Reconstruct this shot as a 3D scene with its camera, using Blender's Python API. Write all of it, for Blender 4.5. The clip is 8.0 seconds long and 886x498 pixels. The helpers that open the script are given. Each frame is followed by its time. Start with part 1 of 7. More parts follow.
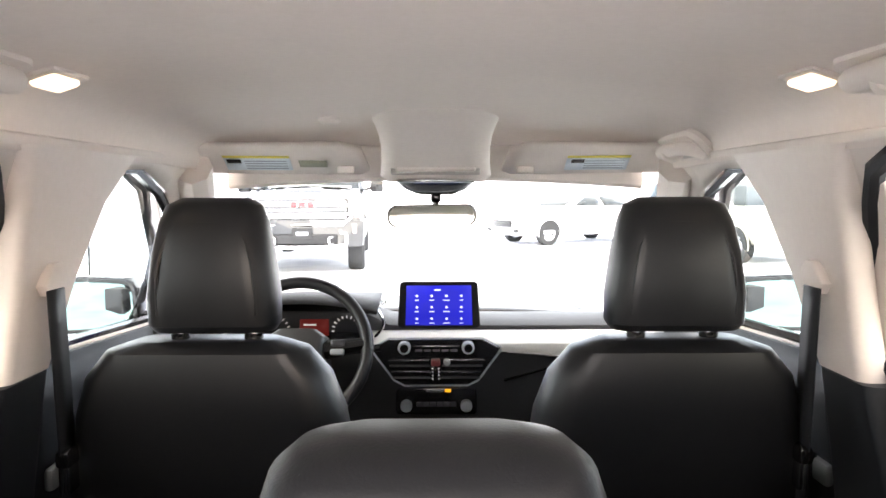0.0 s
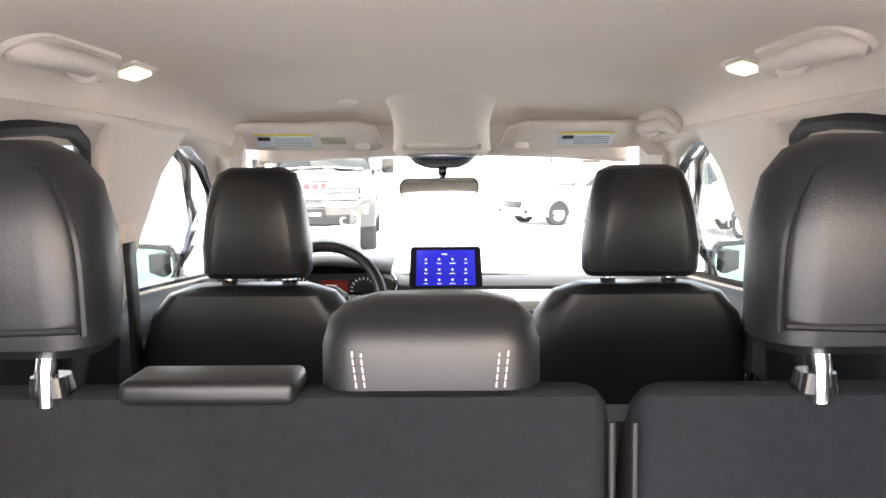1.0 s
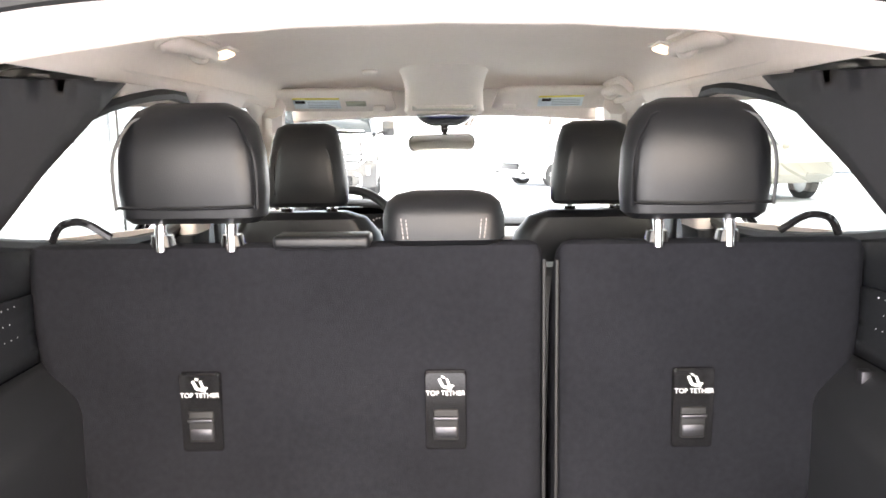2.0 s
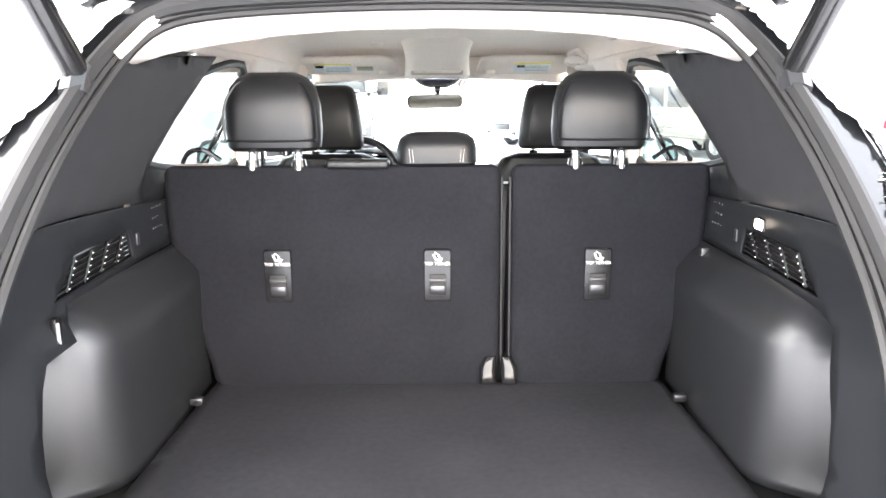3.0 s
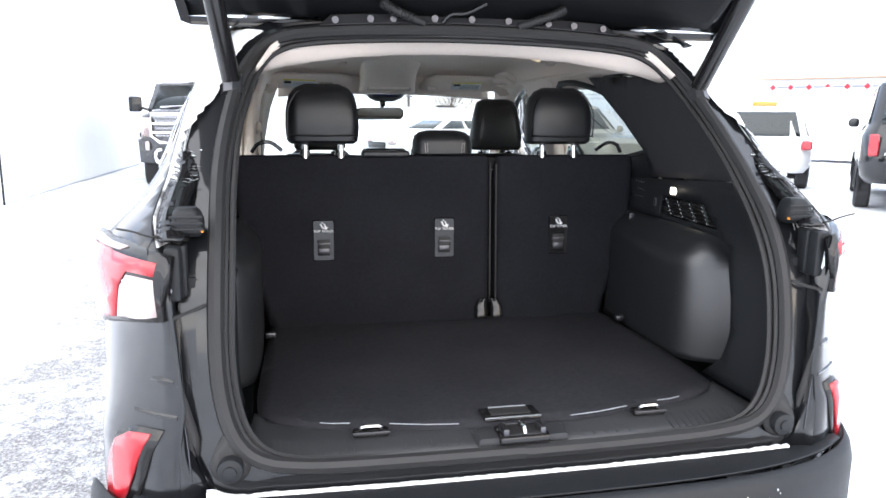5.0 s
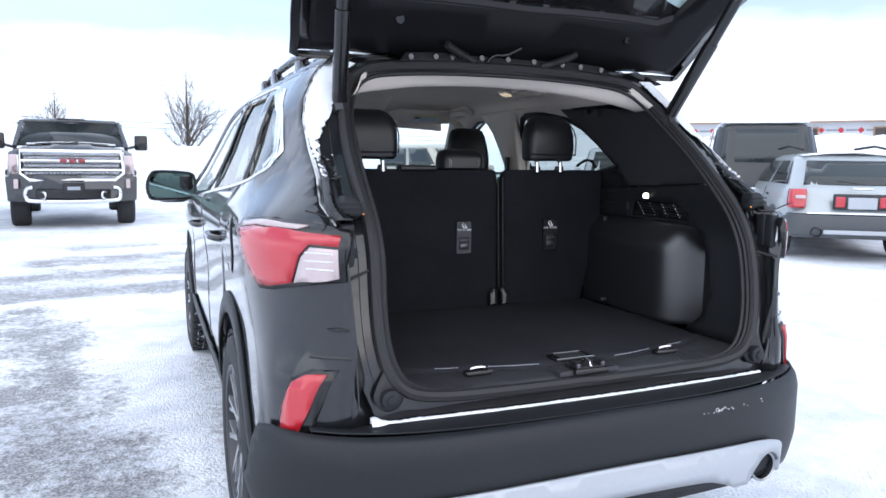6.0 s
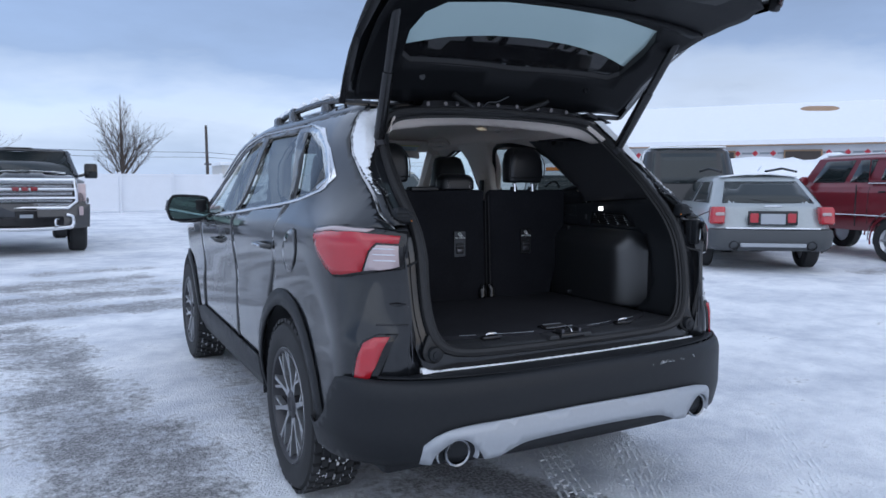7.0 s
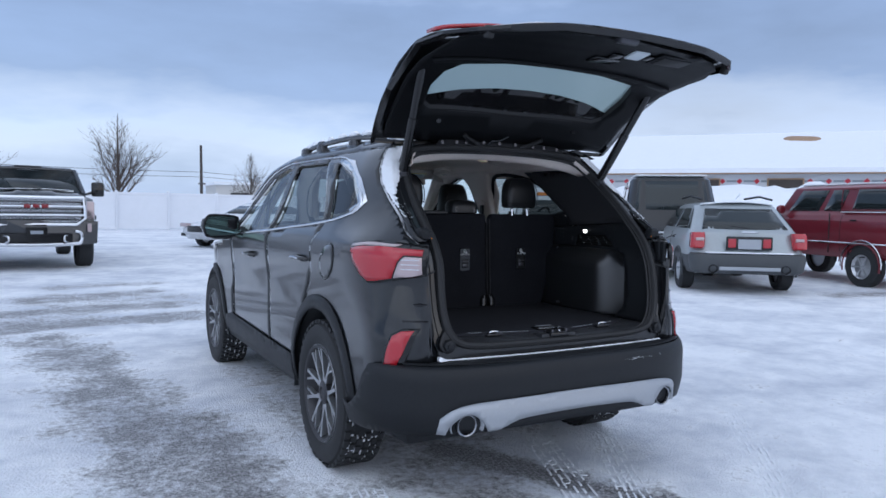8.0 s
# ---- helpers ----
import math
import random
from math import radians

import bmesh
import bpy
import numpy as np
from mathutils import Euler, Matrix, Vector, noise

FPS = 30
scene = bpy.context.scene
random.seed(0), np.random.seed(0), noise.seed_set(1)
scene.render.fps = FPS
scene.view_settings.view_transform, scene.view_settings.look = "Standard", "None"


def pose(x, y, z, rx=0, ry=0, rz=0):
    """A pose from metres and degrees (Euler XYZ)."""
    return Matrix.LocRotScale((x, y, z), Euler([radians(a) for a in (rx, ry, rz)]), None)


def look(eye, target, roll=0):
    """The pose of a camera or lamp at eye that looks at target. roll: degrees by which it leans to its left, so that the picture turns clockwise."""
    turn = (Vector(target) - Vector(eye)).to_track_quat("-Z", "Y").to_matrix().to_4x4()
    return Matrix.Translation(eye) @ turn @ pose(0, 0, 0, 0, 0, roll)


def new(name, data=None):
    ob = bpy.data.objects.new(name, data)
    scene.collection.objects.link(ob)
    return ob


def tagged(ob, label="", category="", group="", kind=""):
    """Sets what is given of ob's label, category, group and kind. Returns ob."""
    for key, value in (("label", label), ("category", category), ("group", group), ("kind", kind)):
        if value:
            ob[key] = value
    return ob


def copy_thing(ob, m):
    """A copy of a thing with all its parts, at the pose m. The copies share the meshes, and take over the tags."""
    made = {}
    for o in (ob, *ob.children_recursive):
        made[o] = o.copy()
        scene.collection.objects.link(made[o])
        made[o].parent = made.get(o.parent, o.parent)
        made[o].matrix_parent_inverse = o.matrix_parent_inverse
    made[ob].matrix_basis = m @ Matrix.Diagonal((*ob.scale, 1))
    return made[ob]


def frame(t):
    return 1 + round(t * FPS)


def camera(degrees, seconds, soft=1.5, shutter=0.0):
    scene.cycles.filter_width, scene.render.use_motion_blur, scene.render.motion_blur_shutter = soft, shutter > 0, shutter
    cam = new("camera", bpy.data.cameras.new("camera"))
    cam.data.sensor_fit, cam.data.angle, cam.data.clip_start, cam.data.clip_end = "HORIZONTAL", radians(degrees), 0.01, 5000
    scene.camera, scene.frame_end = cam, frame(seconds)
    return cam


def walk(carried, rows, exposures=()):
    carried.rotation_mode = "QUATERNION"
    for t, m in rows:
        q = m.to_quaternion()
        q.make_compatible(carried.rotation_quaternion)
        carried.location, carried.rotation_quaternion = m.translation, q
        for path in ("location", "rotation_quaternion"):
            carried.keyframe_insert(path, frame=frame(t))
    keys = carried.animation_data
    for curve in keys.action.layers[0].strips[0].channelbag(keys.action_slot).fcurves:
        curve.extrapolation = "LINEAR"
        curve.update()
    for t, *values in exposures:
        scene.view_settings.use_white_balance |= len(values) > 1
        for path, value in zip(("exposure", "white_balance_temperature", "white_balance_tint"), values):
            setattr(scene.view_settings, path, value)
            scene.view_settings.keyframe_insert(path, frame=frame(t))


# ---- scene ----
# seconds, eye x y z, yaw, pitch, roll
PATH = [
    (0.0, 0.001, 0.701, 1.502, -0.55, -4.74, 0.11),
    (0.5, 0.003, 0.602, 1.499, -0.24, -5.19, 0.33),
    (1.0, 0.014, 0.456, 1.477, 0.31, -6.16, 0.44),
    (1.5, 0.003, 0.239, 1.456, 0.35, -7.55, 0.64),
    (3.0, 0.003, -0.651, 1.451, -0.39, -12.17, 0.28),
    (3.5, -0.006, -0.904, 1.444, -0.68, -13.24, 0.05),
    (4.0, -0.025, -1.085, 1.458, -1.14, -13.31, 0.08),
    (4.5, -0.143, -1.155, 1.459, -4.54, -12.37, -0.18),
    (4.7, -0.262, -1.170, 1.448, -7.23, -11.68, -0.24),
    (5.8, -1.009, -1.426, 1.319, -20.80, -7.57, -0.92),
    (6.0, -1.154, -1.499, 1.320, -22.74, -7.06, -0.67),
    (6.5, -1.452, -1.756, 1.314, -25.93, -5.75, -0.28),
    (7.0, -1.714, -2.009, 1.305, -28.04, -5.04, -0.07),
    (7.5, -1.941, -2.263, 1.309, -28.76, -4.17, -0.61),
    (8.0, -2.088, -2.488, 1.313, -28.84, -3.23, -0.88),
]
cam = camera(64.0, 8.0, soft=1.6)
walk(cam, [(t, pose(x, y, z, 90 + pitch, roll, yaw)) for t, x, y, z, yaw, pitch, roll in PATH],
     exposures=[(0.0, 3.55, 7900, 16), (1.5, 3.58, 8100, 15), (3.0, 3.9, 7500, 11), (3.5, 3.55, 7300, 10), (4.0, 2.85, 7300, 11), (4.5, 2.28, 7200, 11), (5.0, 2.0, 6900, 10), (5.8, 1.65, 6500, 10), (6.0, 1.12, 6250, 10), (6.2, 0.55, 6000, 10), (6.4, 0.35, 5850, 10), (6.7, 0.08, 5800, 10), (8.0, 0.02, 5750, 10)])

# ---- light ----
world = bpy.data.worlds.new("sky")
scene.world = world
world.use_nodes = True
wn, wl = world.node_tree.nodes, world.node_tree.links
wn.clear()
w_out, w_bg, w_sky = wn.new("ShaderNodeOutputWorld"), wn.new("ShaderNodeBackground"), wn.new("ShaderNodeTexSky")
w_sky.sky_type, w_sky.sun_disc = "NISHITA", False
w_sky.sun_elevation, w_sky.sun_rotation, w_sky.dust_density = radians(20), radians(150), 2.0
w_co, w_map, w_noise, w_ramp, w_mix = (wn.new("ShaderNodeTexCoord"), wn.new("ShaderNodeMapping"), wn.new("ShaderNodeTexNoise"),
                                       wn.new("ShaderNodeValToRGB"), wn.new("ShaderNodeMix"))
w_map.inputs["Scale"].default_value = (1.5, 1.5, 5.0)
w_noise.inputs["Scale"].default_value, w_noise.inputs["Detail"].default_value = 1.3, 7.0
w_noise.inputs["Roughness"].default_value = 0.55
w_sep, w_bend, w_vary, w_tone = wn.new("ShaderNodeSeparateXYZ"), wn.new("ShaderNodeMath"), wn.new("ShaderNodeMapRange"), wn.new("ShaderNodeMix")
w_bend.operation = "MULTIPLY_ADD"
w_bend.inputs[1].default_value = 0.34
w_lift = wn.new("ShaderNodeMath")
w_lift.operation = "SUBTRACT"
w_lift.inputs[1].default_value = 0.17
cr = w_ramp.color_ramp
cr.elements[0].position, cr.elements[0].color = 0.0, (6.0, 7.0, 8.8, 1)
cr.elements[1].position, cr.elements[1].color = 1.0, (5.2, 6.0, 7.6, 1)
for pos, col in ((.07, (7.4, 8.1, 9.4, 1)), (.115, (6.6, 7.4, 8.9, 1)), (.165, (3.6, 4.5, 6.3, 1)), (.26, (3.3, 4.2, 6.0, 1)), (.36, (5.4, 6.2, 7.9, 1)), (.55, (7.4, 8.0, 9.2, 1))):
    cr.elements.new(pos).color = col
w_vary.inputs["From Min"].default_value, w_vary.inputs["From Max"].default_value = 0.30, 0.70
w_vary.inputs["To Min"].default_value, w_vary.inputs["To Max"].default_value = 0.70, 1.18
w_tone.data_type, w_tone.blend_type = "RGBA", "MULTIPLY"
w_tone.inputs["Factor"].default_value = 1.0
w_mix.data_type = "RGBA"
w_mix.inputs["Factor"].default_value = 0.85
wl.new(w_co.outputs["Generated"], w_map.inputs["Vector"])
wl.new(w_map.outputs["Vector"], w_noise.inputs["Vector"])
wl.new(w_co.outputs["Generated"], w_sep.inputs["Vector"])
wl.new(w_noise.outputs["Fac"], w_bend.inputs[0])
wl.new(w_sep.outputs["Z"], w_bend.inputs[2])
wl.new(w_bend.outputs[0], w_lift.inputs[0])
wl.new(w_lift.outputs[0], w_ramp.inputs["Fac"])
wl.new(w_noise.outputs["Fac"], w_vary.inputs["Value"])
wl.new(w_ramp.outputs["Color"], w_tone.inputs["A"])
wl.new(w_vary.outputs["Result"], w_tone.inputs["B"])
wl.new(w_sky.outputs["Color"], w_mix.inputs["A"])
wl.new(w_tone.outputs["Result"], w_mix.inputs["B"])
wl.new(w_mix.outputs["Result"], w_bg.inputs["Color"])
wl.new(w_bg.outputs["Background"], w_out.inputs["Surface"])
w_bg.inputs["Strength"].default_value = 0.115
sun_data = bpy.data.lights.new("sun", "SUN")
sun_data.energy, sun_data.angle, sun_data.color = 1.0, radians(110), (1.0, 0.95, 0.88)
sun = new("sun", sun_data)
sun.matrix_world = look((-8, -12, 12), (0, 0, 0))

# ---- materials ----
def mat(name, col, rough=0.5, metal=0.0, var=0.12, scale=6.0, bump=0.0, bscale=250.0, coat=0.0, spec=0.5, emit=0.0, fine=0.0):
    """A surface with its colour varied at two scales, uneven gloss and fine relief."""
    m = bpy.data.materials.new(name)
    m.use_nodes = True
    n, l = m.node_tree.nodes, m.node_tree.links
    b = n["Principled BSDF"]
    b.inputs["Roughness"].default_value, b.inputs["Metallic"].default_value = rough, metal
    b.inputs["Specular IOR Level"].default_value, b.inputs["Coat Weight"].default_value = spec, coat
    b.inputs["Coat Roughness"].default_value = 0.04
    b.inputs["Base Color"].default_value = (*col, 1)
    co = n.new("ShaderNodeTexCoord")
    if var:
        big, small, add, mix = n.new("ShaderNodeTexNoise"), n.new("ShaderNodeTexNoise"), n.new("ShaderNodeMath"), n.new("ShaderNodeMix")
        big.inputs["Scale"].default_value, big.inputs["Detail"].default_value = scale, 4.0
        small.inputs["Scale"].default_value, small.inputs["Detail"].default_value = scale * 14, 3.0
        add.operation, mix.data_type = "ADD", "RGBA"
        half = n.new("ShaderNodeMath")
        half.operation = "MULTIPLY"
        half.inputs[1].default_value = 0.5
        l.new(co.outputs["Object"], big.inputs["Vector"])
        l.new(co.outputs["Object"], small.inputs["Vector"])
        l.new(big.outputs["Fac"], add.inputs[0])
        l.new(small.outputs["Fac"], add.inputs[1])
        l.new(add.outputs[0], half.inputs[0])
        l.new(half.outputs[0], mix.inputs["Factor"])
        mix.inputs["A"].default_value = (*[min(1.0, c * (1 - 1.6 * var)) for c in col], 1)
        mix.inputs["B"].default_value = (*[min(1.0, c * (1 + 1.6 * var) + 0.004) for c in col], 1)
        l.new(mix.outputs["Result"], b.inputs["Base Color"])
        rr = n.new("ShaderNodeMapRange")
        rr.inputs["To Min"].default_value, rr.inputs["To Max"].default_value = max(0.02, rough - 0.12 * rough), min(1.0, rough + 0.25 * rough)
        l.new(big.outputs["Fac"], rr.inputs["Value"])
        l.new(rr.outputs["Result"], b.inputs["Roughness"])
    if bump:
        bn, bb = n.new("ShaderNodeTexNoise"), n.new("ShaderNodeBump")
        bn.inputs["Scale"].default_value, bn.inputs["Detail"].default_value = bscale, 3.0
        bb.inputs["Strength"].default_value, bb.inputs["Distance"].default_value = bump, 0.002 if bscale > 60 else 0.01
        l.new(co.outputs["Object"], bn.inputs["Vector"])
        l.new(bn.outputs["Fac"], bb.inputs["Height"])
        l.new(bb.outputs["Normal"], b.inputs["Normal"])
    if emit:
        b.inputs["Emission Color"].default_value = (*col, 1)
        b.inputs["Emission Strength"].default_value = emit
    return m


def glass_mat(name, tint, rough=0.01, gloss=1.0):
    """Thin pane: clear with a tint, and a mirror's gloss on top."""
    m = bpy.data.materials.new(name)
    m.use_nodes = True
    n, l = m.node_tree.nodes, m.node_tree.links
    n.clear()
    out, tr, gl, mx, fr = (n.new("ShaderNodeOutputMaterial"), n.new("ShaderNodeBsdfTransparent"), n.new("ShaderNodeBsdfGlossy"),
                           n.new("ShaderNodeMixShader"), n.new("ShaderNodeLayerWeight"))
    pw, sc = n.new("ShaderNodeMath"), n.new("ShaderNodeMath")
    pw.operation, sc.operation = "POWER", "MULTIPLY_ADD"
    pw.inputs[1].default_value, sc.inputs[1].default_value, sc.inputs[2].default_value = 4.0, 0.8 * gloss, 0.045 * gloss
    tr.inputs["Color"].default_value = (*tint, 1)
    gl.inputs["Roughness"].default_value = rough
    fr.inputs["Blend"].default_value = 0.5
    l.new(fr.outputs["Facing"], pw.inputs[0])
    l.new(pw.outputs[0], sc.inputs[0])
    l.new(sc.outputs[0], mx.inputs["Fac"])
    l.new(tr.outputs["BSDF"], mx.inputs[1])
    l.new(gl.outputs["BSDF"], mx.inputs[2])
    l.new(mx.outputs["Shader"], out.inputs["Surface"])
    return m


PAINT = mat("black_metallic_paint", (0.007, 0.008, 0.010), 0.30, 0.0, 0.25, 3.0, coat=1.0, spec=0.15)
TRIM = mat("dark_grained_plastic", (0.011, 0.0125, 0.015), 0.5, 0, 0.15, 8, 0.25, 700, spec=0.3)
TRIM_SMOOTH = mat("satin_black_plastic", (0.013, 0.014, 0.016), 0.33, 0, 0.10, 7, 0.05, 900, spec=1.0)
BUMPER = mat("black_textured_bumper", (0.0095, 0.011, 0.0135), 0.45, 0, 0.2, 5, 0.15, 600, spec=0.3)
SKID = mat("satin_silver_plastic", (0.36, 0.38, 0.41), 0.38, 0.35, 0.06, 6)
RUBBER = mat("black_rubber_seal", (0.012, 0.012, 0.013), 0.6, 0, 0.2, 20, 0.1, 300)
TYRE = mat("tyre_rubber", (0.02, 0.021, 0.023), 0.75, 0, 0.35, 14, 0.3, 90)
ALLOY = mat("machined_alloy", (0.52, 0.53, 0.55), 0.28, 0.8, 0.12, 10)
ALLOY_DARK = mat("dark_alloy", (0.05, 0.05, 0.055), 0.35, 0.6, 0.12, 10)
CHROME = mat("chrome", (0.75, 0.76, 0.78), 0.12, 1.0, 0.05, 10)
SMOKED_CHROME = mat("smoked_chrome", (0.30, 0.31, 0.33), 0.16, 1.0, 0.1, 10)
STEEL = mat("dark_steel", (0.10, 0.10, 0.11), 0.35, 0.9, 0.15, 20)
LEATHER = mat("black_leather", (0.0045, 0.0052, 0.0068), 0.37, 0, 0.15, 10, 0.12, 520, spec=0.5)
CARPET = mat("charcoal_carpet", (0.0135, 0.014, 0.0172), 0.95, 0, 0.3, 7, 0.7, 800, spec=0.05)
FLOOR_CARPET = mat("load_floor_carpet", (0.0265, 0.0268, 0.031), 0.95, 0, 0.35, 5, 0.7, 800, spec=0.05)
PILLAR_GREY = mat("dark_grey_pillar_plastic", (.028, .028, .031), .6, 0, .12, 7, .15, 700, spec=.3)
SILL_PLASTIC = mat("grey_black_sill_plastic", (.027, .028, .031), .42, 0, .12, 8, .12, 700)
HEADLINER = mat("beige_headliner_cloth", (0.80, 0.71, 0.645), 0.95, 0, 0.05, 5, 0.25, 700, spec=0.1)
BEIGE = mat("beige_pillar_plastic", (0.74, 0.66, 0.60), 0.6, 0, 0.05, 6, 0.12, 700)
DASH_TOP = mat("dark_soft_dash", (0.024, 0.025, 0.028), 0.6, 0, 0.12, 8, 0.3, 600)
DASH_LIGHT = mat("light_grey_dash_inlay", (0.72, 0.70, 0.67), 0.45, 0.0, 0.06, 12, 0.1, 500)
GLOSS_BLACK = mat("gloss_black_plastic", (0.008, 0.008, 0.009), 0.12, 0, 0.1, 8)
THREAD = mat("pale_seam_thread", (0.42, 0.38, 0.37), 0.7, 0, 0.1, 60)
WHITE_PRINT = mat("white_print", (0.8, 0.8, 0.8), 0.6, 0, 0.05, 20)
PAPER = mat("pale_sticker_paper", (0.66, 0.72, 0.76), 0.6, 0, 0.05, 30)
YELLOW = mat("yellow_sticker_band", (0.78, 0.66, 0.12), 0.6, 0, 0.05, 30)
GREY_PRINT = mat("grey_print", (0.28, 0.31, 0.34), 0.6, 0, 0.05, 30)
LAMP_LENS = mat("lit_lamp_lens", (1.0, 0.82, 0.58), 0.4, 0, 0, emit=0.22)
CARGO_LENS = mat("lit_cargo_lens", (1.0, 0.93, 0.82), 0.4, 0, 0, emit=3.0)
RED_LENS = mat("red_lamp_lens", (0.40, 0.012, 0.022), 0.12, 0, 0.1, 9, coat=0.8)
CLEAR_LENS = mat("clear_lamp_lens", (0.46, 0.37, 0.37), 0.2, 0.1, 0.15, 25, coat=0.8)
LAMP_SHELL = mat("dark_red_lamp_shell", (0.20, 0.012, 0.018), 0.2, 0, 0.1, 9, coat=0.6)
AMBER = mat("amber_lens", (0.72, 0.22, 0.02), 0.2, 0, 0.1, 9, coat=0.5)
SCREEN_RIM = mat("matt_black_screen_rim", (0.006, 0.006, 0.007), 0.5, 0, 0.1, 8, spec=0.12)
SCREEN = mat("lit_blue_screen", (0.008, 0.012, 0.30), 0.4, 0, 0, emit=0.15, spec=0.1)
SCREEN_ICON = mat("lit_white_icon", (0.75, 0.82, 1.0), 0.4, 0, 0, emit=0.09)
GAUGE_RED = mat("lit_red_gauge", (0.20, 0.012, 0.01), 0.4, 0, 0, emit=0.010, spec=0.2)
GAUGE_WHITE = mat("lit_gauge_marks", (0.8, 0.8, 0.82), 0.4, 0, 0, emit=0.04)
GAUGE_AMBER = mat("lit_amber_mark", (1.0, 0.45, 0.03), 0.4, 0, 0, emit=0.10)
SNOW = mat("fresh_snow", (0.84, 0.86, 0.89), 0.85, 0, 0.05, 5, 0.8, 30, spec=0.2)


def patchy(name, paint, cover, share, scale):
    """Paint under a thin film: ragged patches of snow over the given colour."""
    m = mat(name, paint, 0.4, 0, 0.3, 8.0, 0.25, 120, coat=0.5)
    n, l = m.node_tree.nodes, m.node_tree.links
    b = n["Principled BSDF"]
    old = b.inputs["Base Color"].links[0].from_socket
    co, tx, rp, mx = n.new("ShaderNodeTexCoord"), n.new("ShaderNodeTexNoise"), n.new("ShaderNodeValToRGB"), n.new("ShaderNodeMix")
    tx.inputs["Scale"].default_value, tx.inputs["Detail"].default_value, tx.inputs["Roughness"].default_value = scale, 8.0, 0.65
    rp.color_ramp.elements[0].position, rp.color_ramp.elements[1].position = 0.5 - share - .05, 0.5 - share + .05
    mx.data_type = "RGBA"
    mx.inputs["B"].default_value = (*cover, 1)
    l.new(co.outputs["Object"], tx.inputs["Vector"])
    l.new(tx.outputs["Fac"], rp.inputs["Fac"])
    l.new(rp.outputs["Color"], mx.inputs["Factor"])
    l.new(old, mx.inputs["A"])
    l.new(mx.outputs["Result"], b.inputs["Base Color"])
    return m


# base lighter than the body's black paint, with snow patches over it
SNOW_PATCHED = patchy("snow_patched_paint", (0.07, 0.07, 0.075), (0.62, 0.63, 0.66), 0.04, 16.0)
GLASS = glass_mat("clear_glass", (0.80, 0.90, 0.87))
WINDSCREEN = glass_mat("windscreen_glass", (0.88, 0.93, 0.91))
PRIVACY = glass_mat("tinted_privacy_glass", (0.34, 0.38, 0.37))
GATE_GLASS = glass_mat("gate_window_glass", (0.40, 0.46, 0.43), gloss=0.40)
gn, gl_ = GATE_GLASS.node_tree.nodes, GATE_GLASS.node_tree.links      # frost on the outside scatters the sky's light
frost, veil = gn.new("ShaderNodeBsdfTranslucent"), gn.new("ShaderNodeMixShader")
frost.inputs["Color"].default_value = (0.30, 0.37, 0.36, 1)
veil.inputs["Fac"].default_value = 0.72
clear_ = next(q for q in gn if q.type == "BSDF_TRANSPARENT")
lay = next(q for q in gn if q.type == "MIX_SHADER" and q != veil)
gl_.new(clear_.outputs["BSDF"], veil.inputs[1])
gl_.new(frost.outputs["BSDF"], veil.inputs[2])
gl_.new(veil.outputs["Shader"], lay.inputs[1])
DOOR_MIRROR = mat("tinted_door_mirror", (0.20, 0.30, 0.295), 0.03, 1.0, 0)
# dark grained plastic again, with the shade under the raised gate in its colour
GATE_TRIM_SHADED = mat("shaded_gate_lining", (0.006, 0.0065, 0.0078), 0.5, 0, 0.15, 8, 0.2, 700, spec=0.14)
MIRROR = mat("mirror_silver", (0.72, 0.78, 0.76), 0.03, 1.0, 0)
WHITE_PAINT = mat("white_car_paint", (0.62, 0.63, 0.65), 0.25, 0, 0.06, 3, coat=0.7)
SILVER_PAINT = mat("silver_green_paint", (0.34, 0.37, 0.38), 0.3, 0.3, 0.12, 3, coat=0.6)
RED_PAINT = mat("dark_red_paint", (0.17, 0.012, 0.022), 0.28, 0.1, 0.2, 3, coat=0.6)
GREY_PAINT = mat("dark_grey_paint", (0.024, 0.027, 0.032), 0.25, 0.1, 0.15, 3, coat=0.7)
PALE_PAINT = mat("pale_gold_paint", (0.38, 0.36, 0.31), 0.3, 0.3, 0.12, 3, coat=0.6)
CAR_GLASS = mat("dark_car_glass", (0.012, 0.018, 0.019), 0.05, 0, 0.1, 2, spec=0.6)
VINYL = mat("white_vinyl_fence", (0.74, 0.76, 0.80), 0.5, 0, 0.06, 2, 0.1, 40)
BARK = mat("grey_brown_bark", (0.085, 0.068, 0.058), 0.9, 0, 0.3, 4, 0.5, 40)
SIDING = mat("white_house_wrap", (0.62, 0.63, 0.66), 0.6, 0, 0.08, 1.0)
LUMBER = mat("raw_lumber", (0.36, 0.24, 0.15), 0.8, 0, 0.25, 2.0)
WOOD_DARK = mat("dark_wood_pole", (0.07, 0.06, 0.055), 0.9, 0, 0.25, 4)
DULL_WALL = mat("pale_stucco", (0.55, 0.54, 0.52), 0.8, 0, 0.1, 1.0)
RED_PRINT = mat("red_print", (0.55, 0.03, 0.05), 0.5, 0, 0.1, 4)


# ---- shaping helpers ----
def finish(bm, smooth=True):
    bmesh.ops.recalc_face_normals(bm, faces=bm.faces)
    if smooth:
        for fc in bm.faces:
            fc.smooth = True
    return bm


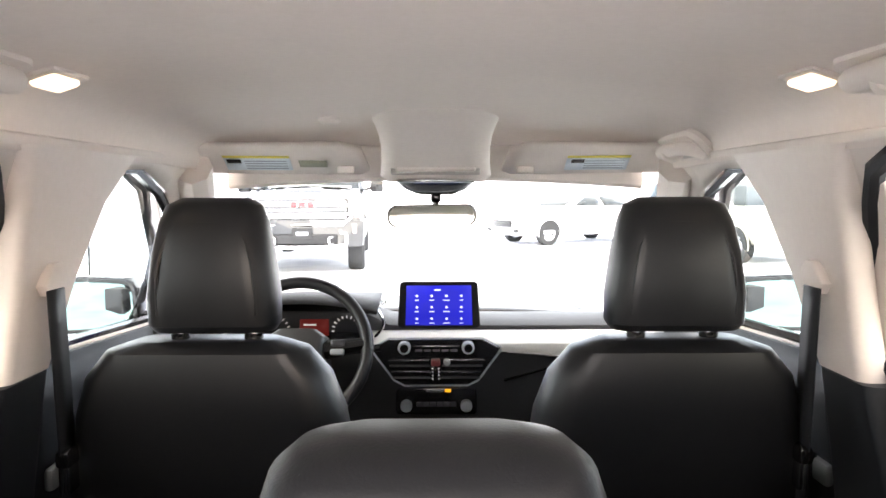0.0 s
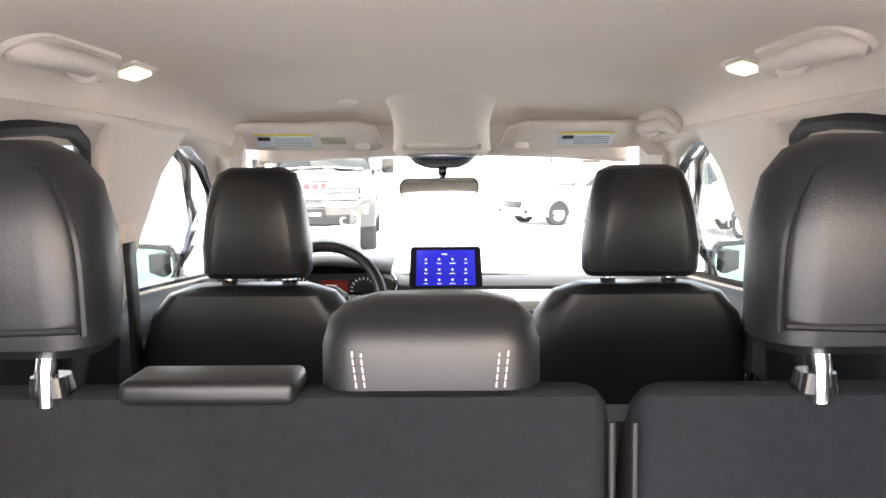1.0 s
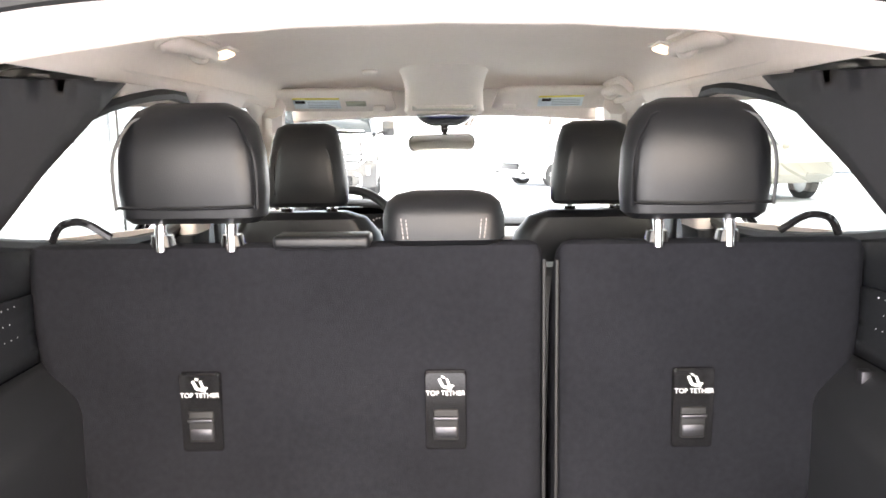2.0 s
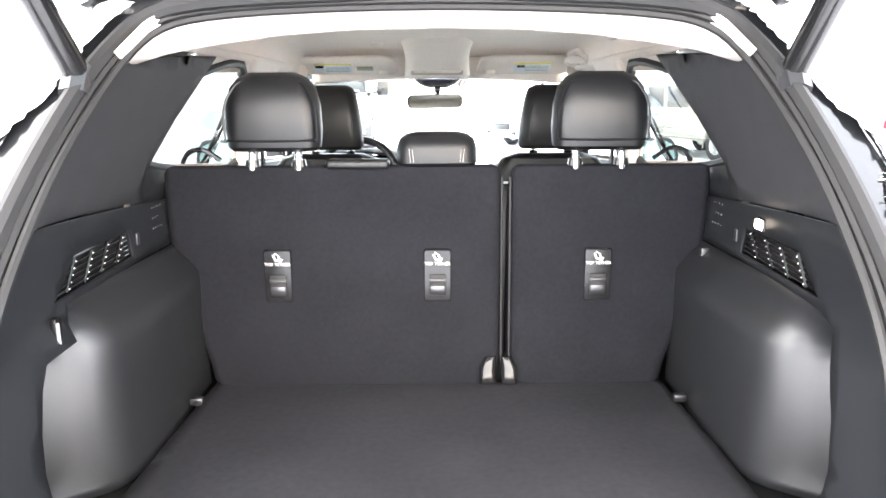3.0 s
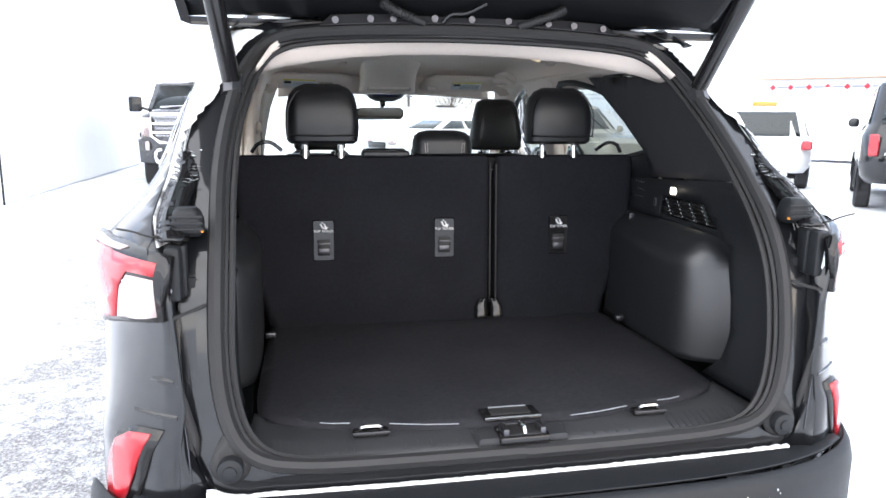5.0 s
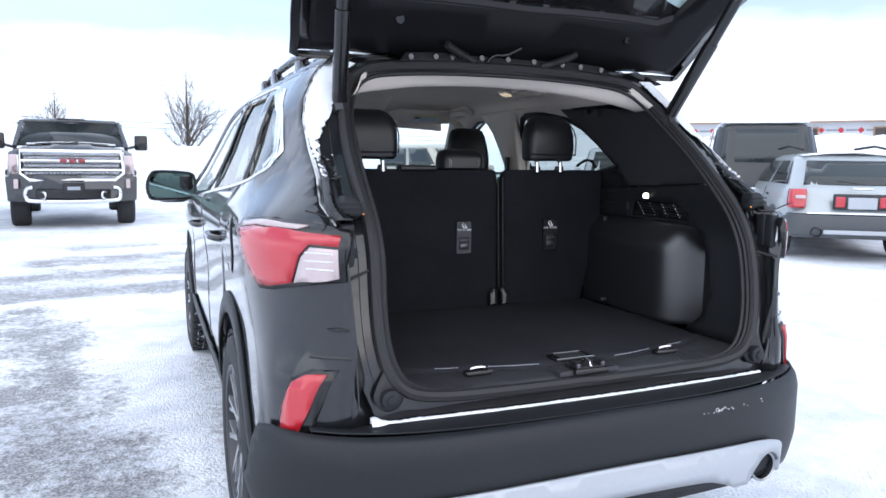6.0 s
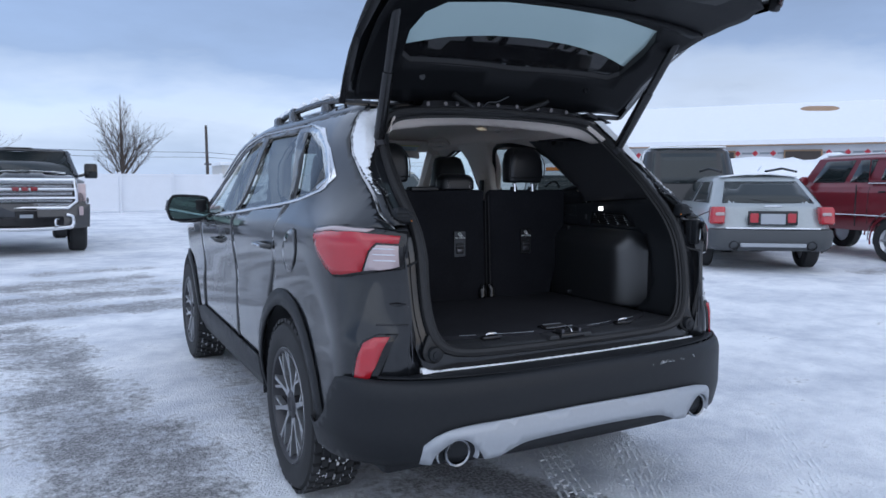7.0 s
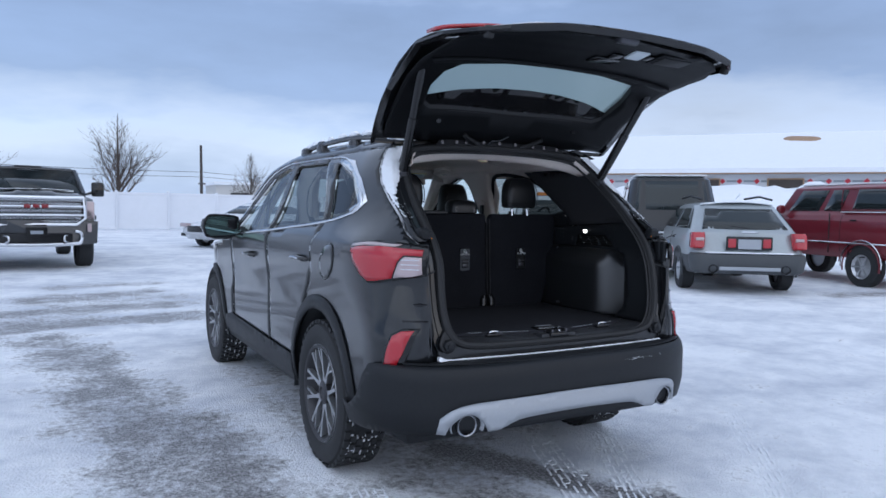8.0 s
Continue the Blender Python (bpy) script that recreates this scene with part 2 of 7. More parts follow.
def part(name, bm, material, parent=None, label="", smooth=True, thick=0.0, flip=False):
    """Links a bmesh as one mesh object, under a thing or under a part."""
    finish(bm, smooth)
    me = bpy.data.meshes.new(name)
    bm.to_mesh(me)
    bm.free()
    me.materials.append(material)
    ob = new(name, me)
    if smooth:
        me.set_sharp_from_angle(angle=radians(38))
    if thick:
        s = ob.modifiers.new("thickness", "SOLIDIFY")
        s.thickness, s.offset = thick, 0.0
    if parent:
        ob.parent = parent
    if label:
        ob["label"] = label
    return ob


def thing(name, label, category, group="", at=None):
    ob = tagged(new(name), label, category, group)
    ob.empty_display_size = 0.1
    if at is not None:
        ob.matrix_world = at
    return ob


def box(w, d, h, bevel=0.0, segs=2, at=(0, 0, 0), turn=None, bm=None):
    """A bevelled block, centred on at."""
    b = bmesh.new()
    bmesh.ops.create_cube(b, size=1)
    bmesh.ops.scale(b, vec=(w, d, h), verts=b.verts)
    if bevel:
        bmesh.ops.bevel(b, geom=b.edges[:], offset=min(bevel, 0.49 * min(w, d, h)), segments=segs, profile=0.5, affect="EDGES")
    m = Matrix.Translation(at) @ (turn if turn else Matrix())
    bmesh.ops.transform(b, matrix=m, verts=b.verts)
    if bm is None:
        return b
    me = bpy.data.meshes.new("tmp")
    b.to_mesh(me)
    b.free()
    bm.from_mesh(me)
    bpy.data.meshes.remove(me)
    return bm


def loft(rings, closed=True, caps=True, bm=None):
    """A skin over rings of equally many points."""
    bm = bm or bmesh.new()
    vs = [[bm.verts.new(p) for p in r] for r in rings]
    n = len(rings[0])
    for a, b in zip(vs, vs[1:]):
        for i in range(n if closed else n - 1):
            j = (i + 1) % n
            bm.faces.new((a[i], a[j], b[j], b[i]))
    if caps and closed:
        bm.faces.new(vs[0][::-1])
        bm.faces.new(vs[-1])
    return bm


def rrect(w, d, r, n=5):
    """Points of a rounded rectangle round the origin."""
    r = min(r, 0.499 * w, 0.499 * d)
    out = []
    for cx, cy, a0 in ((w / 2 - r, d / 2 - r, 0), (-w / 2 + r, d / 2 - r, 90), (-w / 2 + r, -d / 2 + r, 180), (w / 2 - r, -d / 2 + r, 270)):
        for i in range(n + 1):
            a = radians(a0 + 90 * i / n)
            out.append((cx + r * math.cos(a), cy + r * math.sin(a)))
    return out


def pad(sections, n=5, bm=None):
    """An upholstered form: rounded rectangles (z, x, y, width, depth, corner) skinned over."""
    return loft([[(x + px, y + py, z) for px, py in rrect(w, d, r, n)] for z, x, y, w, d, r in sections], bm=bm)


def tube(path, radius, n=8, bm=None, caps=True):
    """A round bar along a path; the radius may change from point to point."""
    pts = [Vector(p) for p in path]
    rad = [float(r) for r in radius] if isinstance(radius, (list, tuple)) else [float(radius)] * len(pts)
    rings, side = [], None
    for i, p in enumerate(pts):
        d = (pts[min(i + 1, len(pts) - 1)] - pts[max(i - 1, 0)]).normalized()
        if side is None:
            side = d.orthogonal().normalized()
        side = (side - d * side.dot(d)).normalized()
        up = d.cross(side)
        rings.append([p + rad[i] * (math.cos(a) * side + math.sin(a) * up) for a in (2 * math.pi * k / n for k in range(n))])
    return loft(rings, caps=caps, bm=bm)


def smooth_path(pts, n=6, closed=False):
    """Points of a rounded curve through pts."""
    out, m = [], len(pts)
    last = m if closed else m - 1
    for i in range(last):
        p = [Vector(pts[(i + k) % m] if closed else pts[min(max(i + k, 0), m - 1)]) for k in (-1, 0, 1, 2)]
        for k in range(n):
            t = k / n
            out.append(0.5 * (2 * p[1] + (p[2] - p[0]) * t + (2 * p[0] - 5 * p[1] + 4 * p[2] - p[3]) * t * t + (3 * p[1] - p[0] - 3 * p[2] + p[3]) * t ** 3))
    if not closed:
        out.append(Vector(pts[-1]))
    return out


def sheet(outline, fn, holes=(), step=0.06, bm=None):
    """A curved panel: a flat outline with holes, filled finely and carried by fn(u, v) into space."""
    from mathutils.geometry import delaunay_2d_cdt
    verts, edges = [], []

    def ring(pts):
        s = len(verts)
        fine = []
        for a, b in zip(pts, pts[1:] + pts[:1]):
            a, b = Vector(a[:2]), Vector(b[:2])
            k = max(1, int((b - a).length / step))
            fine += [a + (b - a) * i / k for i in range(k)]
        verts.extend(fine)
        edges.extend((s + i, s + (i + 1) % len(fine)) for i in range(len(fine)))
        return fine

    def inside(p, poly):
        c = False
        for a, b in zip(poly, poly[1:] + poly[:1]):
            if (a[1] > p[1]) != (b[1] > p[1]) and p[0] < (b[0] - a[0]) * (p[1] - a[1]) / (b[1] - a[1]) + a[0]:
                c = not c
        return c

    rings = [ring([tuple(p) for p in outline])] + [ring([tuple(p) for p in h]) for h in holes]
    u0, u1 = min(p[0] for p in rings[0]), max(p[0] for p in rings[0])
    v0, v1 = min(p[1] for p in rings[0]), max(p[1] for p in rings[0])
    near = 0.45 * step
    for i in range(1, int((u1 - u0) / step) + 1):
        for j in range(1, int((v1 - v0) / step) + 1):
            p = Vector((u0 + i * step, v0 + j * step))
            if inside(p, rings[0]) and not any(inside(p, h) for h in rings[1:]):
                if all((p - q).length > near for r in rings for q in r):
                    verts.append(p)
    pts, _, tris = delaunay_2d_cdt(verts, edges, [], 0, 1e-6)[:3]
    bm = bm or bmesh.new()
    vs = [bm.verts.new(fn(p[0], p[1])) for p in pts]
    for t in tris:
        c = sum((pts[i] for i in t), Vector((0, 0))) / 3
        if inside(c, rings[0]) and not any(inside(c, h) for h in rings[1:]):
            try:
                bm.faces.new([vs[i] for i in t])
            except ValueError:
                pass
    loose = [w for w in bm.verts if not w.link_faces]
    bmesh.ops.delete(bm, geom=loose, context="VERTS")
    return bm


def lerp(x, xs, ys):
    return float(np.interp(x, xs, ys))


def turned(profile, n=40, axis="x", bm=None, caps=True):
    """A turned form from (radius, height) pairs, about the x or y axis."""
    rings = []
    for r, h in profile:
        ring = []
        for k in range(n):
            a = 2 * math.pi * k / n
            c, s = r * math.cos(a), r * math.sin(a)
            ring.append((h, c, s) if axis == "x" else (c, h, s) if axis == "y" else (c, s, h))
        rings.append(ring)
    return loft(rings, bm=bm, caps=caps)


def letters(text, size, m, material, parent, name="lettering", label=""):
    """Flat raised letters in the built-in font."""
    cu = bpy.data.curves.new(name, "FONT")
    cu.body, cu.size, cu.align_x, cu.align_y, cu.extrude = text, size, "CENTER", "CENTER", 0.0006
    tmp = bpy.data.objects.new(name, cu)
    scene.collection.objects.link(tmp)
    me = bpy.data.meshes.new_from_object(tmp.evaluated_get(bpy.context.evaluated_depsgraph_get()))
    bpy.data.objects.remove(tmp)
    bpy.data.curves.remove(cu)
    me.materials.clear()
    me.materials.append(material)
    me.transform(m)
    ob = new(name, me)
    ob.parent = parent
    if label:
        ob["label"] = label
    return ob


# ---- ground ----
def smoothstep(a, b, x):
    t = min(1.0, max(0.0, (x - a) / (b - a)))
    return t * t * (3 - 2 * t)


def ground_z(x, y):
    """The lot is level, with slow swells of a few centimetres away from the car."""
    return .03 * smoothstep(6, 16, math.hypot(x, y)) * noise.noise((x * .12, y * .12, 8.0))


def worn(x, y):
    """How far the snow is driven off: wheel lanes and slush patches, with ragged edges."""
    n = noise.fractal((x * 0.9, y * 0.9, 0.0), 1.0, 2.0, 5)
    w = 0.0
    for x0, y0, x1, y1, r, k in ((-2.4, 6.2, -0.7, 6.4, .42, 1.0), (-2.4, 7.3, -0.9, 7.4, .45, 1.0), (-2.2, 8.6, -0.9, 9.0, .5, .9), (-2.0, 7.0, -1.0, 8.2, 1.0, .62), (-2.0, 10.0, -0.8, 10.3, .35, .7),
                                  (-2.15, 5.3, -1.85, 4.0, .42, .9), (-1.85, 4.0, -1.65, 2.0, .40, 1.0), (-1.65, 2.0, -1.35, 0.5, .48, 1.0), (-1.35, 0.5, -1.0, -0.6, .5, .9),
                                  (-0.2, 0.9, 0.35, -0.25, .16, 1.3), (-0.45, 0.6, -0.3, 0.2, .25, .8), (0.0, 1.4, 0.0, 3.4, .7, .8), (-0.75, 3.2, -0.75, 1.2, .18, .6),
                                  (8.2, 2.6, 11.0, 1.6, .5, .7), (9.2, 4.6, 10.4, 4.2, .4, .8), (3.0, 14.0, 6.0, 15.0, .8, .5)):
        dx, dy = x1 - x0, y1 - y0
        t = min(1.0, max(0.0, ((x - x0) * dx + (y - y0) * dy) / (dx * dx + dy * dy)))
        d = math.hypot(x - x0 - t * dx, (y - y0 - t * dy)) / r
        w = max(w, k * smoothstep(1.5, 0.35, d + 0.55 * n))
    return w


TRACKS = ((0.80, 0.75, 0.62), (0.42, 0.90, 0.42), (-0.80, 0.60, 0.2), (1.9, 0.7, 0.9))   # start x, y and lean


def build_ground():
    def axis(lo, hi, far, step):
        a = [lo + step * i for i in range(int((hi - lo) / step) + 1)]
        d, left, right = step, [], []
        p, q = a[0], a[-1]
        while q < far or p > -far:
            d *= 1.35
            p, q = p - d, q + d
            left.append(p)
            right.append(q)
        return left[::-1] + a + right

    xs, ys = axis(-5, 11, 700, 0.06), axis(-3, 18, 700, 0.075)
    verts, wear = [], []
    for y in ys:
        for x in xs:
            near = -5 <= x <= 11 and -3 <= y <= 18
            w = worn(x, y) if near else 0.0
            z = ground_z(x, y)
            if near:
                z += -0.012 * w + 0.010 * noise.fractal((x * 1.7, y * 1.7, 3.0), 1.0, 2.0, 4) * (1 - 0.5 * w)
            for tx, ty, sx in TRACKS:
                if y < ty:
                    z -= 0.012 * smoothstep(0.17, 0.09, abs(x - tx + sx * (ty - y)))
            verts.append((x, y, z))
            wear.append(w)
    n = len(xs)
    faces = [(j * n + i, j * n + i + 1, (j + 1) * n + i + 1, (j + 1) * n + i) for j in range(len(ys) - 1) for i in range(n - 1)]
    me = bpy.data.meshes.new("ground")
    me.from_pydata(verts, [], faces)
    me.attributes.new("slush", "FLOAT", "POINT").data.foreach_set("value", wear)
    me.polygons.foreach_set("use_smooth", [True] * len(faces))
    m = bpy.data.materials.new("packed_snow_over_gravel")
    m.use_nodes = True
    nn, l = m.node_tree.nodes, m.node_tree.links
    b = nn["Principled BSDF"]
    co, at = nn.new("ShaderNodeTexCoord"), nn.new("ShaderNodeAttribute")
    at.attribute_name = "slush"

    def tex(scale, detail):
        t = nn.new("ShaderNodeTexNoise")
        t.inputs["Scale"].default_value, t.inputs["Detail"].default_value = scale, detail
        l.new(co.outputs["Object"], t.inputs["Vector"])
        return t

    n1, n2, n3, n4 = tex(0.7, 6), tex(3.2, 9), tex(70, 5), tex(22, 8)
    n2.inputs["Roughness"].default_value = n4.inputs["Roughness"].default_value = 0.68
    snow, grit, mask, mixc = nn.new("ShaderNodeMix"), nn.new("ShaderNodeMix"), nn.new("ShaderNodeMath"), nn.new("ShaderNodeMix")
    for q in (snow, grit, mixc):
        q.data_type = "RGBA"
    snow.inputs["A"].default_value, snow.inputs["B"].default_value = (0.60, 0.63, 0.69, 1), (0.93, 0.945, 0.965, 1)
    grit.inputs["A"].default_value, grit.inputs["B"].default_value = (0.075, 0.072, 0.072, 1), (0.44, 0.43, 0.44, 1)
    mot = nn.new("ShaderNodeMath")
    mot.operation = "ADD"
    l.new(n1.outputs["Fac"], mot.inputs[0])
    l.new(n2.outputs["Fac"], mot.inputs[1])
    mor = nn.new("ShaderNodeMapRange")
    mor.inputs["From Min"].default_value, mor.inputs["From Max"].default_value = 0.75, 1.15
    l.new(mot.outputs[0], mor.inputs["Value"])
    l.new(mor.outputs["Result"], snow.inputs["Factor"])
    gr = nn.new("ShaderNodeValToRGB")
    gr.color_ramp.elements[0].position, gr.color_ramp.elements[1].position = 0.42, 0.68
    l.new(n3.outputs["Fac"], gr.inputs["Fac"])
    l.new(gr.outputs["Color"], grit.inputs["Factor"])
    soft = nn.new("ShaderNodeMath")
    soft.operation = "MULTIPLY_ADD"
    soft.inputs[1].default_value, soft.inputs[2].default_value = 2.6, -1.42
    l.new(n2.outputs["Fac"], soft.inputs[0])
    speck, both = nn.new("ShaderNodeMath"), nn.new("ShaderNodeMath")
    speck.operation, both.operation = "MULTIPLY_ADD", "ADD"
    speck.inputs[1].default_value, speck.inputs[2].default_value = 2.4, -1.2
    l.new(n4.outputs["Fac"], speck.inputs[0])
    l.new(speck.outputs[0], both.inputs[0])
    l.new(soft.outputs[0], both.inputs[1])
    mask.operation = "ADD"
    mask.use_clamp = True
    l.new(both.outputs[0], mask.inputs[0])
    l.new(at.outputs["Fac"], mask.inputs[1])
    edge = nn.new("ShaderNodeMapRange")
    edge.inputs["From Min"].default_value, edge.inputs["From Max"].default_value = 0.22, 1.0
    edge.inputs["To Max"].default_value = 0.90
    l.new(mask.outputs[0], edge.inputs["Value"])
    l.new(edge.outputs["Result"], mixc.inputs["Factor"])
    l.new(snow.outputs["Result"], mixc.inputs["A"])
    l.new(grit.outputs["Result"], mixc.inputs["B"])
    l.new(mixc.outputs["Result"], b.inputs["Base Color"])
    ro = nn.new("ShaderNodeMapRange")
    ro.inputs["To Min"].default_value, ro.inputs["To Max"].default_value = 0.85, 0.42
    l.new(edge.outputs["Result"], ro.inputs["Value"])
    l.new(ro.outputs["Result"], b.inputs["Roughness"])
    bp, hs = nn.new("ShaderNodeBump"), nn.new("ShaderNodeMath")
    hs.operation = "ADD"
    l.new(n2.outputs["Fac"], hs.inputs[0])
    l.new(n3.outputs["Fac"], hs.inputs[1])
    l.new(hs.outputs[0], bp.inputs["Height"])
    bp.inputs["Strength"].default_value, bp.inputs["Distance"].default_value = 0.8, 0.025
    l.new(bp.outputs["Normal"], b.inputs["Normal"])
    me.materials.append(m)
    tagged(new("ground", me), "packed snow lot with grey slush and tyre tracks", "ground", kind="structure")


build_ground()
# tread prints: broken ridges of snow pressed up between the tyres' ribs
prints = bmesh.new()
rnd = random.Random(11)
for tx, ty, sx in TRACKS:
    turn = Matrix.Rotation(math.atan(-sx), 4, "Z")
    for j in range(5):
        y = ty - .1
        while y > ty - 2.6:
            ln = rnd.uniform(.03, .11)
            x = tx - sx * (ty - y) + (-.08 + .04 * j)
            z = ground_z(x, y) - .012 + .010 * noise.fractal((x * 1.7, y * 1.7, 3.0), 1.0, 2.0, 4)
            box(rnd.uniform(.008, .014), ln, .009, .003, 1, at=(x + rnd.uniform(-.004, .004), y, z - .0005), turn=turn, bm=prints)
            if rnd.random() < .5:
                box(.034, .007, .006, .002, 1, at=(x + .018, y, z - .001), turn=turn @ Matrix.Rotation(.35 if j < 2 else -.35, 4, "Z"), bm=prints)
            y -= ln + rnd.uniform(.008, .035)
tagged(part("tread_prints", prints, SNOW, None), "tyre tread prints pressed into the snow", "tyre tracks", kind="stuff")


# ---- the parked suv: body shape ----
def body_w(z):
    """Half width by height, its bends a little rounded off."""
    return sum(width_at(z + d) for d in (-.03, -.02, -.01, 0, .01, .02, .03)) / 7


def width_at(z):
    return lerp(z, [.2, .35, .5, .66, .82, .97, 1.08, 1.135, 1.16, 1.21, 1.35, 1.5, 1.6, 1.68], [.80, .865, .888, .893, .889, .905, .915, .914, .896, .853, .785, .725, .665, .57])


def side_x(y, z, s=-1):
    """Half the body's width: full at the doors, drawn in round the rear corner and under the roof's end."""
    u = max(0.0, lerp(z, [.76, 1.0], [.42, .70]) - y)
    d = lerp(z, [.76, 1.0], [.20, .208]) * (u / lerp(z, [.76, 1.0], [.285, .551])) ** 3.2
    d += .055 * smoothstep(1.13, 1.32, z) * smoothstep(.9, .4, y)
    return body_w(z) - d - .33 * max(0.0, y - 3.5) ** 2


def flank_y(z):
    """Where the flank ends at the rear opening's edge."""
    return lerp(z, [.66, .85, 1.0, 1.10, 1.16, 1.21, 1.272, 1.303, 1.344, 1.444, 1.50, 1.56, 1.615], [.140, .140, .149, .152, .190, .280, .367, .421, .491, .634, .678, .71, .74])


def rear_y(z):
    return lerp(z, [.5, .73, 1.09, 1.21, 1.35, 1.5, 1.62, 1.68], [.13, .15, .205, .242, .34, .50, .68, .78])


def roof_z(x, y):
    mid = lerp(y, [.6, .9, 1.4, 2.0, 2.4, 2.75], [1.67, 1.70, 1.722, 1.722, 1.705, 1.645])
    return mid - .065 * (abs(x) / .62) ** 2.6


def bumper_y(x, z):
    """The bumper's back in plan: a full curve that runs round into the sides."""
    return .50 - .48 * max(0.0, 1 - (abs(x) / .93) ** 4) ** (1 / 3) + .9 * max(0.0, .45 - z) ** 2


def bumper_fn(k, z):
    """k runs from -1 (one flank) over the middle of the back to 1; the upper edge rolls in."""
    a = abs(k)
    x = .93 * min(1.0, math.sin(min(1.0, a / .90) * math.pi / 2) ** .72) if a else 0.0
    y = bumper_y(x, .6)
    if a > .90:
        y = .50 + (a - .90) * 1.2
        x -= .02 * smoothstep(.90, 1.0, a)
    roll = .030 * max(0.0, (z - .60) / .06) ** 2 + .9 * max(0.0, .45 - z) ** 2
    return (math.copysign(x, k) * (1 - .30 * max(0.0, .45 - z) - .012 * max(0.0, (z - .60) / .06) ** 2), y + roll, z)


car = thing("suv_car", "black compact SUV with open tailgate, dusted with snow", "car")

WIN_FRONT = [(2.80, 1.122), (2.0, 1.172), (2.10, 1.555), (2.22, 1.56), (2.43, 1.50), (2.68, 1.32)]
WIN_REAR = [(1.90, 1.178), (1.08, 1.243), (1.40, 1.565), (1.98, 1.57)]
WIN_QTR = [(1.00, 1.250), (.80, 1.285), (.74, 1.325), (.90, 1.46), (1.24, 1.555)]
ARCH_R = [(.985 + .45 * math.cos(a), .37 + .45 * math.sin(a)) for a in (radians(-28 + 236 * i / 22) for i in range(23))]
ARCH_F = [(3.665 + .42 * math.cos(a), .37 + .42 * math.sin(a)) for a in (radians(-28 + 236 * i / 22) for i in range(23))]


def side_fn(s, out=0.0):
    return lambda y, z: (s * (side_x(y, z, s) + out), y, z)


for s in (-1, 1):
    quarter = [(.140, .665), (.140, .85), (.149, 1.0), (.152, 1.10), (.190, 1.16), (.280, 1.21), (.367, 1.272), (.421, 1.303), (.491, 1.344), (.634, 1.444), (.678, 1.50), (.71, 1.56), (.74, 1.615), (1.34, 1.63), (1.46, 1.60),
               (1.06, 1.22), (1.10, .95), (1.30, .72)] + [p for p in ARCH_R if p[1] > .42 and p[0] < 1.32] + [(.58, .42), (.49, .41), (.43, .43), (.33, .56), (.262, .625), (.20, .645)]
    part("rear_quarter_panel", sheet(quarter, side_fn(s), [WIN_QTR], step=.027), PAINT, car, thick=.004)
    rear_door = [(1.0605, 1.22), (1.1005, .95), (1.3005, .72), (1.428, .50), (1.47, .34), (1.93, .34), (1.93, 1.18), (2.03, 1.60), (1.48, 1.605)]
    door = part("rear_door", sheet(rear_door, side_fn(s), [WIN_REAR]), PAINT, car, thick=.004)
    front_door = [(1.9325, .34), (2.94, .34), (2.96, .70), (2.92, 1.10), (2.80, 1.33), (2.50, 1.545), (2.25, 1.605), (2.034, 1.60), (1.9325, 1.18)]
    fdoor = part("front_door", sheet(front_door, side_fn(s), [WIN_FRONT]), PAINT, car, thick=.004)
    fender = [(2.97, .34), (3.22, .34)] + [p for p in ARCH_F[::-1] if p[1] > .30] + [(4.08, .34), (4.45, .36), (4.5, .62), (4.42, .80), (4.05, .95), (3.4, 1.03), (2.93, 1.09), (2.97, .70)]
    part("front_fender", sheet(fender, side_fn(s)), PAINT, car, thick=.004)
    # pillars' roof frame, chrome surround, panes
    rail = [(.66, 1.61), (1.46, 1.612), (2.25, 1.612), (2.55, 1.545), (2.80, 1.36), (2.86, 1.36), (2.62, 1.56), (2.36, 1.64), (2.2, 1.665), (1.2, 1.672), (.76, 1.665)]
    part("roof_side_frame", sheet(rail, side_fn(s)), PAINT, car, thick=.004)
    part("side_window", sheet(WIN_FRONT, side_fn(s, -.012)), GLASS, fdoor, "clear front door glass").visible_shadow = False
    part("side_window", sheet(WIN_REAR, side_fn(s, -.012)), PRIVACY, door, "dark tinted rear door glass").visible_shadow = False
    part("quarter_window", sheet(WIN_QTR, side_fn(s, -.008)), PRIVACY, car, "dark tinted quarter glass").visible_shadow = False
    line = smooth_path([(s * (side_x(y, z, s) + .004), y, z) for y, z in ((2.84, 1.112), (2.4, 1.136), (2.0, 1.160), (1.5, 1.200), (1.06, 1.236), (.82, 1.270), (.70, 1.318), (.78, 1.42), (.98, 1.53), (1.22, 1.585), (1.6, 1.597), (2.05, 1.598), (2.3, 1.585), (2.53, 1.512), (2.76, 1.32), (2.84, 1.19))], 4)
    part("chrome_window_surround", tube(line, .0065, 6), CHROME, car)
    wide = [(.66, 1.345), (.80, 1.46), (1.0, 1.56), (1.24, 1.588), (1.23, 1.562), (.90, 1.468), (.74, 1.338), (.80, 1.302), (.74, 1.282)]
    part("chrome_corner_trim", sheet(wide, side_fn(s, .005)), CHROME, car, thick=.003)
    part("pillar_cover", sheet([(1.91, 1.172), (1.99, 1.168), (2.095, 1.56), (1.99, 1.572)], side_fn(s, .003)), GLOSS_BLACK, car, thick=.003)
    part("pillar_cover", sheet([(1.07, 1.240), (1.01, 1.247), (1.25, 1.558), (1.39, 1.566)], side_fn(s, .003)), GLOSS_BLACK, car, thick=.003)
